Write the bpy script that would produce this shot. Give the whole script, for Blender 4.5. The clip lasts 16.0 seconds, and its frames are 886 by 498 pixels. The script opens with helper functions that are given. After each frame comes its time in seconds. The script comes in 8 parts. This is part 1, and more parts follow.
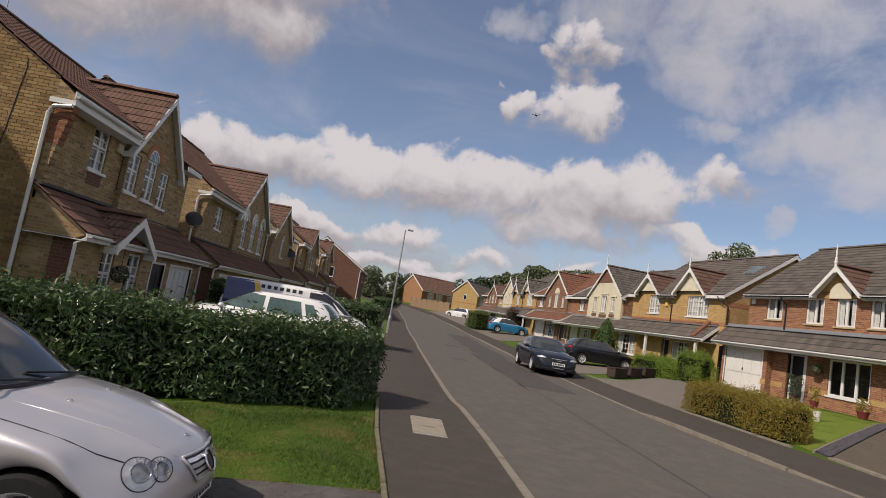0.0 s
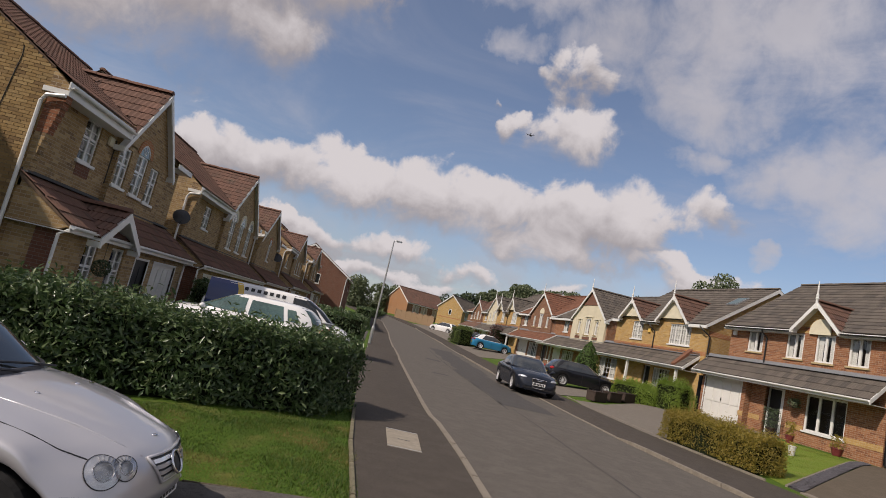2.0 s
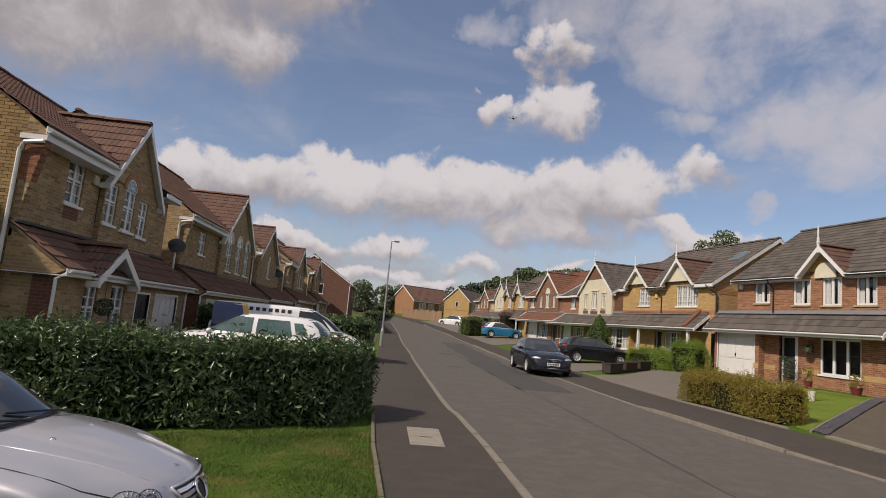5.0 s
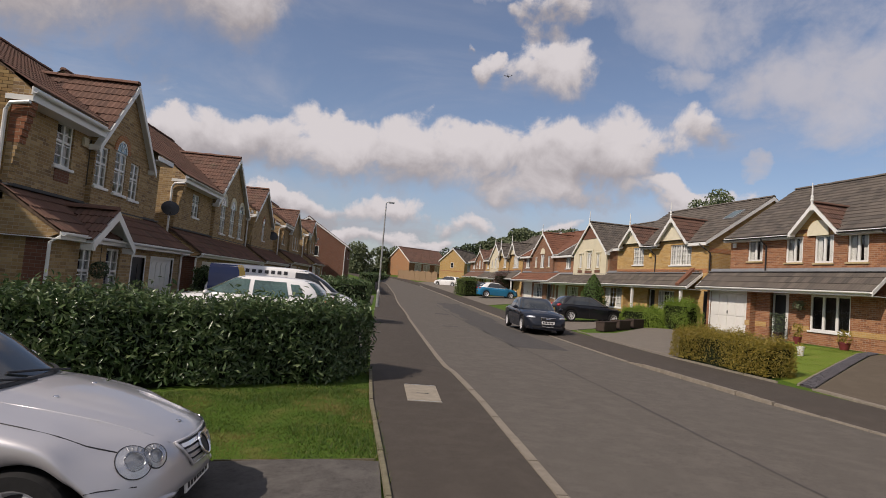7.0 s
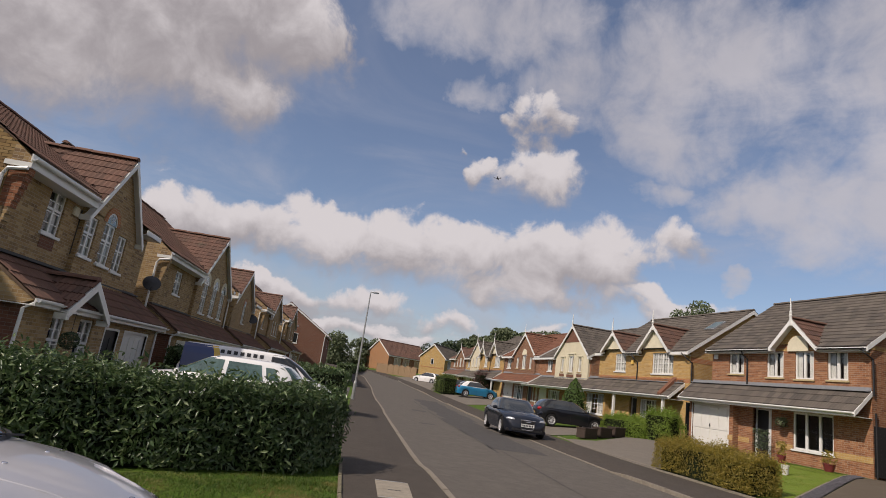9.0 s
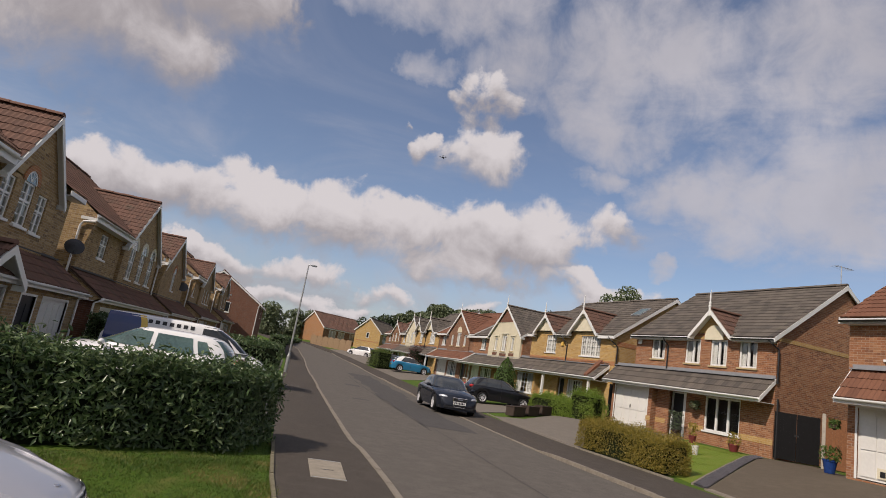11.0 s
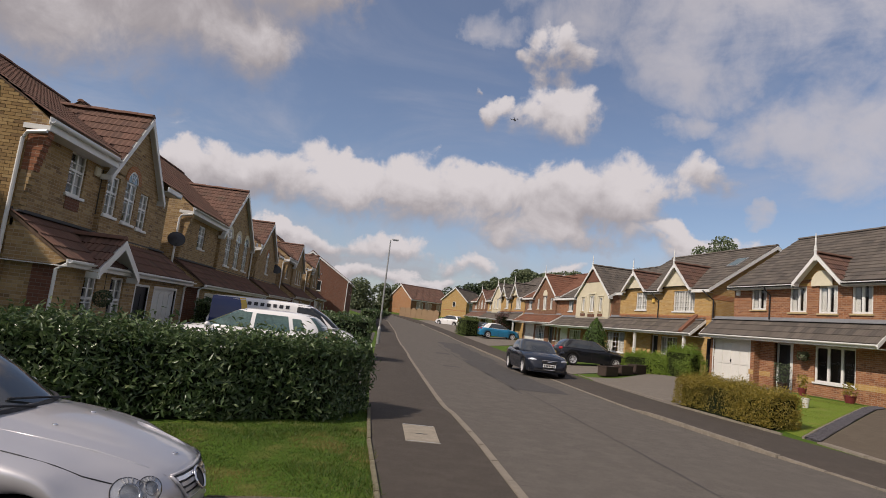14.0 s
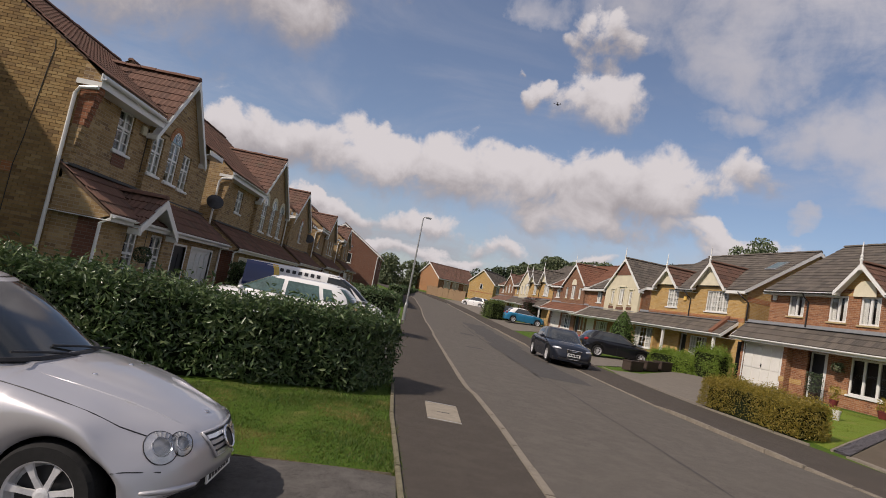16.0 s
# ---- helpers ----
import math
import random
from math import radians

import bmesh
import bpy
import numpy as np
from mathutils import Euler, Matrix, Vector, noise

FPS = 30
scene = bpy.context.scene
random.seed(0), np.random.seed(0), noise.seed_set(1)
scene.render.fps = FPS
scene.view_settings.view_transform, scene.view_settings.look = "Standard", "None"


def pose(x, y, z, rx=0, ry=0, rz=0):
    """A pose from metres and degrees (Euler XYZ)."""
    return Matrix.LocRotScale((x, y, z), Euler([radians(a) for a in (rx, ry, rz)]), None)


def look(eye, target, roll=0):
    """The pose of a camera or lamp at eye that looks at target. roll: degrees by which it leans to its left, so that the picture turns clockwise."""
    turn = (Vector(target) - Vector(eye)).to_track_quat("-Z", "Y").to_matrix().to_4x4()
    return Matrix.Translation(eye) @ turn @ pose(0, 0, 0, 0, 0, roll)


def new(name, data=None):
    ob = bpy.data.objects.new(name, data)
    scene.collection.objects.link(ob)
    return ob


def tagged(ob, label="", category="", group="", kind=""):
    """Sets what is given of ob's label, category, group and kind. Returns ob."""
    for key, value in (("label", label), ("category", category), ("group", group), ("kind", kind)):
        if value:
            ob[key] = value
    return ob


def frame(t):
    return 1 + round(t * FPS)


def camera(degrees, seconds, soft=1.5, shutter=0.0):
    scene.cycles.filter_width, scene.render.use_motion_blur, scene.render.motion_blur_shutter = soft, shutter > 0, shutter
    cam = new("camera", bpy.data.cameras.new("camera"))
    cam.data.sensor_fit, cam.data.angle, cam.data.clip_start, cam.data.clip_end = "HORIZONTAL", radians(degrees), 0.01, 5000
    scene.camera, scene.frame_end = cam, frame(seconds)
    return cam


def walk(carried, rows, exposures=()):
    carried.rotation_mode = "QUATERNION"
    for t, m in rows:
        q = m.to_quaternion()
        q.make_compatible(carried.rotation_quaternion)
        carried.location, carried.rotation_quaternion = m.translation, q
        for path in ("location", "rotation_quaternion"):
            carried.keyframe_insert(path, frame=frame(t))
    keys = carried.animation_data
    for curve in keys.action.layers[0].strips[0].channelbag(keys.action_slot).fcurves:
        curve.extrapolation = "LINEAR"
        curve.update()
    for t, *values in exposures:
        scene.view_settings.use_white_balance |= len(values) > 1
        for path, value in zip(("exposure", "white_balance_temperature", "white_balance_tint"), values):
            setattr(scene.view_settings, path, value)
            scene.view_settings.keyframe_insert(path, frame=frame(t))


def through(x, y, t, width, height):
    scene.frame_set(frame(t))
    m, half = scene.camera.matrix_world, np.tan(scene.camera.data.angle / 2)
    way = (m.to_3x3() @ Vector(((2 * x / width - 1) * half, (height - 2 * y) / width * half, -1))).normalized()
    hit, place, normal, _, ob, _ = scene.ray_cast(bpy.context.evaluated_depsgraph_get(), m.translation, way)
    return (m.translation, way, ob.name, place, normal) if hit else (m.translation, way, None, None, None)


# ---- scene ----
from mathutils.bvhtree import BVHTree

cam = camera(75.0, 16.0, soft=0.9)
EYE = (0.0, 0.0, 1.65)
# seconds, yaw, pitch, lean, and the sway of the eye
TURNS = [
    (0.0, -4.72, 6.41, -9.57, -0.036, 0.020, 0.019),
    (0.5, -4.80, 5.14, -9.18, -0.026, 0.015, 0.019),
    (1.0, -4.86, 3.61, -9.73, -0.013, 0.043, 0.010),
    (1.5, -5.73, 6.83, -12.24, -0.007, 0.050, 0.007),
    (2.0, -6.32, 8.09, -12.83, -0.003, 0.022, 0.019),
    (2.5, -6.73, 8.46, -13.25, -0.000, 0.015, 0.021),
    (3.0, -6.31, 8.47, -11.69, 0.014, 0.004, 0.017),
    (3.5, -5.34, 7.78, -7.34, 0.020, 0.039, 0.017),
    (4.0, -4.83, 7.99, -4.71, 0.048, 0.029, 0.019),
    (6.5, -6.27, 4.52, -6.38, 0.006, 0.036, 0.011),
    (7.0, -5.82, 3.54, -4.77, 0.030, 0.025, -0.008),
    (7.5, -4.50, 3.43, -4.23, 0.033, 0.044, -0.020),
    (8.0, -3.81, 10.91, -3.13, 0.015, 0.017, -0.101),
    (8.5, -5.38, 12.99, -6.11, 0.035, 0.032, -0.127),
    (11.0, -14.42, 11.78, -9.68, -0.067, -0.036, 0.013),
    (11.5, -17.96, 10.40, -9.43, -0.040, -0.010, 0.014),
    (12.0, -18.86, 10.05, -9.83, -0.022, -0.028, -0.013),
    (12.5, -16.90, 9.33, -9.56, -0.008, -0.043, -0.006),
    (13.0, -13.31, 8.29, -8.77, 0.012, -0.049, -0.004),
    (13.5, -9.30, 7.40, -7.39, 0.017, -0.038, -0.003),
    (14.0, -5.69, 7.36, -6.54, 0.015, -0.026, -0.007),
    (14.5, -3.40, 7.01, -7.38, -0.004, -0.015, -0.007),
    (15.0, -2.15, 6.40, -8.30, -0.029, 0.003, -0.003),
    (15.5, -2.46, 5.73, -9.84, -0.038, 0.007, -0.005),
    (16.0, -3.13, 5.01, -11.02, -0.047, 0.023, -0.008),
]
EXPOSURES = [(0.0, 0.22, 6500, 16.5), (16.0, 0.22, 6500, 16.5)]
walk(cam, [(t, pose(EYE[0] + dx, EYE[1] + dy, EYE[2] + dz, 90 + p, r, y)) for t, y, p, r, dx, dy, dz in TURNS], EXPOSURES)

# ---------------------------------------------------------------- light
SUN_AZ, SUN_EL = radians(-121), radians(42.5)  # azimuth from +y towards +x
sun_dir = Vector((math.sin(SUN_AZ) * math.cos(SUN_EL), math.cos(SUN_AZ) * math.cos(SUN_EL), math.sin(SUN_EL)))
sun = new("sun", bpy.data.lights.new("sun", "SUN"))
sun.data.energy, sun.data.angle, sun.data.color = 3.35, radians(0.6), (1.0, 0.90, 0.76)
sun.rotation_euler = sun_dir.to_track_quat("Z", "Y").to_euler()


# ---------------------------------------------------------------- sky
class Nodes:
    """Short way to write node trees."""

    def __init__(self, tree):
        self.tree = tree
        tree.nodes.clear()

    def add(self, kind):
        return self.tree.nodes.new("ShaderNode" + kind)

    def put(self, socket, value):
        if isinstance(value, bpy.types.NodeSocket):
            self.tree.links.new(value, socket)
        elif value is not None:
            socket.default_value = value

    def math(self, op, a, b=None, c=None, clamp=False):
        n = self.add("Math")
        n.operation, n.use_clamp = op, clamp
        for s, v in zip(n.inputs, (a, b, c)):
            self.put(s, v)
        return n.outputs[0]

    def vmath(self, op, a, b=None):
        n = self.add("VectorMath")
        n.operation = op
        for s, v in zip(n.inputs, (a, b)):
            self.put(s, v)
        return n.outputs["Value"] if op in ("DOT_PRODUCT", "LENGTH", "DISTANCE") else n.outputs[0]

    def mix(self, f, a, b, blend="MIX"):
        n = self.add("Mix")
        n.data_type, n.blend_type = "RGBA", blend
        self.put(n.inputs[0], f)
        self.put(n.inputs[6], a)
        self.put(n.inputs[7], b)
        return n.outputs[2]

    def noise(self, v, scale, detail=4.0, rough=0.5, distort=0.0):
        n = self.add("TexNoise")
        self.put(n.inputs["Vector"], v)
        n.inputs["Scale"].default_value, n.inputs["Detail"].default_value = scale, detail
        n.inputs["Roughness"].default_value, n.inputs["Distortion"].default_value = rough, distort
        return n.outputs["Fac"]

    def ramp(self, f, stops):
        n = self.add("ValToRGB")
        e = n.color_ramp.elements
        while len(e) < len(stops):
            e.new(0.5)
        for el, (p, c) in zip(e, stops):
            el.position, el.color = p, (*c, 1) if len(c) == 3 else c
        self.put(n.inputs[0], f)
        return n.outputs[0]

    def smooth(self, x, lo, hi):
        n = self.add("MapRange")
        n.interpolation_type = "SMOOTHSTEP"
        for s, v in zip(n.inputs, (x, lo, hi, 0.0, 1.0)):
            self.put(s, v)
        return n.outputs[0]


world = bpy.data.worlds.new("sky")
scene.world = world
world.use_nodes = True
N = Nodes(world.node_tree)
sky = N.add("TexSky")
sky.sky_type, sky.sun_disc, sky.sun_elevation, sky.sun_rotation = "NISHITA", False, SUN_EL, SUN_AZ
sky.air_density, sky.dust_density, sky.ozone_density = 1.0, 0.7, 2.0
way = N.add("TexCoord").outputs["Generated"]
sep = N.add("SeparateXYZ")
N.put(sep.inputs[0], way)
az = N.math("ARCTAN2", sep.outputs[0], sep.outputs[1])
el = N.math("ARCSINE", sep.outputs[2])
# clouds lie on a flat layer: stretched towards the horizon
flat = N.add("CombineXYZ")
up = N.math("MAXIMUM", N.math("ADD", sep.outputs[2], 0.10), 0.03)
N.put(flat.inputs[0], N.math("DIVIDE", sep.outputs[0], up))
N.put(flat.inputs[1], N.math("DIVIDE", sep.outputs[1], up))
ang = N.add("CombineXYZ")
N.put(ang.inputs[0], az)
N.put(ang.inputs[1], el)
# clouds: azimuth, elevation, half widths (degrees), strength; heaped heads and thin veils
HEADS = [
    (-35.0, 21.9, 13.3, 7.1, 1.10),
    (-25.2, 25.4, 15.7, 6.4, 1.10),
    (-22.0, 31.5, 15.0, 6.5, 1.10),
    (-14.2, 29.6, 7.6, 4.6, 1.00),
    (-16.1, 22.8, 4.8, 3.6, 0.85),
    (-18.8, 11.1, 6.3, 3.2, 1.10),
    (-11.9, 11.4, 6.3, 2.9, 1.10),
    (-5.4, 12.2, 6.3, 3.7, 1.20),
    (1.7, 12.6, 7.0, 4.3, 1.20),
    (9.5, 12.6, 7.0, 3.9, 1.20),
    (16.2, 13.1, 7.0, 4.5, 1.20),
    (22.2, 13.4, 5.4, 4.5, 1.10),
    (28.9, 15.6, 4.4, 2.4, 1.00),
    (14.3, 9.7, 10.6, 1.8, 0.70),
    (14.9, 26.6, 3.9, 2.2, 0.85),
    (13.9, 24.6, 1.8, 1.5, 0.60),
    (15.3, 21.0, 4.6, 3.1, 0.85),
    (9.3, 21.6, 1.7, 1.6, 0.75),
    (6.7, 22.8, 0.8, 0.7, 0.60),
    (29.9, 9.1, 5.0, 1.8, 0.80),
]
LOW = [
    (-7.7, 6.2, 5.9, 1.3, 0.75),
    (-0.6, 6.8, 5.9, 1.5, 0.80),
    (-3.0, 3.7, 8.7, 1.2, 0.80),
    (6.9, 5.4, 3.4, 1.4, 0.80),
    (3.7, 3.6, 7.4, 0.9, 0.70),
    (16.7, 6.4, 3.7, 0.9, 0.60),
    (25.3, 10.2, 4.4, 1.0, 0.60),
]
VEILS = [
    (7.0, 35.0, 13.0, 4.2, 0.85),
    (30.0, 31.0, 13.0, 7.2, 1.00),
    (47.0, 31.5, 14.0, 6.5, 1.15),
    (18.5, 30.5, 7.0, 4.2, 0.75),
    (27.0, 25.0, 5.5, 3.6, 0.70),
    (7.6, 28.5, 3.4, 1.7, 0.70),
    (45.0, 19.6, 13.0, 5.8, 1.25),
    (35.8, 19.2, 5.5, 3.0, 1.00),
    (27.9, 20.1, 2.6, 1.5, 0.70),
    (34.2, 12.4, 1.6, 1.1, 0.65),
    (-2.5, 4.5, 16.1, 2.6, 0.70),
]
puff = N.noise(ang.outputs[0], 12.0, 12, 0.60, 0.35)
curl = N.noise(ang.outputs[0], 3.2, 6, 0.55, 0.4)
wisp = N.noise(flat.outputs[0], 1.3, 9, 0.62, 0.8)


def shifted(x, noises):
    """A direction pushed about by noises, so that no cloud keeps a smooth outline."""
    for value, degrees in noises:
        x = N.math("ADD", x, N.math("MULTIPLY", N.math("SUBTRACT", value, 0.5), radians(degrees)))
    return x


moved = N.add("VectorMath")
moved.operation = "ADD"
N.put(moved.inputs[0], ang.outputs[0])
moved.inputs[1].default_value = (3.7, 1.9, 5.1)
bent_az = shifted(az, ((N.noise(ang.outputs[0], 9.0, 3, 0.5, 0.0), 9.0), (N.noise(ang.outputs[0], 34.0, 5, 0.6, 0.0), 2.8)))
bent_el = shifted(el, ((N.noise(moved.outputs[0], 9.0, 3, 0.5, 0.0), 5.0), (N.noise(moved.outputs[0], 34.0, 5, 0.6, 0.0), 2.0)))


def gather(rows):
    """The soft union of many heads, and how far below their middles a point lies."""
    total, weight, under = None, None, None
    for a, e, w, h, s in rows:
        dx = N.math("DIVIDE", N.math("SUBTRACT", bent_az, radians(a)), radians(w))
        dy = N.math("DIVIDE", N.math("SUBTRACT", bent_el, radians(e)), radians(h))
        d = N.math("SUBTRACT", 1.0, N.math("ADD", N.math("MULTIPLY", dx, dx), N.math("MULTIPLY", dy, dy)))
        d = N.math("MAXIMUM", N.math("MINIMUM", d, N.math("MULTIPLY", d, s)), -2.0)
        g = N.math("POWER", N.math("ADD", N.math("MAXIMUM", d, -0.9), 1.0), 4.0)
        u = N.math("MULTIPLY", g, N.math("MULTIPLY", dy, -1.0))
        total = d if total is None else N.math("SMOOTH_MAX", total, d, 0.3)
        weight = g if weight is None else N.math("ADD", weight, g)
        under = u if under is None else N.math("ADD", under, u)
    return total, N.math("DIVIDE", under, weight)


field, below = gather(HEADS + LOW)
lumps = N.math("ADD", N.math("MULTIPLY", N.math("SUBTRACT", puff, 0.5), 2.9), N.math("MULTIPLY", N.math("SUBTRACT", curl, 0.5), 1.7))
# the broad sheet up the street has fewer heaps
calm = N.math("MULTIPLY", N.smooth(az, radians(-6), radians(-14)), N.smooth(el, radians(16), radians(21)))
lumps = N.math("MULTIPLY", lumps, N.math("SUBTRACT", 1.0, N.math("MULTIPLY", calm, 0.5)))
soft = N.smooth(below, -0.2, 0.9)
dense = N.math("ADD", field, lumps)
cumulus = N.smooth(dense, -0.14, N.math("ADD", 0.48, N.math("MULTIPLY", soft, 0.95)))
haze, _ = gather(VEILS)
thin = N.smooth(N.math("ADD", haze, N.math("MULTIPLY", N.math("SUBTRACT", N.math("MULTIPLY", N.math("ADD", wisp, puff), 0.5), 0.5), 4.4)), -0.60, 1.10)
thin = N.math("MULTIPLY", thin, 0.80)
rest = N.math("ADD", 0.07, N.math("MULTIPLY", N.smooth(wisp, 0.42, 0.85), 0.30))
# broken cloud covers the rest of the sky, round and overhead
away = N.math("MAXIMUM", N.smooth(N.math("ABSOLUTE", az), radians(60), radians(95)), N.smooth(el, radians(42), radians(60)))
rest = N.math("MAXIMUM", rest, N.math("MULTIPLY", away, N.smooth(wisp, 0.33, 0.62)))
low = N.math("MULTIPLY", N.smooth(el, radians(12.5), radians(4.5)), N.math("ADD", 0.30, N.math("MULTIPLY", N.smooth(puff, 0.35, 0.65), 0.40)))
cover = N.math("MAXIMUM", N.math("MAXIMUM", thin, rest), low)
dim = N.math("ADD", N.math("MULTIPLY", below, 0.75), N.math("ADD", N.math("MULTIPLY", N.math("SUBTRACT", puff, 0.5), -1.3), N.math("MULTIPLY", N.math("SUBTRACT", curl, 0.45), 0.6)))
dim = N.math("ADD", dim, N.math("MULTIPLY", N.smooth(el, radians(16), radians(30)), 0.38))
lit = N.mix(N.smooth(dim, -0.30, 0.58), (0.82, 0.79, 0.775, 1), (0.42, 0.395, 0.40, 1))
bg1 = N.add("Background")
N.put(bg1.inputs[0], sky.outputs[0])
bg1.inputs[1].default_value = 0.086
bg2 = N.add("Background")
N.put(bg2.inputs[0], lit)
bg2.inputs[1].default_value = 0.68
bg3 = N.add("Background")
veil = N.mix(N.smooth(curl, 0.3, 0.7), (0.60, 0.585, 0.60, 1), (0.74, 0.72, 0.725, 1))
N.put(bg3.inputs[0], N.mix(N.smooth(el, radians(11), radians(3)), veil, (0.46, 0.465, 0.50, 1)))
bg3.inputs[1].default_value = 0.68
mixv = N.add("MixShader")
N.put(mixv.inputs[0], cover)
N.put(mixv.inputs[1], bg1.outputs[0])
N.put(mixv.inputs[2], bg3.outputs[0])
mixs = N.add("MixShader")
N.put(mixs.inputs[0], cumulus)
N.put(mixs.inputs[1], mixv.outputs[0])
N.put(mixs.inputs[2], bg2.outputs[0])
outw = N.add("OutputWorld")
N.put(outw.inputs[0], mixs.outputs[0])


# ---------------------------------------------------------------- materials
def surface(name, build, rough=0.7, metal=0.0):
    """A material: build(n, shader) wires colour, roughness and bump."""
    m = bpy.data.materials.new(name)
    m.use_nodes = True
    n = Nodes(m.node_tree)
    b = n.add("BsdfPrincipled")
    b.inputs["Roughness"].default_value, b.inputs["Metallic"].default_value = rough, metal
    if rough > 0.84:
        b.inputs["Specular IOR Level"].default_value = 0.2
    o = n.add("OutputMaterial")
    n.put(o.inputs[0], b.outputs[0])
    build(n, b)
    return m


def bump(n, b, height, strength=0.3, distance=0.01):
    k = n.add("Bump")
    k.inputs["Strength"].default_value, k.inputs["Distance"].default_value = strength, distance
    n.put(k.inputs["Height"], height)
    n.put(b.inputs["Normal"], k.outputs[0])


def obj(n):
    return n.add("TexCoord").outputs["Object"]


def plain(name, colour, rough=0.6, metal=0.0, vary=0.12, scale=6.0, grain=0.15, coat=0.0):
    """Paint, plastic, metal: a colour with faint dirt at two scales."""

    def build(n, b):
        p = obj(n)
        f = n.math("ADD", n.math("MULTIPLY", n.noise(p, scale, 5), 0.6), n.math("MULTIPLY", n.noise(p, scale * 9, 3), 0.4))
        dark = tuple(c * (1 - 2 * vary) for c in colour)
        light = tuple(min(1, c * (1 + vary)) for c in colour)
        n.put(b.inputs["Base Color"], n.ramp(f, [(0.3, dark), (0.7, light)]))
        n.put(b.inputs["Roughness"], n.math("ADD", rough - 0.08, n.math("MULTIPLY", f, 0.16)))
        b.inputs["Coat Weight"].default_value = coat
        b.inputs["Coat Roughness"].default_value = 0.03
        if grain:
            bump(n, b, n.noise(p, scale * 14, 3), grain, 0.004)

    return surface(name, build, rough, metal)


def brickwork(name, tones, mortar, stain=0.35):
    """Stretcher-bond brick in real size, on whichever way a wall faces."""

    def build(n, b):
        co = n.add("TexCoord")
        s = n.add("SeparateXYZ")
        n.put(s.inputs[0], co.outputs["Object"])
        k = n.add("SeparateXYZ")
        n.put(k.inputs[0], co.outputs["Normal"])
        side = n.math("GREATER_THAN", n.math("ABSOLUTE", k.outputs[0]), n.math("ABSOLUTE", k.outputs[1]))
        along = n.add("Mix")
        n.put(along.inputs[0], side)
        n.put(along.inputs[2], s.outputs[0])
        n.put(along.inputs[3], s.outputs[1])
        v = n.add("CombineXYZ")
        n.put(v.inputs[0], along.outputs[0])
        n.put(v.inputs[1], s.outputs[2])
        t = n.add("TexBrick")
        t.offset, t.squash = 0.5, 1.0
        n.put(t.inputs["Vector"], v.outputs[0])
        for key, val in (("Scale", 1.0), ("Mortar Size", 0.006), ("Mortar Smooth", 0.3), ("Bias", 0.0), ("Brick Width", 0.225), ("Row Height", 0.075)):
            t.inputs[key].default_value = val
        t.inputs["Color1"].default_value, t.inputs["Color2"].default_value = (0, 0, 0, 1), (1, 1, 1, 1)
        t.inputs["Mortar"].default_value = (0.5, 0.5, 0.5, 1)
        # one tone for each brick
        row = n.math("FLOOR", n.math("DIVIDE", s.outputs[2], 0.075))
        shift = n.math("MULTIPLY", n.math("MODULO", n.math("ABSOLUTE", row), 2.0), 0.5)
        col = n.math("FLOOR", n.math("ADD", n.math("DIVIDE", along.outputs[0], 0.225), shift))
        cell = n.add("CombineXYZ")
        n.put(cell.inputs[0], row)
        n.put(cell.inputs[1], col)
        w = n.add("TexWhiteNoise")
        n.put(w.inputs["Vector"], cell.outputs[0])
        tone = n.ramp(w.outputs["Value"], [(i / (len(tones) - 1), c) for i, c in enumerate(tones)])
        grain = n.noise(co.outputs["Object"], 45, 4)
        tone = n.mix(n.math("MULTIPLY", grain, 0.5), tone, (0.10, 0.065, 0.04, 1))
        dirt = n.noise(co.outputs["Object"], 0.7, 5, 0.6)
        tone = n.mix(n.math("MULTIPLY", n.smooth(dirt, 0.5, 0.8), stain), tone, (0.12, 0.09, 0.06, 1))
        n.put(b.inputs["Base Color"], n.mix(t.outputs["Fac"], tone, (*mortar, 1)))
        h = n.math("ADD", n.math("MULTIPLY", n.math("SUBTRACT", 1.0, t.outputs["Fac"]), 1.0), n.math("MULTIPLY", grain, 0.35))
        bump(n, b, h, 0.6, 0.008)

    return surface(name, build, 0.88)


def per_piece(name, tones, rough=0.8, scale=20, moss=0.0, island=False, grain=0.3):
    """Tiles, bricks and leaves that differ from piece to piece."""

    def build(n, b):
        r = n.add("NewGeometry").outputs["Random Per Island"] if island else n.add("ObjectInfo").outputs["Random"]
        p = obj(n)
        tone = n.ramp(r, [(i / (len(tones) - 1), c) for i, c in enumerate(tones)])
        g = n.noise(p, scale, 4)
        tone = n.mix(n.math("MULTIPLY", g, 0.45), tone, (*[c * 0.45 for c in tones[0]], 1))
        if moss:
            d = n.noise(p, 1.3, 6, 0.65)
            tone = n.mix(n.math("MULTIPLY", n.smooth(d, 0.52, 0.72), moss), tone, (0.11, 0.10, 0.07, 1))
        n.put(b.inputs["Base Color"], tone)
        if grain:
            bump(n, b, n.noise(p, scale * 3, 4), grain, 0.006)

    return surface(name, build, rough)


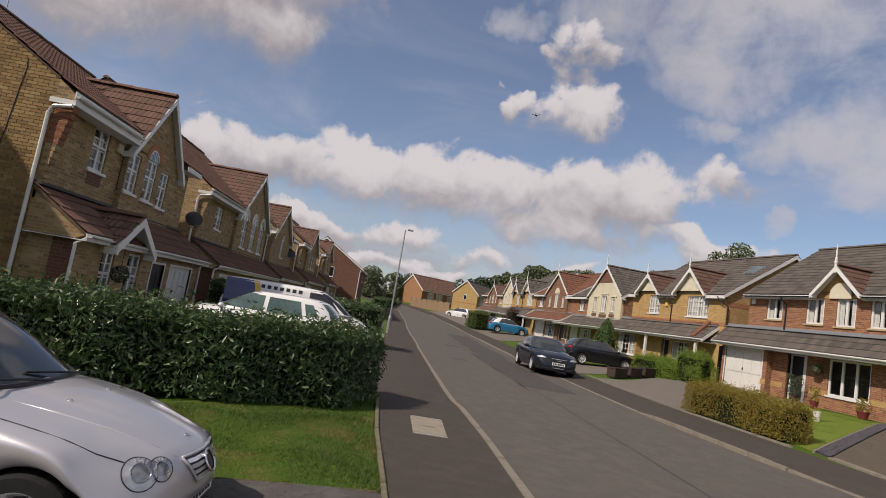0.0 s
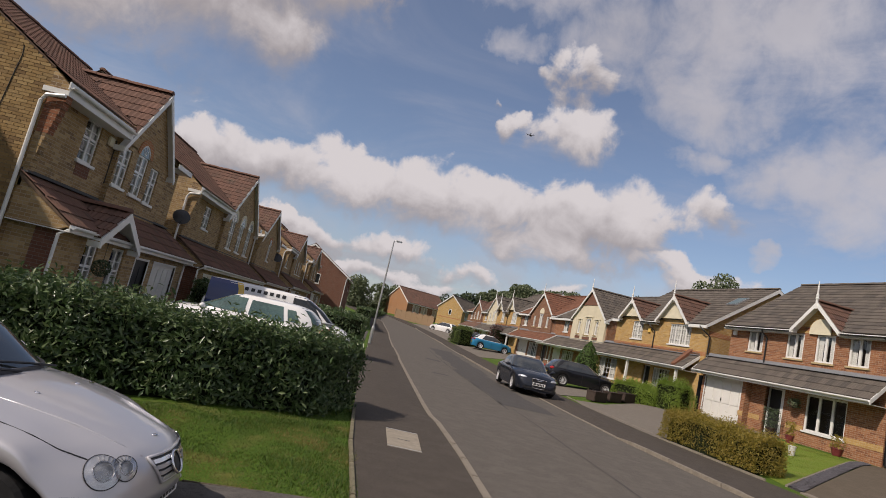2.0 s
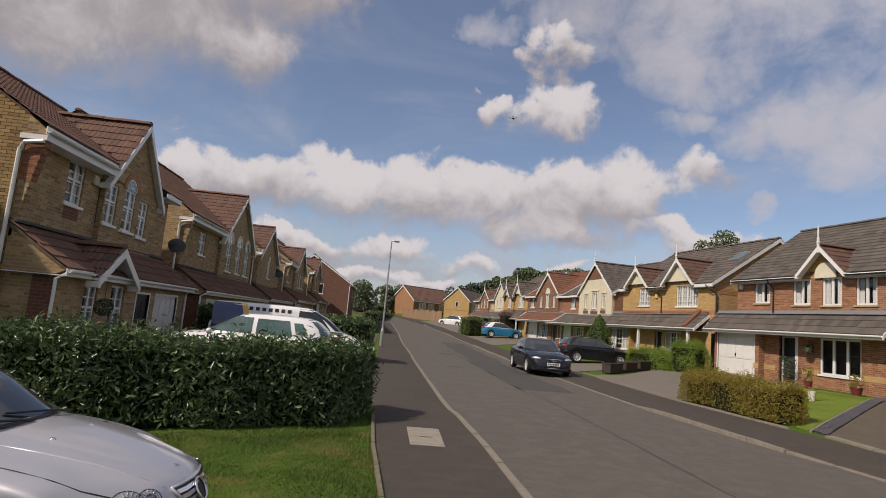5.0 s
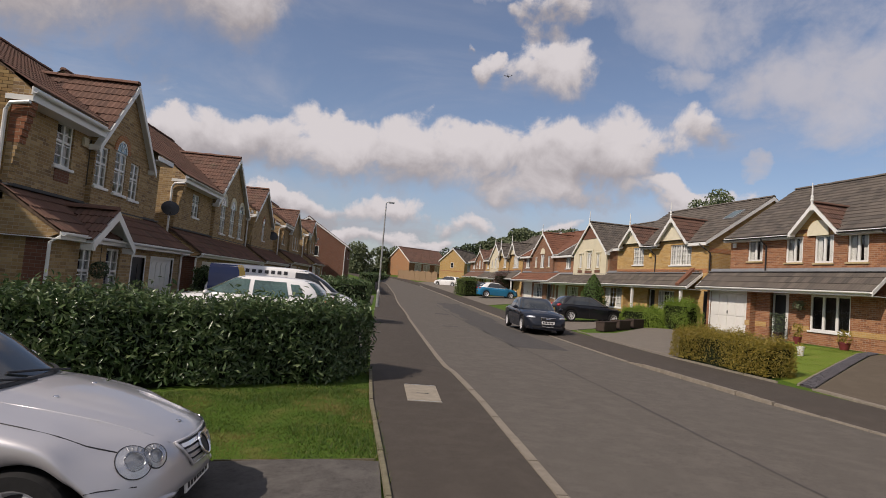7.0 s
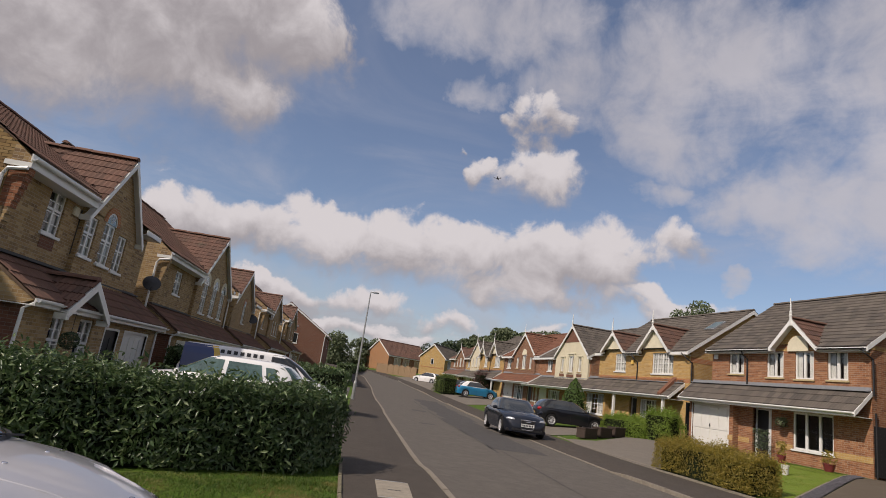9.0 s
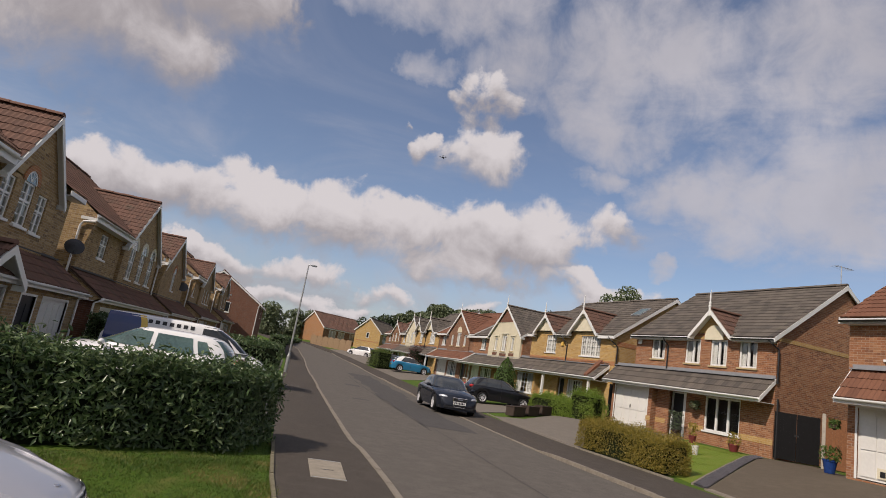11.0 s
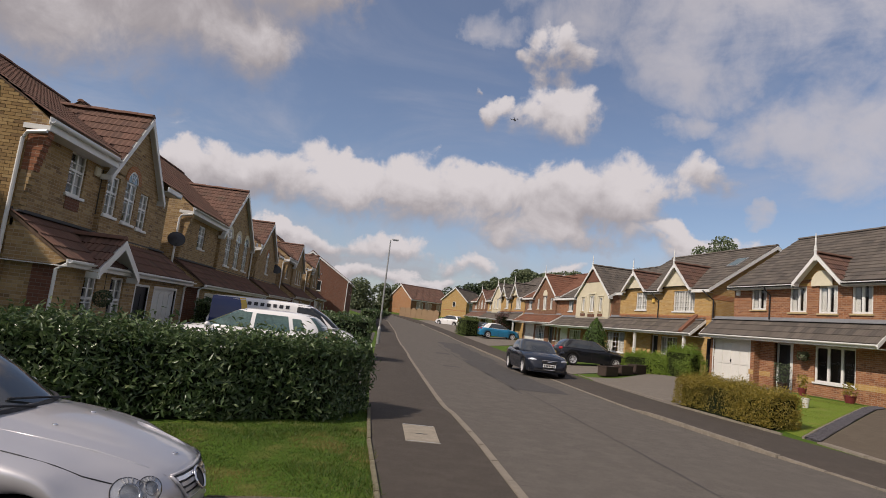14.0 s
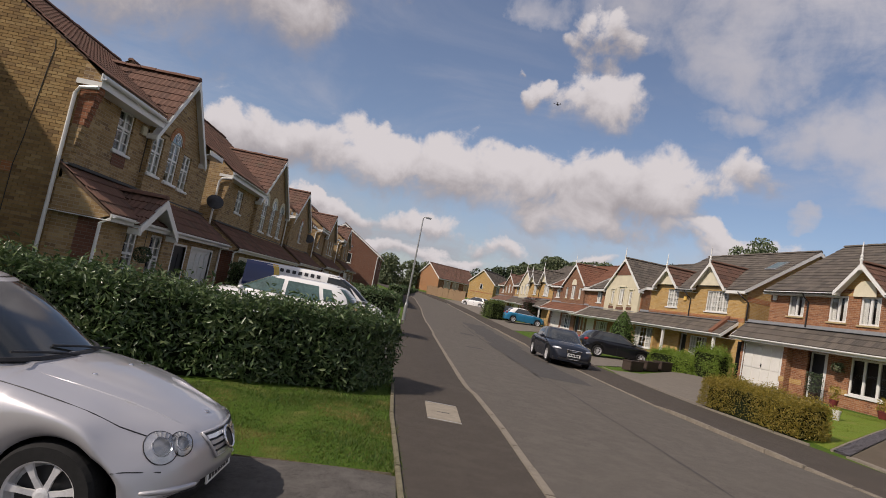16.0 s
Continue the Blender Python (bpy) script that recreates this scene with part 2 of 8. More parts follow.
def leafy(name, tones, rough=0.42, through=0.25, dry=None):
    def build(n, b):
        r = n.add("NewGeometry").outputs["Random Per Island"]
        tone = n.ramp(r, [(i / (len(tones) - 1), c) for i, c in enumerate(tones)])
        big = n.noise(obj(n), 1.6, 4)
        tone = n.mix(n.math("MULTIPLY", big, 0.5), tone, (*[c * 0.5 for c in tones[0]], 1))
        if dry:
            d = n.noise(obj(n), 0.9, 6, 0.65)
            tone = n.mix(n.math("MULTIPLY", n.smooth(d, 0.49, 0.64), 0.8), tone, (*dry, 1))
        n.put(b.inputs["Base Color"], tone)
        b.inputs["Specular IOR Level"].default_value = 0.45
        t = n.add("BsdfTranslucent")
        n.put(t.inputs[0], tone)
        x = n.add("MixShader")
        x.inputs[0].default_value = through
        n.put(x.inputs[1], b.outputs[0])
        n.put(x.inputs[2], t.outputs[0])
        o = next(k for k in n.tree.nodes if k.type == "OUTPUT_MATERIAL")
        n.put(o.inputs[0], x.outputs[0])

    return surface(name, build, rough)


def asphalt(name, dark, light, patch, grit=0.35):
    def build(n, b):
        p = obj(n)
        fine = n.noise(p, 160, 3, 0.7)
        mid = n.noise(p, 22, 5, 0.6)
        big = n.noise(p, 0.55, 6, 0.62)
        c = n.ramp(fine, [(0.28, dark), (0.72, light)])
        c = n.mix(n.math("MULTIPLY", n.smooth(mid, 0.48, 0.72), 0.5), c, (*dark, 1))
        blot = n.noise(p, 3.1, 6, 0.68)
        c = n.mix(n.math("MULTIPLY", n.smooth(blot, 0.42, 0.66), 0.45), c, (*light, 1))
        c = n.mix(n.math("MULTIPLY", n.smooth(big, 0.42, 0.7), 0.55), c, (*patch, 1))
        n.put(b.inputs["Base Color"], c)
        bump(n, b, n.math("ADD", fine, n.math("MULTIPLY", mid, 0.5)), grit, 0.006)

    return surface(name, build, 0.9)


def grassy(name, tones, dry):
    def build(n, b):
        p = obj(n)
        a = n.noise(p, 60, 4, 0.7)
        c = n.ramp(a, [(0.3, tones[0]), (0.5, tones[1]), (0.7, tones[2])])
        d = n.noise(p, 1.4, 5, 0.6)
        c = n.mix(n.math("MULTIPLY", n.smooth(d, 0.52, 0.75), 0.6), c, (*dry, 1))
        n.put(b.inputs["Base Color"], c)
        bump(n, b, a, 0.7, 0.03)

    return surface(name, build, 0.9)


def glassy(name, tint=(0.8, 0.9, 0.88), clear=0.7):
    m = bpy.data.materials.new(name)
    m.use_nodes = True
    n = Nodes(m.node_tree)
    t, g, x, o = n.add("BsdfTransparent"), n.add("BsdfGlossy"), n.add("MixShader"), n.add("OutputMaterial")
    t.inputs[0].default_value = (*[c * clear for c in tint], 1)
    g.inputs["Roughness"].default_value = 0.02
    f = n.add("Fresnel")
    f.inputs[0].default_value = 1.55
    wob = n.add("Bump")
    wob.inputs["Strength"].default_value, wob.inputs["Distance"].default_value = 0.05, 0.02
    n.put(wob.inputs["Height"], n.noise(obj(n), 1.5, 2))
    n.put(g.inputs["Normal"], wob.outputs[0])
    n.put(x.inputs[0], n.math("ADD", f.outputs[0], 0.04))
    n.put(x.inputs[1], t.outputs[0])
    n.put(x.inputs[2], g.outputs[0])
    n.put(o.inputs[0], x.outputs[0])
    return m


BRICK_BUFF = brickwork("buff brick", [(0.28, 0.188, 0.088), (0.42, 0.290, 0.135), (0.34, 0.220, 0.098), (0.53, 0.385, 0.195), (0.20, 0.128, 0.070)], (0.36, 0.30, 0.22))
BRICK_RED = brickwork("red brick", [(0.29, 0.115, 0.055), (0.37, 0.158, 0.075), (0.21, 0.083, 0.045), (0.43, 0.21, 0.105), (0.31, 0.13, 0.062)], (0.34, 0.27, 0.20), 0.3)
BRICK_ORANGE = brickwork("orange brown brick", [(0.36, 0.17, 0.075), (0.43, 0.21, 0.09), (0.30, 0.14, 0.065)], (0.34, 0.27, 0.20))
BRICK_DULL = brickwork("dull red brick", [(0.21, 0.095, 0.055), (0.27, 0.13, 0.075), (0.17, 0.08, 0.05), (0.32, 0.17, 0.095)], (0.30, 0.24, 0.18), 0.25)
BRICK_YELLOW = brickwork("yellow brick", [(0.50, 0.31, 0.10), (0.58, 0.38, 0.14), (0.44, 0.26, 0.085), (0.64, 0.44, 0.18)], (0.42, 0.34, 0.22), 0.2)
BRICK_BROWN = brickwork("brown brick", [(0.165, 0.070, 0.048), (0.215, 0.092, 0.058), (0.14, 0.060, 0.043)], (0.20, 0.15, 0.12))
CORNER_RED = brickwork("red corner brick", [(0.26, 0.095, 0.05), (0.32, 0.125, 0.062), (0.22, 0.08, 0.045)], (0.30, 0.22, 0.16), 0.3)
BRICK_BAND = brickwork("orange band brick", [(0.42, 0.17, 0.07), (0.50, 0.22, 0.09)], (0.36, 0.28, 0.2))
RENDER_CREAM = plain("cream render", (0.60, 0.545, 0.40), 0.9, 0, 0.06, 2.0, 0.4)
WHITE_UPVC = plain("white painted plastic", (0.70, 0.70, 0.67), 0.35, 0, 0.04, 2.0, 0.0)
WHITE_PAINT = plain("white garage paint", (0.69, 0.68, 0.635), 0.45, 0, 0.05, 1.5, 0.05)
SOFFIT_CREAM = plain("cream board", (0.64, 0.59, 0.44), 0.7, 0, 0.06, 3, 0.1)
STONE_SILL = plain("buff stone sill", (0.45, 0.36, 0.20), 0.85, 0, 0.12, 8, 0.3)
BLACK_PAINT = plain("black paint", (0.02, 0.02, 0.022), 0.4, 0, 0.2, 5, 0.1)
GATE_BLACK = plain("black stained timber", (0.007, 0.007, 0.008), 0.6, 0, 0.25, 12, 0.4)
next(n for n in GATE_BLACK.node_tree.nodes if n.type == "BSDF_PRINCIPLED").inputs["Specular IOR Level"].default_value = 0.15
FENCE_BROWN = plain("brown stained timber", (0.22, 0.09, 0.035), 0.8, 0, 0.2, 14, 0.4)
TIMBER_PALE = plain("pale fence timber", (0.29, 0.20, 0.12), 0.85, 0, 0.2, 9, 0.4)
VERGE_MORTAR = plain("brown verge mortar", (0.15, 0.105, 0.075), 0.95, 0, 0.25, 9, 0.5)
CONCRETE = plain("concrete post", (0.42, 0.38, 0.32), 0.9, 0, 0.15, 10, 0.4)
TILE_RED = per_piece("terracotta roof tile", [(0.150, 0.090, 0.068), (0.195, 0.110, 0.082), (0.170, 0.098, 0.073), (0.122, 0.077, 0.061)], 0.85, 25, 0.5, True)
TILE_RED_PIECE = per_piece("single terracotta roof tile", [(0.150, 0.090, 0.068), (0.195, 0.110, 0.082), (0.170, 0.098, 0.073), (0.122, 0.077, 0.061)], 0.85, 25, 0.5, False)
TILE_DARK = per_piece("dark brown roof tile", [(0.100, 0.088, 0.076), (0.148, 0.127, 0.107), (0.120, 0.103, 0.088), (0.080, 0.071, 0.064)], 0.85, 25, 0.4, True)
TILE_DARK_PIECE = per_piece("single dark roof tile", [(0.100, 0.088, 0.076), (0.148, 0.127, 0.107), (0.120, 0.103, 0.088), (0.080, 0.071, 0.064)], 0.85, 25, 0.4, False)
TILE_ORANGE = per_piece("orange roof tile", [(0.17, 0.08, 0.052), (0.215, 0.10, 0.062), (0.145, 0.07, 0.048)], 0.85, 25, 0.4, True)
TILE_MID = per_piece("red brown roof tile", [(0.115, 0.066, 0.050), (0.155, 0.088, 0.064), (0.13, 0.075, 0.056), (0.09, 0.055, 0.045)], 0.85, 25, 0.5, True)
LEAD_DARK = plain("dark lead flashing", (0.055, 0.055, 0.058), 0.6, 0.2, 0.15, 6, 0.1)
LEAD = plain("lead flashing", (0.29, 0.295, 0.305), 0.55, 0.3, 0.1, 6, 0.1)
GLASS = glassy("window glass", (0.94, 0.97, 0.96), 0.96)
CURTAIN = plain("pale curtain", (0.60, 0.59, 0.57), 0.95, 0, 0.06, 12, 0.2)
# room walls coloured dark to stand in for the lack of light indoors
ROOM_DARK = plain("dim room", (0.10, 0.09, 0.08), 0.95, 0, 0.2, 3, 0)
ROAD = asphalt("worn road asphalt", (0.064, 0.057, 0.049), (0.152, 0.136, 0.118), (0.108, 0.097, 0.083))
PATCH = asphalt("dark patched asphalt", (0.05, 0.047, 0.045), (0.10, 0.094, 0.088), (0.075, 0.07, 0.065))
PAVING = asphalt("pavement asphalt", (0.043, 0.036, 0.030), (0.096, 0.082, 0.068), (0.065, 0.055, 0.046), 0.6)
DRIVE = asphalt("drive asphalt", (0.026, 0.024, 0.022), (0.165, 0.152, 0.138), (0.066, 0.060, 0.054), 1.0)
DRIVE_PALE = asphalt("pale drive concrete", (0.115, 0.102, 0.085), (0.215, 0.19, 0.158), (0.155, 0.136, 0.112))
DRIVE_BROWN = asphalt("brown drive tarmac", (0.070, 0.056, 0.040), (0.145, 0.119, 0.088), (0.10, 0.081, 0.059))
KERB_OLD = plain("mossy old edging", (0.20, 0.18, 0.12), 0.95, 0, 0.3, 5, 0.6)
EDGE_WOOD = plain("weathered edging board", (0.13, 0.11, 0.075), 0.9, 0, 0.25, 9, 0.4)
KERB = plain("kerb stone", (0.245, 0.215, 0.172), 0.9, 0, 0.18, 7, 0.5)
COVER = plain("concrete cover slab", (0.30, 0.265, 0.21), 0.9, 0, 0.14, 9, 0.5)
GRASS_BRIGHT = grassy("bright lawn", [(0.10, 0.15, 0.016), (0.145, 0.205, 0.025), (0.20, 0.255, 0.037)], (0.24, 0.21, 0.06))
GRASS = grassy("lawn", [(0.030, 0.065, 0.006), (0.065, 0.12, 0.011), (0.105, 0.17, 0.02)], (0.20, 0.165, 0.055))
LAND = grassy("far ground", [(0.05, 0.08, 0.02), (0.08, 0.11, 0.03), (0.11, 0.14, 0.045)], (0.16, 0.14, 0.07))
SLATE_CHIP = per_piece("slate chippings", [(0.075, 0.073, 0.080), (0.125, 0.118, 0.130), (0.095, 0.090, 0.099)], 0.95, 20, 0, True)
LAUREL = leafy("laurel leaf", [(0.048, 0.088, 0.031), (0.084, 0.140, 0.052), (0.132, 0.194, 0.078), (0.23, 0.285, 0.130)], 0.30, 0.30)
PRIVET = leafy("yellow green hedge leaf", [(0.19, 0.17, 0.028), (0.33, 0.26, 0.04), (0.48, 0.35, 0.065), (0.24, 0.22, 0.035)], 0.5, 0.4)
GREEN_BUSH = leafy("green bush leaf", [(0.16, 0.26, 0.035), (0.26, 0.38, 0.052), (0.38, 0.48, 0.08)], 0.5, 0.5)
HEDGE_MID = leafy("mid green hedge leaf", [(0.07, 0.11, 0.02), (0.11, 0.16, 0.032), (0.16, 0.21, 0.045)], 0.5, 0.35)
CONIFER = leafy("conifer spray", [(0.05, 0.11, 0.018), (0.09, 0.16, 0.028), (0.12, 0.19, 0.035)], 0.6, 0.3)
RED_LEAF = leafy("dark red leaf", [(0.06, 0.02, 0.02), (0.10, 0.035, 0.03), (0.075, 0.045, 0.03)], 0.5, 0.2)
# both tree tones are lightened and greyed to carry distance haze
TREE_LEAF = leafy("tree leaf", [(0.10, 0.13, 0.068), (0.15, 0.185, 0.092), (0.20, 0.235, 0.12)], 0.6, 0.3)
TREE_DARK = leafy("dark tree leaf", [(0.05, 0.075, 0.04), (0.078, 0.11, 0.055), (0.105, 0.14, 0.07)], 0.6, 0.25)
# near-black stands in for shade between leaves; also colours the soil
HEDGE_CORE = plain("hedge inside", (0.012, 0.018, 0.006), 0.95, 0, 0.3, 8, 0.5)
BARK = plain("bark", (0.09, 0.065, 0.045), 0.95, 0, 0.3, 12, 0.8)
STEEL = plain("galvanised steel", (0.42, 0.43, 0.43), 0.45, 0.6, 0.1, 8, 0.1)


def paintwork(name, colour, flake=0.0, rough=0.32, metal=0.0, spec=0.5):
    def build(n, b):
        p = obj(n)
        f = n.noise(p, 1.2, 4)
        n.put(b.inputs["Base Color"], n.ramp(f, [(0.3, tuple(c * 0.93 for c in colour)), (0.7, colour)]))
        n.put(b.inputs["Roughness"], n.math("ADD", rough, n.math("MULTIPLY", n.noise(p, 5, 4), 0.12)))
        b.inputs["Specular IOR Level"].default_value = spec
        b.inputs["Coat Weight"].default_value, b.inputs["Coat Roughness"].default_value = 0.8, 0.03
        if flake:
            bump(n, b, n.noise(p, 900, 1), flake, 0.0006)

    return surface(name, build, rough, metal)


SILVER = paintwork("silver car paint", (0.56, 0.55, 0.565), 0.05, 0.31, 0.50)
NAVY = paintwork("dark blue grey car paint", (0.006, 0.009, 0.017), 0.0, 0.5, 0.0, 0.2)
CAR_BLACK = paintwork("black car paint", (0.004, 0.005, 0.008), 0.0, 0.5, 0.0, 0.2)
CAR_BLUE = paintwork("bright blue car paint", (0.015, 0.20, 0.38), 0.03, 0.25, 0.2)
CAR_WHITE = paintwork("white car paint", (0.78, 0.78, 0.77), 0.0, 0.28)
VAN_BLUE = paintwork("van blue panel", (0.012, 0.028, 0.14), 0.0, 0.3)
VAN_YELLOW = paintwork("van yellow stripe", (0.72, 0.46, 0.03), 0.0, 0.3)
CAR_GLASS = plain("tinted car glass", (0.018, 0.022, 0.024), 0.09, 0, 0.1, 2, 0, 0.4)
# paler copy of the tinted glass: reflected sky put into its colour
CAR_GLASS_SKY = plain("car glass greyed for sky reflection", (0.045, 0.05, 0.052), 0.06, 0, 0.2, 2, 0, 0.8)
CAR_GLASS_PALE = plain("pale car glass", (0.07, 0.12, 0.11), 0.05, 0, 0.3, 2.5, 0, 0.6)
RUBBER = plain("tyre rubber", (0.02, 0.02, 0.02), 0.85, 0, 0.2, 20, 0.3)
ALLOY = plain("alloy wheel", (0.68, 0.68, 0.69), 0.34, 0.2, 0.1, 8, 0)
CHROME = plain("chrome", (0.75, 0.75, 0.76), 0.12, 1.0, 0.03, 5, 0)
TRIM_BLACK = plain("black plastic trim", (0.018, 0.018, 0.02), 0.5, 0, 0.2, 14, 0.1)
LAMP_CLEAR = glassy("clear lamp cover", (0.95, 0.96, 0.97), 0.96)
LAMP_BOWL = plain("lamp bowl", (0.70, 0.71, 0.73), 0.24, 0.65, 0.10, 30, 0)
LAMP_SHADE = plain("lamp inner shade", (0.38, 0.39, 0.40), 0.22, 0.7, 0.1, 30, 0)
LAMP_RED = plain("tail lamp", (0.40, 0.012, 0.012), 0.15, 0, 0.2, 20, 0, 0.8)
PLATE_WHITE = plain("white number plate", (0.78, 0.78, 0.76), 0.4, 0, 0.04, 4, 0)
PLATE_YELLOW = plain("yellow number plate", (0.72, 0.55, 0.04), 0.4, 0, 0.04, 4, 0)
INK = plain("black ink", (0.015, 0.015, 0.018), 0.5, 0, 0.1, 4, 0)
POT_BLUE = plain("blue glazed pot", (0.015, 0.05, 0.20), 0.2, 0, 0.2, 8, 0)
POT_RED = plain("red pot", (0.17, 0.03, 0.035), 0.4, 0, 0.2, 8, 0.1)
POT_WHITE = plain("white pot", (0.62, 0.60, 0.55), 0.7, 0, 0.1, 8, 0.2)
PLANTER_BROWN = plain("dark brown planter", (0.045, 0.028, 0.02), 0.75, 0, 0.2, 12, 0.4)
BIN_BLUE = plain("blue bin plastic", (0.012, 0.03, 0.12), 0.45, 0, 0.15, 5, 0.1)
ALARM_YELLOW = plain("yellow alarm box", (0.75, 0.50, 0.12), 0.5, 0, 0.08, 5, 0)
DRONE_GREY = plain("dark grey drone plastic", (0.05, 0.05, 0.055), 0.5, 0, 0.2, 20, 0)


# ---------------------------------------------------------------- building tools
def finish(ob, mat, parent=None, label="", smooth=False):
    if isinstance(mat, (list, tuple)):
        for m in mat:
            ob.data.materials.append(m)
    else:
        ob.data.materials.append(mat)
    if parent:
        ob.parent = parent
    if label:
        ob["label"] = label
    if smooth:
        ob.data.polygons.foreach_set("use_smooth", [True] * len(ob.data.polygons))
    return ob


def part(name, bm, mat, parent=None, label="", smooth=False):
    """Links a bmesh as one mesh object."""
    me = bpy.data.meshes.new(name)
    bmesh.ops.recalc_face_normals(bm, faces=bm.faces)
    bm.to_mesh(me)
    bm.free()
    return finish(new(name, me), mat, parent, label, smooth)


def sheet(name, verts, faces, mat, parent=None, label="", smooth=False):
    """Links vertices and faces as one mesh object."""
    me = bpy.data.meshes.new(name)
    me.from_pydata([tuple(map(float, v)) for v in verts], [], [tuple(map(int, f)) for f in faces])
    me.update()
    return finish(new(name, me), mat, parent, label, smooth)


def thing(name, m, label, category, group="", kind=""):
    """An empty at a thing's base, to hold its parts."""
    ob = new(name)
    ob.matrix_world = m
    ob.empty_display_size = 0.2
    return tagged(ob, label, category, group, kind)


def box(bm, x0, x1, y0, y1, z0, z1, bevel=0.0, m=None):
    r = bmesh.ops.create_cube(bm, size=1.0)
    mm = Matrix.Translation(((x0 + x1) / 2, (y0 + y1) / 2, (z0 + z1) / 2)) @ Matrix.Diagonal((abs(x1 - x0), abs(y1 - y0), abs(z1 - z0), 1))
    bmesh.ops.transform(bm, matrix=(m @ mm) if m else mm, verts=r["verts"])
    if bevel:
        es = list({e for v in r["verts"] for e in v.link_edges})
        bmesh.ops.bevel(bm, geom=es, offset=bevel, segments=2, affect="EDGES")
    return bm


def boxes(*rows, bevel=0.0):
    bm = bmesh.new()
    for r in rows:
        box(bm, *r, bevel=bevel)
    return bm


def prism(bm, pts, d0, d1, axis="y"):
    """A polygon drawn in two axes, pushed from d0 to d1 along the third."""

    def at(p, d):
        return (p[0], d, p[1]) if axis == "y" else (d, p[0], p[1]) if axis == "x" else (p[0], p[1], d)

    a = [bm.verts.new(at(p, d0)) for p in pts]
    b = [bm.verts.new(at(p, d1)) for p in pts]
    bm.faces.new(a)
    bm.faces.new(b[::-1])
    for i in range(len(pts)):
        j = (i + 1) % len(pts)
        bm.faces.new((a[i], b[i], b[j], a[j]))
    return bm


def tube(bm, pts, r, seg=10):
    """A round pipe along points."""
    rings = []
    for i, p in enumerate(pts):
        a, b = Vector(pts[max(i - 1, 0)]), Vector(pts[min(i + 1, len(pts) - 1)])
        d = (b - a).normalized()
        side = d.cross(Vector((0, 0, 1)) if abs(d.z) < 0.9 else Vector((1, 0, 0))).normalized()
        up = side.cross(d)
        rr = r[i] if isinstance(r, (list, tuple)) else r
        rings.append([bm.verts.new(Vector(p) + side * math.cos(2 * math.pi * k / seg) * rr + up * math.sin(2 * math.pi * k / seg) * rr) for k in range(seg)])
    for a, b in zip(rings, rings[1:]):
        for k in range(seg):
            bm.faces.new((a[k], a[(k + 1) % seg], b[(k + 1) % seg], b[k]))
    bm.faces.new(rings[0][::-1])
    bm.faces.new(rings[-1])
    return bm


def lathe(bm, rows, seg=24, m=None, cap=True):
    """A turned body from rows of radius and height."""
    rings = []
    for r, z in rows:
        ring = []
        for k in range(seg):
            p = Vector((r * math.cos(2 * math.pi * k / seg), r * math.sin(2 * math.pi * k / seg), z))
            ring.append(bm.verts.new(m @ p if m else p))
        rings.append(ring)
    for a, b in zip(rings, rings[1:]):
        for k in range(seg):
            bm.faces.new((a[k], a[(k + 1) % seg], b[(k + 1) % seg], b[k]))
    if cap:
        bm.faces.new(rings[0][::-1])
        bm.faces.new(rings[-1])
    return bm


RNG = np.random.default_rng(7)


def leaf_cloud(name, centres, normals, size, mat, parent, label="", slim=0.42, droop=0.35, spread=0.9):
    """Many small folded leaves at the given places."""
    n = len(centres)
    d = normals + RNG.normal(0, spread, (n, 3))
    d /= np.linalg.norm(d, axis=1)[:, None]
    t = np.cross(d, RNG.normal(0, 1, (n, 3)))
    t[:, 2] -= droop
    t -= d * (t * d).sum(1)[:, None]
    t /= np.linalg.norm(t, axis=1)[:, None]
    s = np.cross(d, t)
    L = (size * RNG.uniform(0.65, 1.3, n))[:, None]
    w = L * slim * 0.5
    base, tip = centres - t * L * 0.5, centres + t * L * 0.5 - d * L * 0.10
    l1, r1 = centres - t * L * 0.1 - s * w + d * L * 0.07, centres - t * L * 0.1 + s * w + d * L * 0.07
    v = np.stack([base, l1, tip, r1], 1).reshape(-1, 3)
    k = np.arange(n)[:, None] * 4
    f = np.concatenate([k + [0, 1, 2], k + [0, 2, 3]], 1).reshape(-1, 3)
    me = bpy.data.meshes.new(name)
    me.vertices.add(len(v))
    me.vertices.foreach_set("co", v.astype(np.float32).ravel())
    me.loops.add(f.size)
    me.loops.foreach_set("vertex_index", f.astype(np.int32).ravel())
    me.polygons.add(len(f))
    me.polygons.foreach_set("loop_start", np.arange(0, f.size, 3, dtype=np.int32))
    me.update(calc_edges=True)
    ob = finish(new(name, me), mat, parent, label)
    ob["kind"] = "stuff"
    return ob


# ---------------------------------------------------------------- the lie of the land
def interp(y, rows):
    """Smooth piecewise curve through rows of (y, value)."""
    ys, vs = [r[0] for r in rows], [r[1] for r in rows]
    return float(np.interp(y, ys, vs))


def rise(y):
    return 0.0005 * max(0.0, min(y, 95.0) - 28.0) ** 2 + max(0.0, min(y, 400) - 95.0) * 0.02


def kerb_left(y):
    return interp(y, [(-40, 1.75), (4.6, 1.70), (8.6, 1.66), (11.2, 1.56), (13.5, 1.50), (18, 1.46), (30, 1.38), (47, 1.22), (57, 1.15), (74.5, 0.55), (85, -1.2), (95, -4.5), (110, -13)])


def kerb_right(y):
    return interp(y, [(-40, 8.0), (7.5, 7.75), (9.4, 7.55), (10.6, 7.25), (12.5, 7.10), (15, 6.90), (19, 6.88), (23.5, 6.90), (35, 7.0), (46, 7.05), (57, 6.75), (68, 6.0), (80, 4.7), (92, 1.5), (110, -6)])


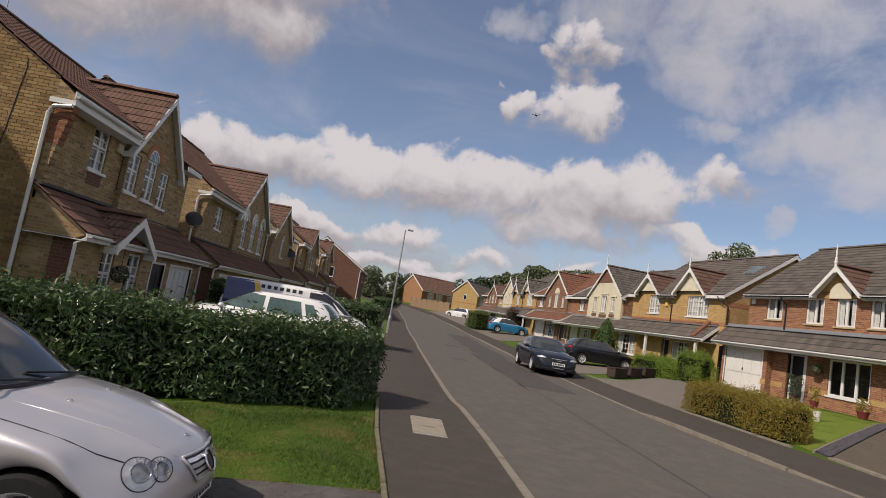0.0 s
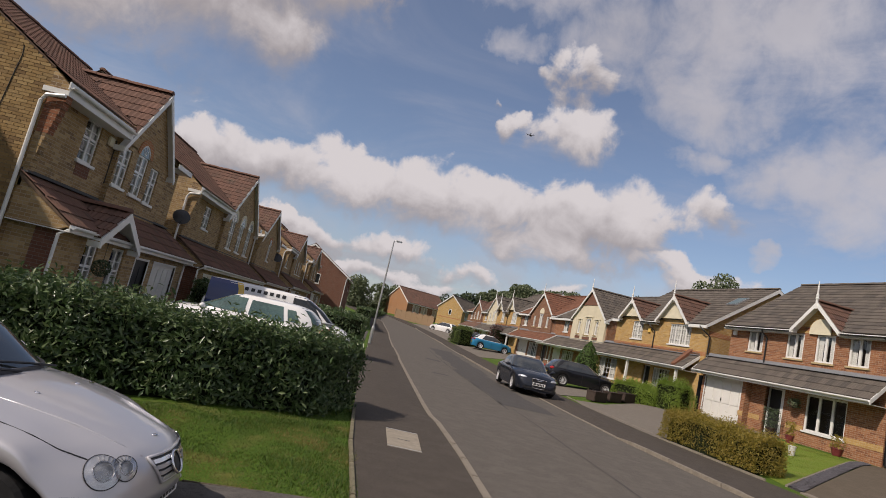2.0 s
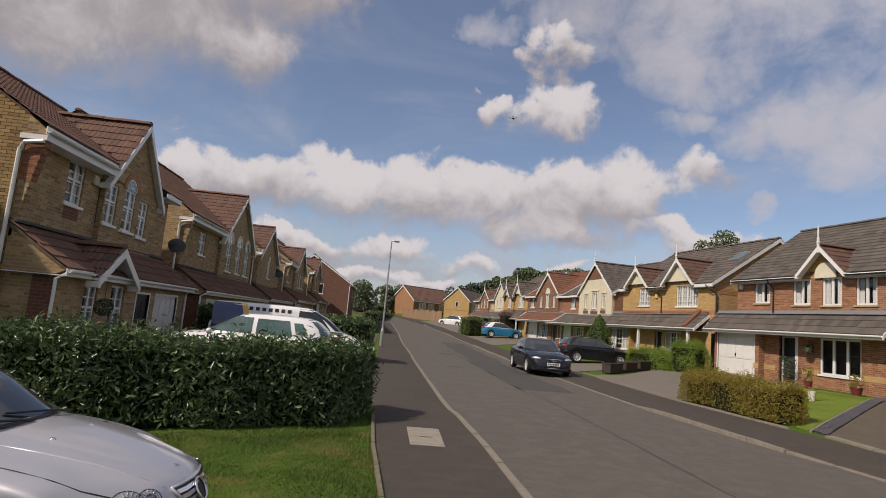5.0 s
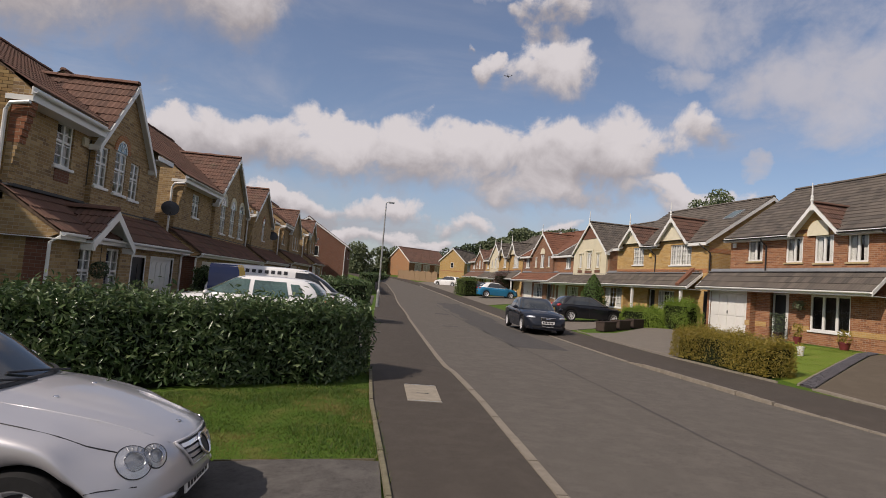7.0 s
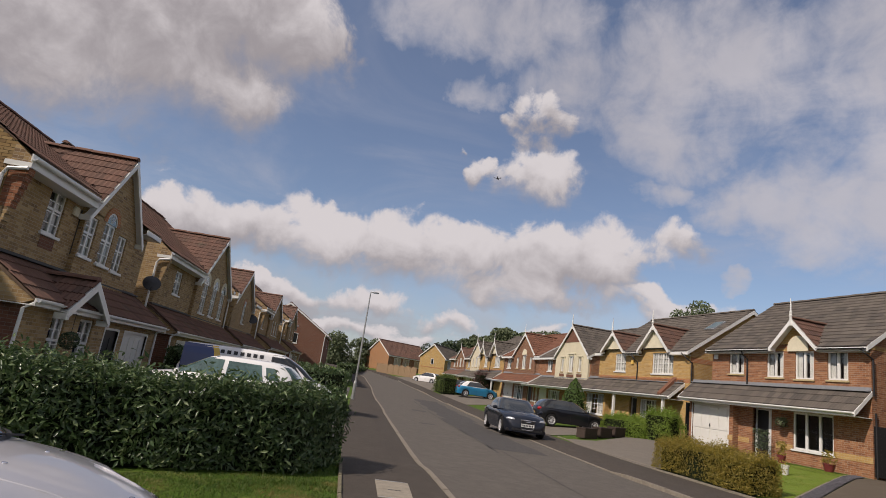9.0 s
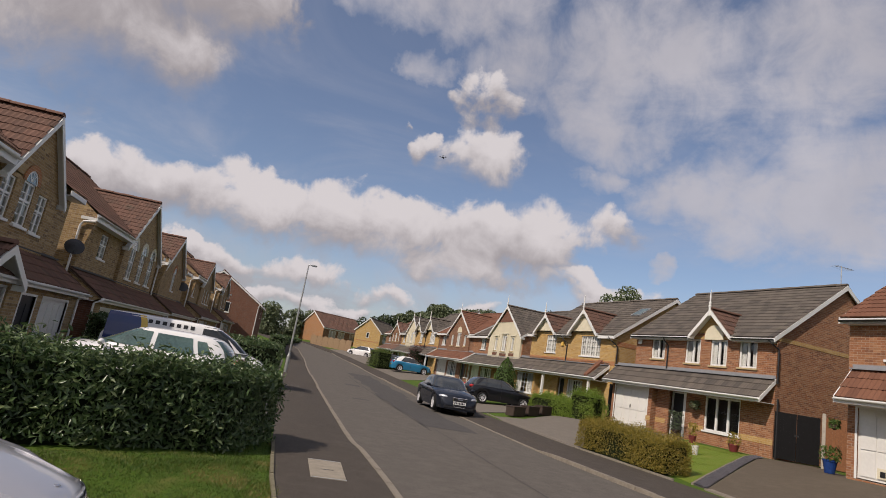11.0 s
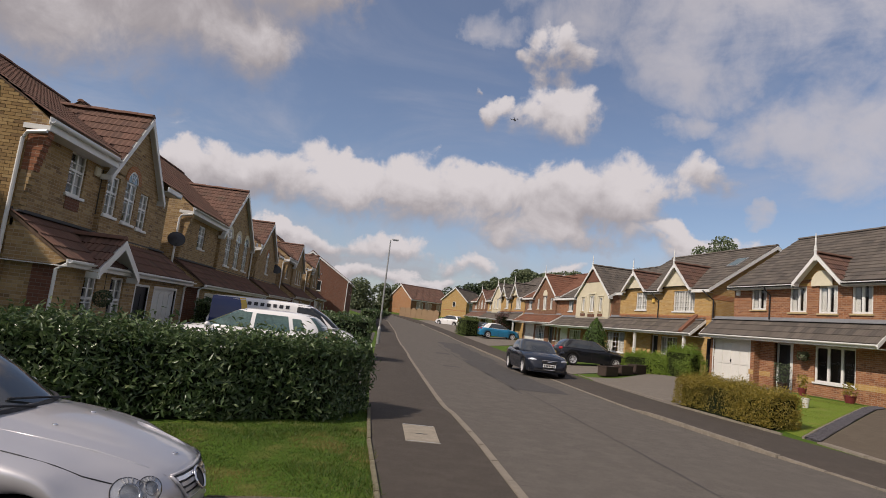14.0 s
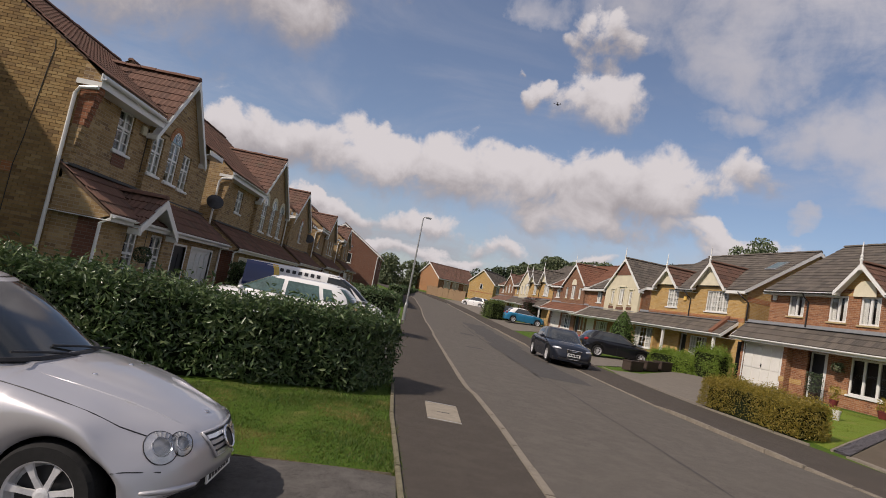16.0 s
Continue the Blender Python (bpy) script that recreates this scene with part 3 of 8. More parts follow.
def dip(y, spans):
    """How far the kerb is let down where cars cross the pavement."""
    d = 0.0
    for a, b in spans:
        d = max(d, min(1.0, max(0.0, (y - a) / 0.9)) * min(1.0, max(0.0, (b - y) / 0.9)))
    return 0.062 * d


def dip_left(y):
    return dip(y, [(11.2, 28.5), (36, 50)])


def dip_right(y):
    return dip(y, [(-60, 10.6), (14.6, 34.0), (47, 59), (65, 77)])


def path_left(y):
    return interp(y, [(-40, 0.35), (4.5, 0.21), (8, 0.0), (15, -0.2), (33, -0.35), (57, -0.6), (74, -1.4), (85, -3), (95, -6.5), (110, -15)])


def path_right(y):
    return interp(y, [(-40, 9.75), (7.5, 9.6), (10.5, 9.55), (15, 9.1), (18, 8.85), (23.5, 8.87), (35, 9.15), (46, 9.1), (57, 8.7), (68, 7.9), (80, 6.7), (92, 3.5), (110, -4)])


def land(x, y):
    """Height of the ground: gardens fall to one side of the street and climb on the other."""
    a, b = path_left(y), path_right(y)
    z = rise(y)
    if x < a:
        near = (0.19 * min(1.0, max(0.0, a - x - 0.3) / 1.6) + 0.06 * min(1.0, max(0.0, a - x - 1.5))) * min(1.0, max(0.0, (7.5 - y) / 1.8))
        z -= max(near, 0.35 * min(1.0, max(0.0, a - x - 2.2) / 4.5))
    elif x > b:
        z += 0.45 * min(1.0, (x - b) / 7.0)
        if y < 20 and x > b:
            z += 0.13 * min(1.0, (x - b) / 7.0) * min(1.0, (20 - y) / 8.0)
    return z


def strip(name, left, right, ys, lift, mat, cols=4, thick=0.0, parent=None, label="", height=None):
    """A sheet between two lines along the street, lying on the land."""
    hf = height or land
    verts, faces = [], []
    for y in ys:
        a, b = left(y), right(y)
        for i in range(cols + 1):
            x = a + (b - a) * i / cols
            verts.append((x, y, hf(x, y) + lift))
    w = cols + 1
    for j in range(len(ys) - 1):
        for i in range(cols):
            k = j * w + i
            faces.append((k, k + 1, k + w + 1, k + w))
    if thick:
        n = len(verts)
        verts += [(x, y, z - thick) for x, y, z in verts]
        rim = [j * w for j in range(len(ys))] + [(len(ys) - 1) * w + i for i in range(1, w)] + [j * w + cols for j in range(len(ys) - 2, -1, -1)] + [i for i in range(cols - 1, 0, -1)]
        for p, q in zip(rim, rim[1:] + rim[:1]):
            faces.append((p, p + n, q + n, q))
    return sheet(name, verts, faces, mat, parent, label)


def poly_patch(name, pts, lift, mat, thick=0.0, grid=0.5, parent=None, label=""):
    """A patch of ground with an outline of any shape, draped on the land."""
    bm = bmesh.new()
    vs = [bm.verts.new((x, y, 0)) for x, y in pts]
    bm.faces.new(vs)
    xs, ys = [p[0] for p in pts], [p[1] for p in pts]
    for lo, hi, axis in ((min(xs), max(xs), 0), (min(ys), max(ys), 1)):
        k = lo + grid
        while k < hi:
            co, no = [(k, 0, 0), (1, 0, 0)] if axis == 0 else [(0, k, 0), (0, 1, 0)]
            bmesh.ops.bisect_plane(bm, geom=bm.verts[:] + bm.edges[:] + bm.faces[:], plane_co=co, plane_no=no)
            k += grid
    for v in bm.verts:
        v.co.z = land(v.co.x, v.co.y) + lift
    if thick:
        r = bmesh.ops.extrude_face_region(bm, geom=bm.faces[:])
        for v in r["geom"]:
            if isinstance(v, bmesh.types.BMVert):
                v.co.z -= thick
    return part(name, bm, mat, parent, label)


# ---------------------------------------------------------------- ground, road, pavements
def steps(a, b, d):
    n = max(1, int(round((b - a) / d)))
    return [a + (b - a) * i / n for i in range(n + 1)]


xs = [-900, -400, -150, -70] + steps(-40, 40, 1.0) + [70, 150, 400, 900]
ys = [-300, -100] + steps(-40, 120, 2.0) + [160, 240, 400, 900, 2500]
verts = [(x, y, land(x, y) - 0.30) for y in ys for x in xs]
W = len(xs)
faces = [(j * W + i, j * W + i + 1, (j + 1) * W + i + 1, (j + 1) * W + i) for j in range(len(ys) - 1) for i in range(W - 1)]
ground = sheet("ground", verts, faces, LAND, smooth=True)
tagged(ground, "rough green ground that runs on to the horizon", "ground", kind="structure")

YS = steps(-30, 8, 1.0) + steps(8.5, 36, 0.5) + steps(37, 108, 1.0)
road = strip("road", lambda y: kerb_left(y) - 0.02, lambda y: kerb_right(y) + 0.02, YS, -0.075, ROAD, 6, height=lambda x, y: rise(y))
tagged(road, "worn grey asphalt estate road", "road", kind="structure")
pavement = strip("pavement", path_left, lambda y: kerb_left(y) - 0.12, YS, 0.0, PAVING, 8, 0.25, height=lambda x, y: rise(y) - dip_left(y) * max(0.0, 1 - (kerb_left(y) - 0.12 - x) / 0.7))
tagged(pavement, "dark asphalt pavement with a narrow edging", "pavement", kind="structure")
pavement = strip("pavement", lambda y: kerb_right(y) + 0.12, path_right, YS, 0.0, PAVING, 8, 0.25, height=lambda x, y: rise(y) - dip_right(y) * max(0.0, 1 - (x - kerb_right(y) - 0.12) / 0.7))
tagged(pavement, "dark asphalt pavement on the far side", "pavement", kind="structure")
lawn = strip("lawn", lambda y: path_left(y) - 32, path_left, steps(-30, 12, 0.3) + steps(13, 108, 1.0), -0.02, GRASS, 96, 0.2)
tagged(lawn, "front gardens of mown grass", "lawn", kind="structure")
lawn = strip("lawn", path_right, lambda y: path_right(y) + 34, YS, -0.02, GRASS, 24, 0.2)
tagged(lawn, "front gardens of mown grass", "lawn", kind="structure")


def kerb_line(line, side, sunk, y0, y1, length=0.91, width=0.125):
    """Kerb stones laid end to end along a line, each one a piece of its own."""
    top = tagged(new("kerb"), "line of worn concrete kerb stones", "kerb", kind="structure")
    bm = boxes((-width / 2, width / 2, 0.004, length - 0.008, -0.16, 0.0), bevel=0.012)
    me = None
    y, k = y0, 0
    while y < y1:
        ya = y + length
        xa, xb = line(y), line(ya)
        if me is None:
            first = part("kerb_stone", bm, KERB, top)
            me = first.data
            ob = first
        else:
            ob = new("kerb_stone", me)
            ob.parent = top
        ang = math.atan2(xb - xa, ya - y)
        drop, next_drop = sunk(y), sunk(ya)
        ob.matrix_world = Matrix.Translation((xa + side * width / 2, y, rise(y) + 0.006 + random.uniform(-0.004, 0.004) - drop)) @ Matrix.Rotation(-ang, 4, "Z") @ Matrix.Rotation(math.atan2(rise(ya) - rise(y) + drop - next_drop, length), 4, "X")
        y, k = ya, k + 1
    return top


# repaired strips along the road
def patch_strip(x0, x1, y0, y1, wob):
    def edge(x, s):
        return lambda y: x + s * wob * math.sin(y * 1.3 + s) + 0.010 * math.sin(y * 4.1)

    p = strip("road_patch", edge(x0, 1), edge(x1, -1), steps(y0, y1, 0.4), -0.071, PATCH, 2, height=lambda x, y: rise(y))
    return tagged(p, "darker repaired strip of asphalt", "road patch", kind="structure")


patch_strip(4.37, 4.41, 4.0, 17.0, 0.012)
patch_strip(4.12, 4.19, 16.5, 44.0, 0.02)
patch_strip(4.2, 5.9, 17.5, 30.0, 0.06)
patch_strip(4.5, 6.3, 30.0, 48.0, 0.10)
patch_strip(2.6, 3.3, 24.0, 24.5, 0.03)
patch_strip(3.1, 3.9, 33.0, 34.2, 0.05)


# ---------------------------------------------------------------- houses
def tile_mesh(v, f, e, s, nrm, o, w, g, thick=0.028, roll=0.022):
    """One interlocking tile with two rolls: appended to lists of vertices and faces."""
    k = len(v)
    prof = [(0.0, 0.0), (0.12, roll), (0.38, 0.0), (0.5, 0.004), (0.62, roll), (0.88, 0.0), (1.0, 0.0)]
    for up, lift in ((0.0, thick), (1.0, 0.004)):
        for a, h in prof:
            v.append(o + e * (a * w) + s * (up * (g + 0.02)) + nrm * (h + lift))
    for a, h in (prof[0], prof[3], prof[-1]):
        v.append(o + e * (a * w) + nrm * (h - 0.004))
    n = len(prof)
    for i in range(n - 1):
        f.append((k + i, k + i + 1, k + n + i + 1, k + n + i))
    b = k + 2 * n
    f.append((b, b + 1, k + 3, k + 2, k + 1, k))
    f.append((b + 1, b + 2, k + 6, k + 5, k + 4, k + 3))


def tiled(name, parent, origin, e, s, width, length, mat, left=None, right=None, label="", pieces=None, w=0.30, g=0.32):
    """A roof slope laid in courses of single tiles; left and right trim each course. pieces: a mesh material for tiles of their own."""
    o, e, s = Vector(origin), Vector(e).normalized(), Vector(s).normalized()
    nrm = e.cross(s).normalized()
    v, f = [], []
    rows = max(1, int(length / g))
    g = length / rows
    own = 0
    me = None
    for r in range(rows):
        d = r * g
        a = left(d) if left else 0.0
        b = right(d) if right else width
        a2 = left(d + g) if left else 0.0
        b2 = right(d + g) if right else width
        x = math.floor(min(a, a2) / w) * w - (0.15 if r % 2 else 0.0)
        while x < max(b, b2):
            xa, xb = max(x, min(a, a2) - 0.02), min(x + w, max(b, b2) + 0.02)
            lo, hi = max(xa, (a + a2) / 2 - 0.03), min(xb, (b + b2) / 2 + 0.03)
            if hi - lo > 0.04:
                p = o + e * lo + s * d
                if pieces and own < 290 and hi - lo > w - 0.001:
                    if me is None:
                        vv, ff = [], []
                        tile_mesh(vv, ff, Vector((1, 0, 0)), Vector((0, 1, 0)), Vector((0, 0, 1)), Vector((0, 0, 0)), w, g)
                        t = sheet("tile", vv, ff, pieces, parent)
                        me = t.data
                    else:
                        t = new("tile", me)
                        t.parent = parent
                    t.matrix_basis = Matrix.Translation(p) @ Matrix((e, s, nrm)).transposed().to_4x4()
                    own += 1
                else:
                    tile_mesh(v, f, e, s, nrm, p, hi - lo, g)
            x += w
    if v:
        ob = sheet(name, v, f, mat, parent, label)
        ob["kind"] = "stuff"
        return ob


def wall_face(bm, u0, u1, z0, z1, v, holes, reveal=0.10, place=None):
    """A wall front with openings cut through and their reveals."""
    us = sorted({u0, u1, *[k for h in holes for k in (h[0], h[1])]})
    zs = sorted({z0, z1, *[k for h in holes for k in (h[2], h[3])]})
    at = place or (lambda u, d, z: (u, d, z))

    def quad(*p):
        bm.faces.new([bm.verts.new(at(*q)) for q in p])

    for a, b in zip(us, us[1:]):
        for c, d in zip(zs, zs[1:]):
            mu, mz = (a + b) / 2, (c + d) / 2
            if u0 <= mu <= u1 and z0 <= mz <= z1 and not any(h[0] < mu < h[1] and h[2] < mz < h[3] for h in holes):
                quad((a, v, c), (b, v, c), (b, v, d), (a, v, d))
    for a, b, c, d in holes:
        r = v + reveal
        quad((a, v, c), (a, r, c), (a, r, d), (a, v, d))
        quad((b, v, c), (b, v, d), (b, r, d), (b, r, c))
        quad((a, v, d), (a, r, d), (b, r, d), (b, v, d))
        quad((a, v, c), (b, v, c), (b, r, c), (a, r, c))
    return bm


def frame_ring(bm, u0, u1, z0, z1, y0, y1, t):
    """A rectangular frame in one piece."""
    o = [(u0, z0), (u1, z0), (u1, z1), (u0, z1)]
    i = [(u0 + t, z0 + t), (u1 - t, z0 + t), (u1 - t, z1 - t), (u0 + t, z1 - t)]
    v = [[bm.verts.new((p[0], y, p[1])) for p in ring_] for y in (y0, y1) for ring_ in (o, i)]
    for k in range(4):
        j = (k + 1) % 4
        bm.faces.new((v[0][k], v[0][j], v[1][j], v[1][k]))
        bm.faces.new((v[2][k], v[3][k], v[3][j], v[2][j]))
        bm.faces.new((v[0][k], v[2][k], v[2][j], v[0][j]))
        bm.faces.new((v[1][k], v[1][j], v[3][j], v[3][k]))
    return bm


def add_window(house, u0, u1, z0, z1, v, cols=2, rows=1, bars=0, sill=True, curtain=0.5, lead=False, sillmat=None):
    """A framed window set into a wall: frame, a pane for each light, sill, curtains and a dark-coloured box for the dim
    room behind.
    """
    t, y = (0.055 if bars else 0.078), v + 0.05
    cw = 0.035 if bars else 0.055
    win = part("window", frame_ring(bmesh.new(), u0, u1, z0, z1, y, y + 0.06, t), WHITE_UPVC, house)

    def bar(x0, x1, y0, y1, za, zb):
        part("glazing_bar", boxes((x0, x1, y0, y1, za, zb)), WHITE_UPVC, win)

    for i in range(1, cols):
        x = u0 + (u1 - u0) * i / cols
        bar(x - cw, x + cw, y - 0.004, y + 0.06, z0 + t, z1 - t)
    for i in range(1, rows):
        k = z0 + (z1 - z0) * (i + 0.15) / (rows + 0.0) if rows == 2 else z0 + (z1 - z0) * i / rows
        bar(u0 + t, u1 - t, y - 0.002, y + 0.06, k - 0.03, k + 0.03)
    if bars:
        nu, nz = bars
        for i in range(1, nu):
            if i * cols % nu:
                x = u0 + (u1 - u0) * i / nu
                bar(x - 0.013, x + 0.013, y + 0.012, y + 0.045, z0 + t, z1 - t)
        for i in range(1, nz):
            k = z0 + (z1 - z0) * i / nz
            bar(u0 + t, u1 - t, y + 0.010, y + 0.043, k - 0.013, k + 0.013)
    for i in range(cols):
        a, b = u0 + (u1 - u0) * i / cols, u0 + (u1 - u0) * (i + 1) / cols
        pane = sheet("pane", [(a + 0.03, y + 0.028, z0 + t * 0.6), (b - 0.03, y + 0.028, z0 + t * 0.6), (b - 0.03, y + 0.028, z1 - t * 0.6), (a + 0.03, y + 0.028, z1 - t * 0.6)], [(0, 1, 2, 3)], GLASS, win)
        pane.visible_shadow = False
    if sill:
        part("sill", boxes((u0 - 0.06, u1 + 0.06, v - 0.06, v + 0.09, z0 - 0.075, z0), bevel=0.008), sillmat or WHITE_UPVC, win)
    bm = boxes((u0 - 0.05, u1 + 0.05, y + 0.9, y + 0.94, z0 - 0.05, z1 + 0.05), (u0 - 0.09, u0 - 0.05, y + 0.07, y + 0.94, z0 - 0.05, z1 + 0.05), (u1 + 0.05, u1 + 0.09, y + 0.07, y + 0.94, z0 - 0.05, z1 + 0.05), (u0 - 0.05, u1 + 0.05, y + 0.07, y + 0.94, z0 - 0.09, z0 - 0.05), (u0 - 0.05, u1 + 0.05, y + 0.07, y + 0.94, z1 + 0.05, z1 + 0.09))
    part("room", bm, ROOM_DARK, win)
    if curtain:
        for a, b in ((u0, u0 + (u1 - u0) * curtain * 0.5), (u1 - (u1 - u0) * curtain * 0.5, u1)):
            cv, n = [], 14
            for i in range(n + 1):
                x = a + (b - a) * i / n
                d = y + 0.085 + 0.018 * math.sin(i * 2.1)
                cv += [(x, d, z0), (x, d, z1)]
            sheet("curtain", cv, [(2 * i, 2 * i + 2, 2 * i + 3, 2 * i + 1) for i in range(n)], CURTAIN, win, smooth=True)
    return win


def add_arched(house, u0, u1, z0, zs, v, surround, stone=0.16):
    """A tall window with a round head and a raised brick or stone surround."""
    r, c = (u1 - u0) / 2, (u0 + u1) / 2
    zt = zs + r
    win = add_window(house, u0, u1, z0, zs, v - 0.02, 2, 2, (2, 4), True, 0.4)
    bm = bmesh.new()
    n = 14
    arc = [(math.cos(math.pi * i / n), math.sin(math.pi * i / n)) for i in range(n + 1)]

    def ring(r0, r1, d0, d1):
        for (ca, sa), (cb, sb) in zip(arc, arc[1:]):
            q = [(c + r0 * ca, zs + r0 * sa), (c + r1 * ca, zs + r1 * sa), (c + r1 * cb, zs + r1 * sb), (c + r0 * cb, zs + r0 * sb)]
            prism(bm, q, d0, d1, "y")

    ring(r - 0.055, r, v + 0.02, v - 0.012)
    for k in (0.3, 0.5, 0.7):
        a = math.pi * k
        m = Matrix.Translation((c, 0, zs)) @ Matrix.Rotation(-a, 4, "Y")
        box(bm, 0.05, r - 0.04, v - 0.01, v + 0.015, -0.012, 0.012, m=m)
    part("arch_frame", bm, WHITE_UPVC, win)
    bm = bmesh.new()
    prism(bm, [(c + (r - 0.02) * ca, zs + (r - 0.02) * sa) for ca, sa in arc], v - 0.002, v + 0.01, "y")
    part("pane", bm, CAR_GLASS_PALE, win)
    bm = bmesh.new()
    prism(bm, [(c + (r + stone) * ca, zs + (r + stone) * sa) for ca, sa in arc] + [(c + r * ca, zs + r * sa) for ca, sa in arc[::-1]], v - 0.03, v + 0.01, "y")
    part("arch", bm, surround, house)


def add_garage(house, u0, u1, z1, v, vertical=False, mat=None, square=False):
    """A panelled up-and-over door in its frame, with a handle."""
    f = part("garage_frame", boxes((u0 - 0.07, u0, v - 0.01, v + 0.10, 0, z1 + 0.07), (u1, u1 + 0.07, v - 0.01, v + 0.10, 0, z1 + 0.07), (u0, u1, v - 0.01, v + 0.10, z1, z1 + 0.07)), WHITE_UPVC, house)
    door = part("garage_door", boxes((u0, u1, v + 0.05, v + 0.09, 0.03, z1)), mat or WHITE_PAINT, house)
    cols, rows = 4, 2
    cuts = (0.0, 0.40, 1.0)
    for r in range(rows):
        for c in range(cols):
            a, b = u0 + 0.06 + (u1 - u0 - 0.12) * c / cols + 0.03, u0 + 0.06 + (u1 - u0 - 0.12) * (c + 1) / cols - 0.03
            p, q = 0.08 + (z1 - 0.14) * cuts[r] + 0.03, 0.08 + (z1 - 0.14) * cuts[r + 1] - 0.03
            bm = bmesh.new()
            n = 8
            top = [(b, q - 0.12)] + [((a + b) / 2 + (b - a) / 2 * math.cos(math.pi * i / n), q - 0.12 + 0.12 * math.sin(math.pi * i / n)) for i in range(1, n)] + [(a, q - 0.12)] if r == rows - 1 else [(b, q), (a, q)]
            prism(bm, [(a, p), (b, p)] + top, v + 0.026, v + 0.052, "y")
            part("panel", bm, mat or WHITE_PAINT, door)
    c = (u0 + u1) / 2
    part("handle", boxes((c - 0.02, c + 0.02, v + 0.0, v + 0.05, 0.95, 1.10), (c - 0.035, c + 0.035, v - 0.015, v + 0.02, 1.0, 1.03), bevel=0.004), BLACK_PAINT, door)
    return door


def add_door(house, u0, u1, z1, v, mat=None):
    part("door_frame", boxes((u0 - 0.06, u0, v - 0.01, v + 0.09, 0, z1 + 0.06), (u1, u1 + 0.06, v - 0.01, v + 0.09, 0, z1 + 0.06), (u0, u1, v - 0.01, v + 0.09, z1, z1 + 0.06)), WHITE_UPVC, house)
    d = part("front_door", boxes((u0, u1, v + 0.05, v + 0.09, 0.02, z1)), mat or BLACK_PAINT, house)
    w = u1 - u0
    for a, b, p, q in ((0.14, 0.44, 0.18, 0.85), (0.56, 0.86, 0.18, 0.85), (0.14, 0.44, 1.05, z1 - 0.2), (0.56, 0.86, 1.05, z1 - 0.2)):
        part("panel", boxes((u0 + w * a, u0 + w * b, v + 0.035, v + 0.052, p, q), bevel=0.008), mat or BLACK_PAINT, d)
    part("handle", boxes((u1 - 0.12, u1 - 0.09, v - 0.01, v + 0.05, 0.95, 1.15), bevel=0.006), CHROME, d)
    return d


def ridge_tiles(house, a, d, length, mat):
    """Half-round ridge tiles bedded end to end."""
    n = max(1, int(round(length / 0.44)))
    w = length / n
    e = Vector((-d.y, d.x, 0))
    me = None
    for i in range(n):
        if me is None:
            bm = bmesh.new()
            prism(bm, [(0.13 * math.cos(t), 0.10 * math.sin(t)) for t in [math.pi * k / 6 for k in range(7)]], 0.006, w - 0.006, "y")
            ob = part("ridge_tile", bm, mat, house)
            me = ob.data
        else:
            ob = new("ridge_tile", me)
            ob.parent = house
        m = Matrix((Vector((d.y, -d.x, 0)), d, Vector((0, 0, 1)))).transposed().to_4x4()
        m.translation = a + d * (i * w) + Vector((0, 0, 0.01 + 0.006 * math.sin(i * 2.7)))
        ob.matrix_basis = m


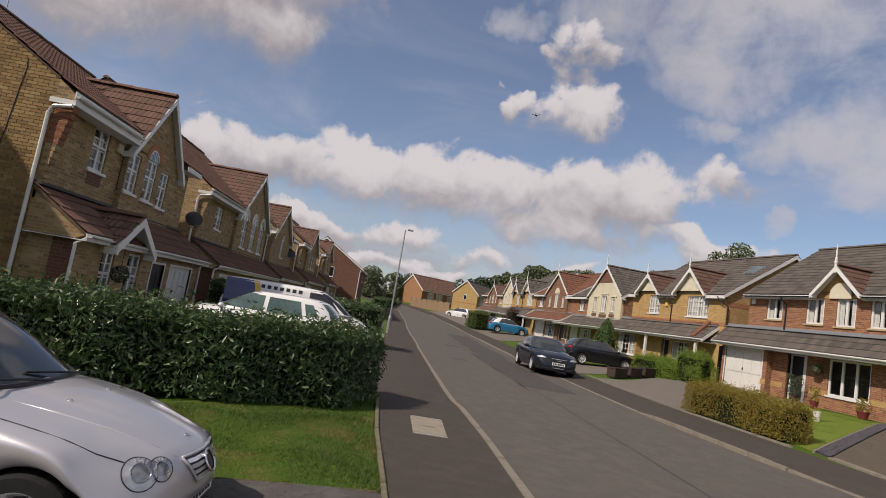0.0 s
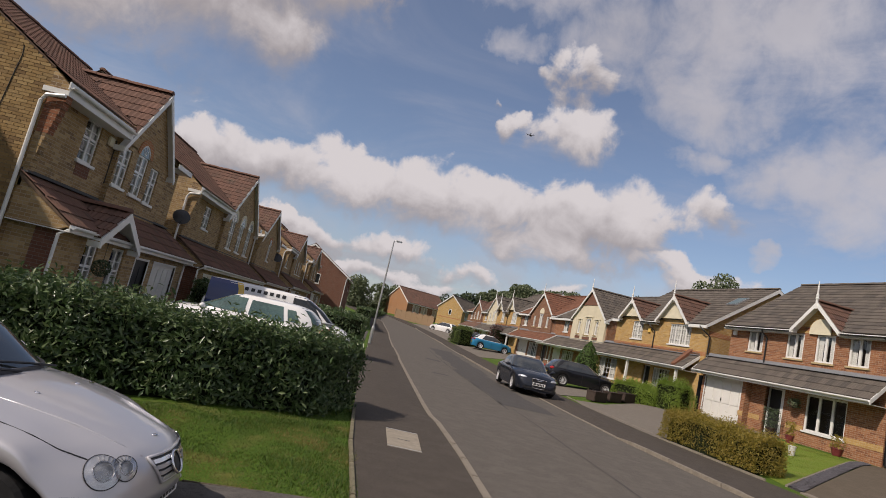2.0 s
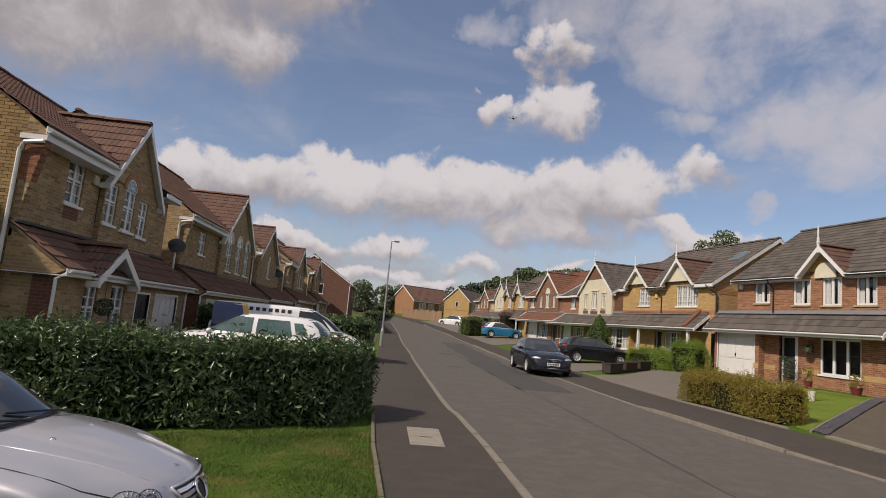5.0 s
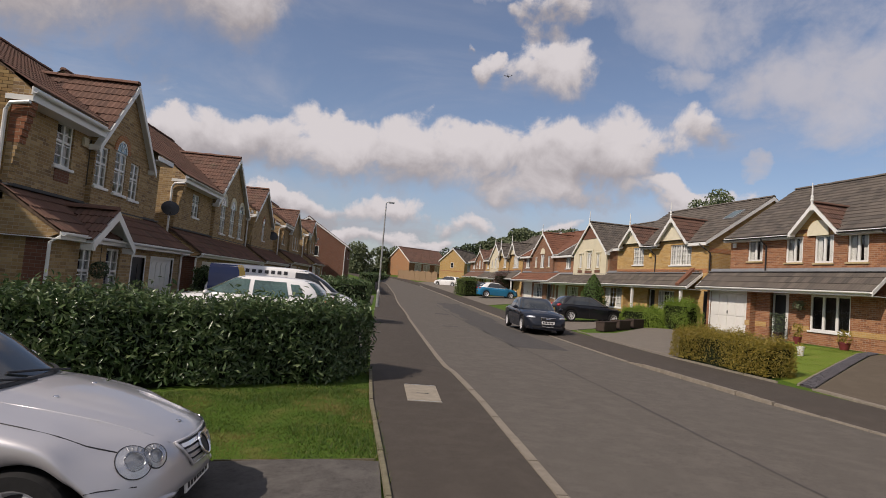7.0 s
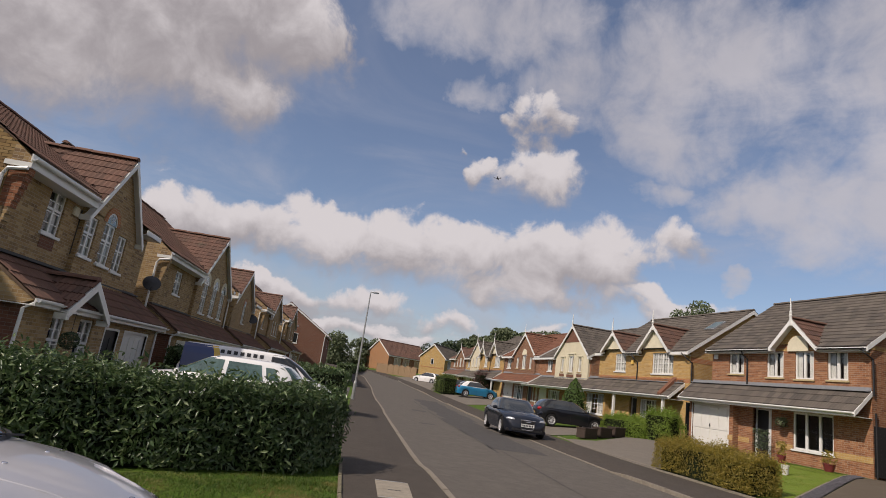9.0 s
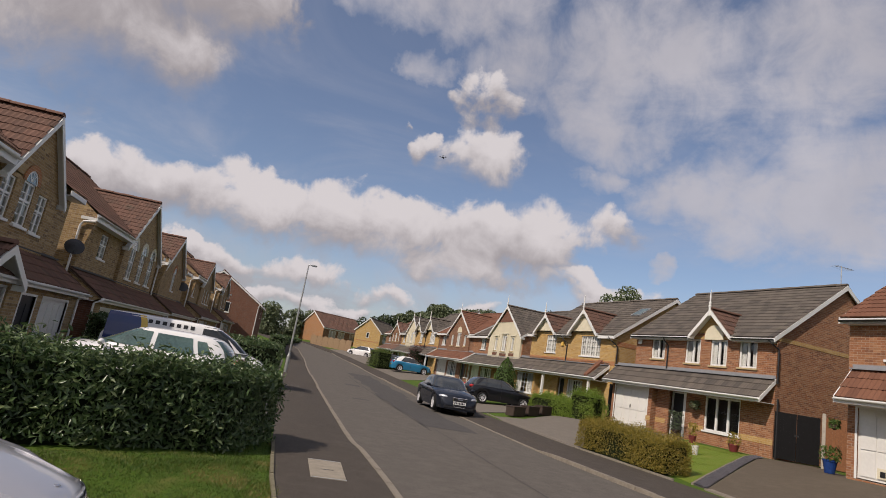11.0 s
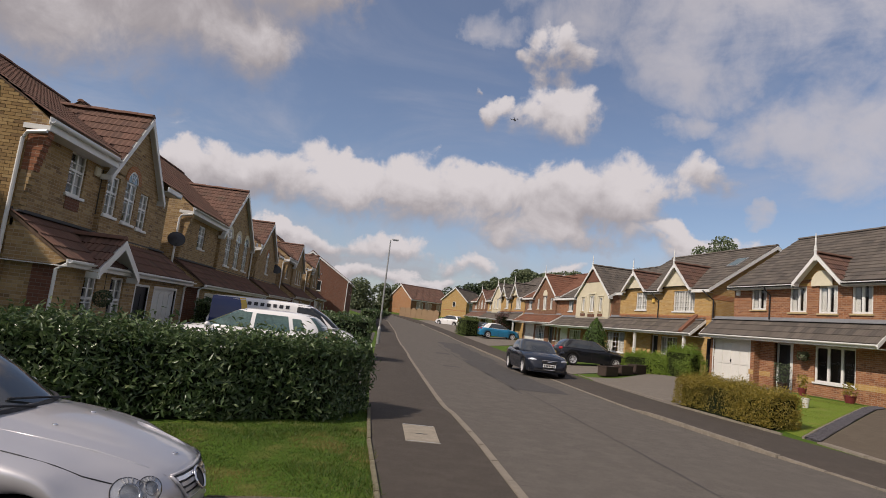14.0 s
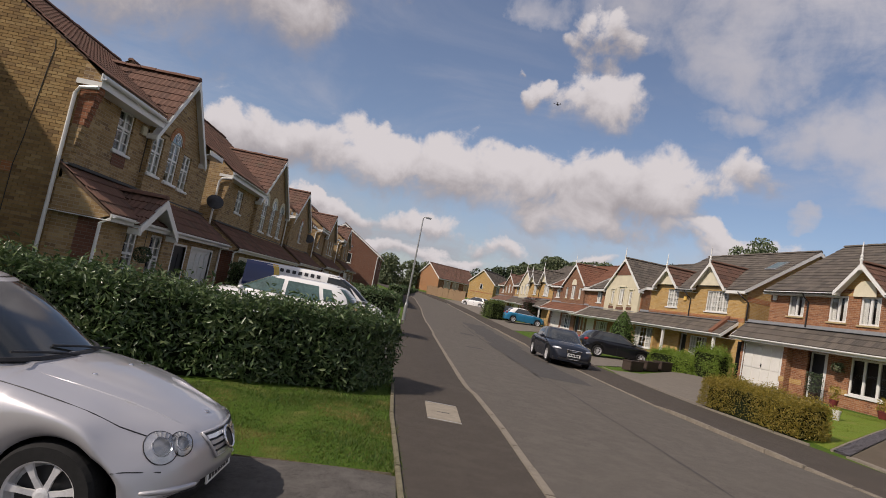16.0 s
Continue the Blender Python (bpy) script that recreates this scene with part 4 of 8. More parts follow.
def gable_roof(house, u0, u1, z, pitch, v0, v1, mat, pieces=None, over=0.12, board=True, finial=False, boardmat=None, wall=None, wallv=None, infill=None, ridgemat=None):
    """A cross gable: two tiled slopes from v0 (front) back to v1, bargeboards, a finial and the triangle of wall under it.
    v1 gives for each slope height the depth at which it meets the main roof."""
    c, half = (u0 + u1) / 2, (u1 - u0) / 2
    h = half * math.tan(pitch)
    L = half / math.cos(pitch)
    ov = over / math.cos(pitch)
    # the slope's rows climb to the ridge; its far edge follows the valley
    for sgn, name in ((1, "roof"), (-1, "roof")):
        s = Vector((sgn * math.cos(pitch), 0, math.sin(pitch)))
        o = Vector((c - sgn * (half + over), 0, z - over * math.tan(pitch)))
        e = Vector((0, -sgn, 0))
        if sgn > 0:  # e runs towards the front
            origin = o + Vector((0, v1(z + h), 0))
            width = v1(z + h) - v0
            tiled(name, house, origin, e, s, width, L + ov, mat, left=lambda d: v1(z + h) - v1(z - over * math.tan(pitch) + d * math.sin(pitch)), right=lambda d, w=width: w, pieces=pieces)
        else:
            origin = o + Vector((0, v0, 0))
            tiled(name, house, origin, e, s, v1(z + h) - v0, L + ov, mat, right=lambda d: v1(z - over * math.tan(pitch) + d * math.sin(pitch)) - v0, pieces=pieces)
    # ridge tiles
    ridge_tiles(house, Vector((c, v0, z + h)), Vector((0, 1, 0)), v1(z + h) - v0, ridgemat or mat)
    bmat = boardmat or WHITE_UPVC
    if board:
        for sgn in (1, -1):
            bm = bmesh.new()
            w = 0.20
            p0 = (c - sgn * (half + over + 0.03), z - (over + 0.03) * math.tan(pitch))
            p1 = (c, z + h)
            prism(bm, [(p0[0], p0[1] - w), (p0[0], p0[1] - 0.01), (p1[0], p1[1] - 0.01), (p1[0], p1[1] - w * 1.15)], v0 - 0.035, v0 + 0.0, "y")
            part("bargeboard", bm, bmat, house)
        # boxed feet
        for sgn in (1, -1):
            x = c - sgn * (half + over)
            part("eaves_box", boxes((x - 0.05, x + 0.09, v0 - 0.02, v0 + 0.26, z - over - 0.20, z - over - 0.06), bevel=0.005), bmat, house)
    if finial:
        bm = bmesh.new()
        lathe(bm, [(0.05, -0.35), (0.05, 0.02), (0.075, 0.10), (0.045, 0.16), (0.06, 0.24), (0.03, 0.32), (0.035, 0.55), (0.012, 0.85)], 8, Matrix.Translation((c, v0 - 0.03, z + h + 0.02)))
        part("finial", bm, WHITE_UPVC, house)
    if wall:
        bm = bmesh.new()
        d = wallv if wallv is not None else v0 + 0.15
        prism(bm, [(u0, z - 0.02), (u1, z - 0.02), (c, z + h - 0.02)], d, d + 0.2, "y")
        part("gable_wall", bm, wall, house)
        # white soffit under the overhang of each slope
        for sgn in (1, -1):
            x, zz = c - sgn * (half + over), z - over * math.tan(pitch)
            bm = prism(bmesh.new(), [(x, zz - 0.075), (x, zz - 0.05), (c, z + h - 0.05), (c, z + h - 0.075)], v0 + 0.003, d - 0.003, "y")
            part("soffit", bm, bmat, house)
        if infill:
            k = 0.52
            bm = bmesh.new()
            n = 12
            a, b = c - half * k, c + half * k
            arch = [(c + half * k * math.cos(math.pi * i / n), z - 0.22 + half * 0.55 * math.sin(math.pi * i / n)) for i in range(n + 1)]
            prism(bm, [(a, z - 0.34), (b, z - 0.34)] + arch, d - 0.03, d + 0.01, "y")
            part("gable_panel", bm, infill, house)
    return h


def house_at(name, a, b, z0, label, group):
    """Frame of a house: x along its front from a to b (left to right as seen from the street), y into the house."""
    a, b = Vector((*a, 0)), Vector((*b, 0))
    u = (b - a).normalized()
    m = Matrix((u, Vector((-u.y, u.x, 0)), Vector((0, 0, 1)))).transposed().to_4x4()
    m.translation = (a.x, a.y, z0)
    return thing(name, m, label, "house", group), (b - a).length


def shell(h, L, D, eave, ridge, walls, roofmat, side=None, holes=(), u0=0.0, over_e=0.35, over_v=0.12, pieces=None, verge=True, front_holes_extra=(), fascia=True, gaps=(), deck=None):
    """Main body: four walls, two main slopes, ridge, fascia, gutter and verge boards."""
    side = side or walls
    bm = bmesh.new()
    wall_face(bm, u0, L, -0.5, eave, 0.0, [x for x in holes])
    part("front_wall", bm, walls, h)
    part("back_wall", boxes((u0 + 0.003, L - 0.003, D - 0.2, D, -0.5, eave)), walls, h)
    hm = D / 2
    for x, d in ((u0, 1), (L, -1)):
        bm = bmesh.new()
        prism(bm, [(0.005, -0.5), (D - 0.205, -0.5), (D - 0.205, eave), (hm, ridge - 0.06), (0.005, eave)], x, x + d * 0.24, "x")
        part("side_wall", bm, side, h)
    pitch = math.atan2(ridge - eave, hm)
    Ls = math.hypot(ridge - eave, hm)
    oe = over_e / math.cos(pitch)
    W = L - u0 + 2 * over_v
    drop = over_e * math.tan(pitch)
    # the overhanging courses stop at the gables
    ends, x = [], u0 - over_v
    for a, b in sorted(gaps) + [(L + over_v, None)]:
        if a - x > 0.05:
            ends.append((x, a))
        x = b
    tiled("roof", h, (u0 - over_v, 0.0, eave + 0.03), (1, 0, 0), (0, math.cos(pitch), math.sin(pitch)), W, Ls, roofmat, pieces=pieces)
    for a, b in ends:
        tiled("roof", h, (a, -over_e, eave - drop + 0.03), (1, 0, 0), (0, math.cos(pitch), math.sin(pitch)), b - a, oe + 0.04, roofmat)
    tiled("roof", h, (L + over_v, D + over_e, eave - drop + 0.03), (-1, 0, 0), (0, -math.cos(pitch), math.sin(pitch)), W, Ls + oe, roofmat)
    part("roof_deck", prism(bmesh.new(), [(0.0, eave), (hm, ridge), (D + over_e, eave - drop), (D + over_e, eave - drop - 0.03), (hm, ridge - 0.05), (0.0, eave - 0.03)], u0 - over_v + 0.02, L + over_v - 0.02, "x"), deck or SOFFIT_CREAM, h)
    ridge_tiles(h, Vector((u0 - over_v, hm, ridge + 0.02)), Vector((1, 0, 0)), L - u0 + 2 * over_v, roofmat)
    if fascia:
        for a, b in ends:
            part("fascia", boxes((a, b, -over_e - 0.0, -over_e + 0.025, eave - drop - 0.17, eave - drop + 0.0), (max(a, u0), min(b, L), -over_e, 0.0, eave - drop - 0.17, eave - drop - 0.15)), WHITE_UPVC, h)
    if verge:
        for x in (u0 - over_v - 0.03, L + over_v):
            for y0, y1 in ((-over_e - 0.02, hm), (D + over_e + 0.02, hm)):
                bm = bmesh.new()
                prism(bm, [(y0, eave - drop - 0.17), (y0, eave - drop + 0.02), (y1, ridge + 0.02), (y1, ridge - 0.19)], x, x + 0.03, "x")
                part("bargeboard", bm, WHITE_UPVC, h)
    return pitch, lambda z: (z - eave) / math.tan(pitch)


def gutter(h, u0, u1, v, z, mat, r=0.055):
    """A half-round gutter."""
    bm = bmesh.new()
    n = 8
    out = [(v + r * math.cos(math.pi + math.pi * i / n), z + r * math.sin(math.pi + math.pi * i / n)) for i in range(n + 1)]
    inn = [(v + (r - 0.012) * math.cos(2 * math.pi - math.pi * i / n), z + (r - 0.012) * math.sin(2 * math.pi - math.pi * i / n)) for i in range(n + 1)]
    prism(bm, out + inn, u0, u1, "x")
    part("gutter", bm, mat, h)


def downpipe(h, pts, mat, r=0.034):
    part("downpipe", tube(bmesh.new(), pts, r, 8), mat, h)


def lean_to(h, u0, u1, v, proj, ztop, zbot, mat, pieces=None, flash=True, ends=(True, True), fasc=WHITE_UPVC, lead=None):
    """A single-pitch roof along the front between the storeys."""
    p = math.atan2(ztop - zbot, proj)
    s = Vector((0, math.cos(p), math.sin(p)))
    tiled("lean_to_roof", h, (u0, v - proj, zbot + 0.02), (1, 0, 0), s, u1 - u0, math.hypot(proj, ztop - zbot), mat, pieces=pieces)
    bm = bmesh.new()
    prism(bm, [(v - proj, zbot), (v, ztop), (v, ztop - 0.1), (v - proj, zbot - 0.05)], u0 + 0.02, u1 - 0.02, "x")
    part("lean_to_deck", bm, VERGE_MORTAR if lead else SOFFIT_CREAM, h)
    part("fascia", boxes((u0, u1, v - proj - 0.02, v - proj + 0.01, zbot - 0.15, zbot + 0.01), (u0, u1, v - proj, v, zbot - 0.15, zbot - 0.13)), fasc, h)
    gutter(h, u0, u1, v - proj - 0.07, zbot - 0.02, fasc)
    if flash:
        part("flashing", boxes((u0, u1, v - 0.16, v - 0.005, ztop + 0.0, ztop + 0.04), (u0, u1, v - 0.012, v - 0.002, ztop, ztop + (0.09 if lead else 0.16))), lead or LEAD, h)
    for on, x in zip(ends, (u0 - 0.03, u1)):
        if on:
            bm = bmesh.new()
            prism(bm, [(v - proj - 0.03, zbot - 0.16), (v - proj - 0.03, zbot + 0.03), (v, ztop + 0.03), (v, ztop - 0.16)], x, x + 0.03, "x")
            part("bargeboard", bm, fasc, h)


# ---------------------------------------------------------------- houses that climb on one side of the street
RIGHT = "houses on the rising side of the street"
LEFT = "houses on the falling side of the street"


def red_house():
    """Red brick house with a garage, four upper windows and one small gable."""
    h, L = house_at("house", (17.2, 28.6), (18.6, 19.6), 0.45, "red brick detached house with dark tiled roof and white garage door", RIGHT)
    L = 9.1
    ups = [(2.08, 3.0, 3.56, 4.66), (4.32, 5.22, 3.46, 4.60), (5.8, 6.7, 3.42, 4.60), (7.32, 8.2, 3.43, 4.60)]
    door, gar, big = (3.57, 4.48, 0.0, 2.06), (0.05, 2.45, 0.0, 2.08), (5.7, 7.55, 0.57, 2.06)
    pitch, meet = shell(h, L, 8.0, 4.9, 7.72, BRICK_RED, TILE_DARK, holes=ups + [door, big], u0=0.95, over_e=0.32, gaps=[(4.85, 7.1)])
    gv = -0.32
    bm = wall_face(bmesh.new(), -0.2, 2.75, -0.5, 2.35, gv, [gar])
    part("garage_front", bm, BRICK_RED, h)
    part("garage_wall", boxes((-0.2, 0.0, gv + 0.002, 5.0, -0.5, 2.35), (2.55, 2.75, gv + 0.002, -0.002, -0.5, 2.35), (-0.2, 0.947, 0.0, 5.0, 2.35, 2.95), (-0.2, 0.947, 4.8, 5.0, -0.5, 2.35)), BRICK_RED, h)
    for i, w in enumerate(ups):
        add_window(h, *w, 0.0, 2, 1, 0, True, 0.66, sillmat=STONE_SILL)
    add_window(h, *big, 0.0, 3, 1, 0, True, 0.0)
    add_garage(h, gar[0], gar[1], gar[3] - 0.06, gv)
    add_door(h, door[0], door[1], door[3] - 0.05, 0.25)
    part("door_side_light", boxes((4.48, 4.62, -0.012, 0.05, 0.05, 2.06)), WHITE_UPVC, h)
    gable_roof(h, 5.02, 6.98, 4.92, radians(46), -0.42, meet, TILE_MID, over=0.16, finial=True, wall=BRICK_YELLOW, wallv=-0.06, infill=SOFFIT_CREAM)
    lean_to(h, -0.4, L, -0.0, 0.85, 3.05, 2.22, TILE_DARK, pieces=TILE_DARK_PIECE)
    part("brick_band", boxes((2.45, 2.75, gv - 0.012, gv, 0.50, 0.72)), BRICK_YELLOW, h)
    for a, b in ((2.75, 3.4), (4.85, 5.7), (7.55, L)):
        part("brick_band", boxes((a, b, -0.012, 0.0, 0.50, 0.72)), BRICK_YELLOW, h)
    part("brick_band", boxes((0.95, L, -0.010, 0.0, 4.62, 4.72)), BRICK_YELLOW, h)
    part("brick_band", boxes((L, L + 0.012, 0.0, 8.0, 4.62, 4.78)), BRICK_YELLOW, h)
    gutter(h, 0.85, 4.85, -0.40, 4.62, TRIM_BLACK)
    gutter(h, 7.1, L + 0.1, -0.40, 4.62, TRIM_BLACK)
    downpipe(h, [(3.25, -0.40, 4.58), (3.25, -0.34, 4.45), (3.25, -0.05, 4.25), (3.25, -0.05, 3.1)], TRIM_BLACK)
    downpipe(h, [(L - 0.1, -0.40, 4.58), (L + 0.02, -0.34, 4.45), (L + 0.05, 0.05, 4.25), (L + 0.05, 0.05, 2.9)], TRIM_BLACK)
    downpipe(h, [(L + 0.05, 0.12, 2.3), (L + 0.05, 0.12, 0.0)], TRIM_BLACK)
    # boiler flue on the gable and an aerial on the ridge
    part("flue", boxes((L, L + 0.25, 5.0, 5.25, 4.2, 4.45), (L + 0.04, L + 0.2, 5.05, 5.2, 3.2, 4.2), bevel=0.02), TRIM_BLACK, h)
    part("side_window", boxes((L, L + 0.03, 5.3, 5.75, 2.1, 3.6)), WHITE_UPVC, h)
    part("alarm_box", boxes((1.12, 1.36, -0.08, 0.0, 4.25, 4.5), bevel=0.02), WHITE_UPVC, h)
    bm = tube(bmesh.new(), [(L - 0.3, 4.2, 7.6), (L - 0.3, 4.2, 8.7)], 0.02, 6)
    tube(bm, [(L - 0.3, 3.7, 8.62), (L - 0.3, 4.9, 8.72)], 0.012, 6)
    for i in range(6):
        y = 3.75 + i * 0.2
        tube(bm, [(L - 0.5, y, 8.63), (L - 0.1, y, 8.63)], 0.008, 5)
    part("aerial", bm, STEEL, h)
    return h


def yellow_house(a, b, z0, label, detail=True, walls=None, cream=True):
    """Yellow brick house with two small finialled gables and a lean-to with a porch."""
    walls = walls or BRICK_YELLOW
    h, L = house_at("house", a, b, z0, label, RIGHT)
    k = L / 9.0
    ups = [(1.87 * k, 3.05 * k, 3.52, 4.66), (5.72 * k, 7.6 * k, 3.46, 4.66)]
    door, win, bay = (3.7 * k, 4.45 * k, 0.0, 2.0), (4.75 * k, 6.3 * k, 0.75, 1.95), (-0.95 * k, 1.5 * k, 0.65, 1.98)
    pitch, meet = shell(h, L, 8.0, 4.88, 7.6, walls, TILE_DARK, holes=ups + [door, win], u0=0.0, over_e=0.32, gaps=[(0.72 * k, 3.23 * k), (4.77 * k, 7.58 * k)])
    for w in ups:
        n = 2 if w is ups[0] else 4
        add_window(h, *w, 0.0, n, 1, (n * 2, 4) if detail else 0, True, 0.95)
    add_window(h, *win, 0.0, 3, 1, (6, 4) if detail else 0, True, 0.6)
    bm = wall_face(bmesh.new(), -1.05 * k, 1.62 * k, -0.5, 2.3, -0.40, [bay])
    part("bay_front", bm, walls, h)
    part("bay_side", boxes((-1.05 * k, -0.85 * k, -0.398, 3.0, -0.5, 2.3), (1.42 * k, 1.62 * k, -0.398, -0.002, -0.5, 2.3), (-0.85 * k, -0.002, 2.8, 3.0, -0.5, 2.3)), walls, h)
    add_window(h, *bay, -0.40, 3, 1, (6, 4) if detail else 0, True, 0.7)
    add_door(h, door[0], door[1], 1.95, 0.2)
    panel = SOFFIT_CREAM if cream else walls
    gable_roof(h, 0.85 * k, 3.1 * k, 4.95, radians(44), -0.42, meet, TILE_MID if detail else TILE_DARK, over=0.14, finial=True, wall=panel, wallv=-0.2)
    gable_roof(h, 4.9 * k, 7.45 * k, 4.95, radians(46), -0.42, meet, TILE_MID if detail else TILE_DARK, over=0.14, finial=True, wall=panel, wallv=-0.2)
    lean_to(h, -1.1 * k, 8.6 * k, 0.0, 0.95, 3.0, 2.2, TILE_DARK)
    for x in (3.2 * k, 7.9 * k):
        part("porch_post", boxes((x - 0.07, x + 0.07, -0.85, -0.71, 0.0, 2.08), bevel=0.01), WHITE_UPVC, h)
    part("brick_band", boxes((0.0, L, -0.012, 0.0, 3.02, 3.25)), BRICK_BAND, h)
    part("brick_band", boxes((L, L + 0.012, 0.0, 8.0, 4.15, 4.4)), BRICK_BAND, h)
    gutter(h, 3.2 * k, 4.8 * k, -0.4, 4.60, TRIM_BLACK)
    downpipe(h, [(4.1 * k, -0.40, 4.56), (4.3 * k, -0.3, 4.3), (4.35 * k, -0.05, 4.1), (4.35 * k, -0.05, 3.05)], TRIM_BLACK)
    downpipe(h, [(L - 0.3, -0.40, 4.58), (L - 0.05, -0.3, 4.35), (L + 0.04, 0.06, 4.1), (L + 0.04, 0.06, 0.0)], TRIM_BLACK)
    if detail:
        part("alarm_box", boxes((3.7, 3.95, -0.09, 0.0, 3.98, 4.25), bevel=0.02), ALARM_YELLOW, h)
        p = math.atan2(7.6 - 4.88, 4.0)
        m = Matrix.Translation((8.1, 2.3, 4.88 + 2.3 * math.tan(p) + 0.06)) @ Matrix.Rotation(p, 4, "X")
        bm = bmesh.new()
        box(bm, -0.4, 0.4, -0.5, 0.5, -0.02, 0.07, m=m)
        sk = part("skylight", bm, LEAD, h)
        bm = bmesh.new()
        box(bm, -0.33, 0.33, -0.43, 0.43, 0.07, 0.085, m=m)
        part("pane", bm, CAR_GLASS_PALE, sk)
        # terracotta coping that ends the lean-to
        part("coping", prism(bmesh.new(), [(-0.95, 2.2), (0.0, 3.1), (0.0, 3.3), (-1.0, 2.34)], 7.65, 7.95, "x"), TILE_ORANGE, h)
    return h


def gable_house(a, b, z0, label, front, side, roofmat, gu, apex, arch=False, panel=None, detail=True):
    """House with one broad front gable over three windows, and a lean-to below."""
    h, L = house_at("house", a, b, z0, label, RIGHT)
    g0, g1 = gu
    c = (g0 + g1) / 2
    small = (max(0.3, g0 - 1.9), g0 - 0.9, 3.5, 4.6)
    ups = [(c - 1.75, c - 1.2, 3.5, 4.55), (c - 0.45, c + 0.45, 3.45, 4.75), (c + 1.2, c + 1.75, 3.5, 4.55)]
    low = [(0.5, 2.6, 0.0, 2.05), (3.0, 5.2, 0.6, 1.95), (6.1, 7.0, 0.0, 2.0), (7.2, 8.2, 0.7, 1.95)]
    holes = [small] + low
    pitch, meet = shell(h, L, 8.0, 4.85, 7.4, side, roofmat, side=side, holes=[x for x in holes if x[1] < L], gaps=[(g0 - 0.1, min(g1 + 0.1, L))])
    add_window(h, *small, 0.0, 2, 1, 0, True, 0.6)
    add_garage(h, 0.5, 2.6, 2.0, 0.0)
    add_window(h, *low[1], 0.0, 3, 1, (6, 4) if detail else 0, True, 0.6)
    if L > 7.2:
        add_door(h, *low[2][:2], 1.95, 0.1)
    if L > 8.3:
        add_window(h, *low[3], 0.0, 2, 1, (4, 4) if detail else 0, True, 0.6)
    # the gable stands forward of the main front
    v = -0.15
    bm = bmesh.new()
    wall_face(bm, g0, g1, 2.2, 4.86, v, ups)
    prism(bm, [(g0, 2.2), (g0 + 0.01, 2.2), (g0 + 0.01, 4.86), (g0, 4.86)], v, 0.0, "y")
    prism(bm, [(g1 - 0.01, 2.2), (g1, 2.2), (g1, 4.86), (g1 - 0.01, 4.86)], v, 0.0, "y")
    part("gable_front", bm, front, h)
    for w in ups:
        add_window(h, *w, v, 2 if w is ups[1] else 1, 1, 0, True, 0.7, sillmat=STONE_SILL)
        if panel:
            part("surround", boxes((w[0] - 0.14, w[0] - 0.005, v - 0.05, v - 0.002, w[2] - 0.15, w[3] + 0.12), (w[1] + 0.005, w[1] + 0.14, v - 0.05, v - 0.002, w[2] - 0.15, w[3] + 0.12), (w[0] - 0.22, w[1] + 0.22, v - 0.07, v - 0.002, w[3] + 0.12, w[3] + 0.22)), SOFFIT_CREAM, h)
            part("apron", boxes((w[0] - 0.12, w[1] + 0.12, v - 0.04, v - 0.002, w[2] - 0.38, w[2] - 0.17)), BRICK_BROWN, h)
    half = (g1 - g0) / 2
    p = math.atan2(apex - 4.86, half)
    gable_roof(h, g0, g1, 4.86, p, v - 0.14, meet, roofmat, over=0.22, finial=True, wall=front, wallv=v)
    if panel:
        k = 0.56
        bm = bmesh.new()
        ht = (apex - 4.86)
        prism(bm, [(c - half * k, apex - ht * k - 0.05), (c + half * k, apex - ht * k - 0.05), (c, apex - 0.08)], v - 0.03, v + 0.01, "y")
        part("gable_panel", bm, panel, h)
    if arch:
        bm = bmesh.new()
        n = 10
        prism(bm, [(c + 0.5 * math.cos(math.pi * i / n), 4.8 + 0.55 * math.sin(math.pi * i / n)) for i in range(n + 1)], v - 0.03, v + 0.01, "y")
        part("gable_panel", bm, SOFFIT_CREAM, h)
    lean_to(h, 0.0, L + 0.25, -0.0, 1.25, 3.0, 2.2, roofmat)
    return h


def corner_house():
    """The house whose garage side shows beyond the black gate."""
    h, L = house_at("house", (16.6, 14.9), (17.9, 6.4), 0.60, "red brick house with brown tiled roof and white panelled garage door", RIGHT)
    up, gar, low = (1.28, 2.26, 3.55, 4.7), (0.5, 2.55, 0.0, 2.12), (3.6, 5.2, 0.5, 2.05)
    pitch, meet = shell(h, L, 8.0, 4.95, 7.6, BRICK_RED, TILE_ORANGE_BROWN, holes=[up, gar, low], u0=0.2, over_e=0.3, gaps=[(2.75, 6.85)])
    add_window(h, *up, 0.0, 2, 1, 0, True, 0.9)
    add_window(h, *low, 0.0, 3, 1, 0, True, 0.5)
    d = add_garage(h, gar[0], gar[1], gar[3] - 0.06, 0.0)
    part("vent_plate", boxes((1.06, 1.38, 0.012, 0.03, 0.12, 0.42), bevel=0.006), SOFFIT_CREAM, d)
    part("vent_flap", boxes((1.15, 1.29, 0.0, 0.014, 0.18, 0.34)), BLACK_PAINT, d)
    lean_to(h, 0.32, L, -0.0, 0.8, 3.2, 2.25, TILE_ORANGE_BROWN, pieces=TILE_ORANGE_PIECE)
    gable_roof(h, 2.86, 6.75, 4.97, radians(42), -1.0, meet, TILE_ORANGE_BROWN, over=0.2, wall=SOFFIT_CREAM, wallv=-0.8)
    bm = bmesh.new()
    wall_face(bm, 2.86, 6.75, 2.3, 4.98, -0.8, [])
    part("bay_front", bm, SOFFIT_CREAM, h)
    part("bay_side", boxes((2.86, 2.92, -0.8, 0.0, 2.3, 4.98)), SOFFIT_CREAM, h)
    gutter(h, 0.1, 2.75, -0.38, 4.68, TRIM_BLACK)
    return h


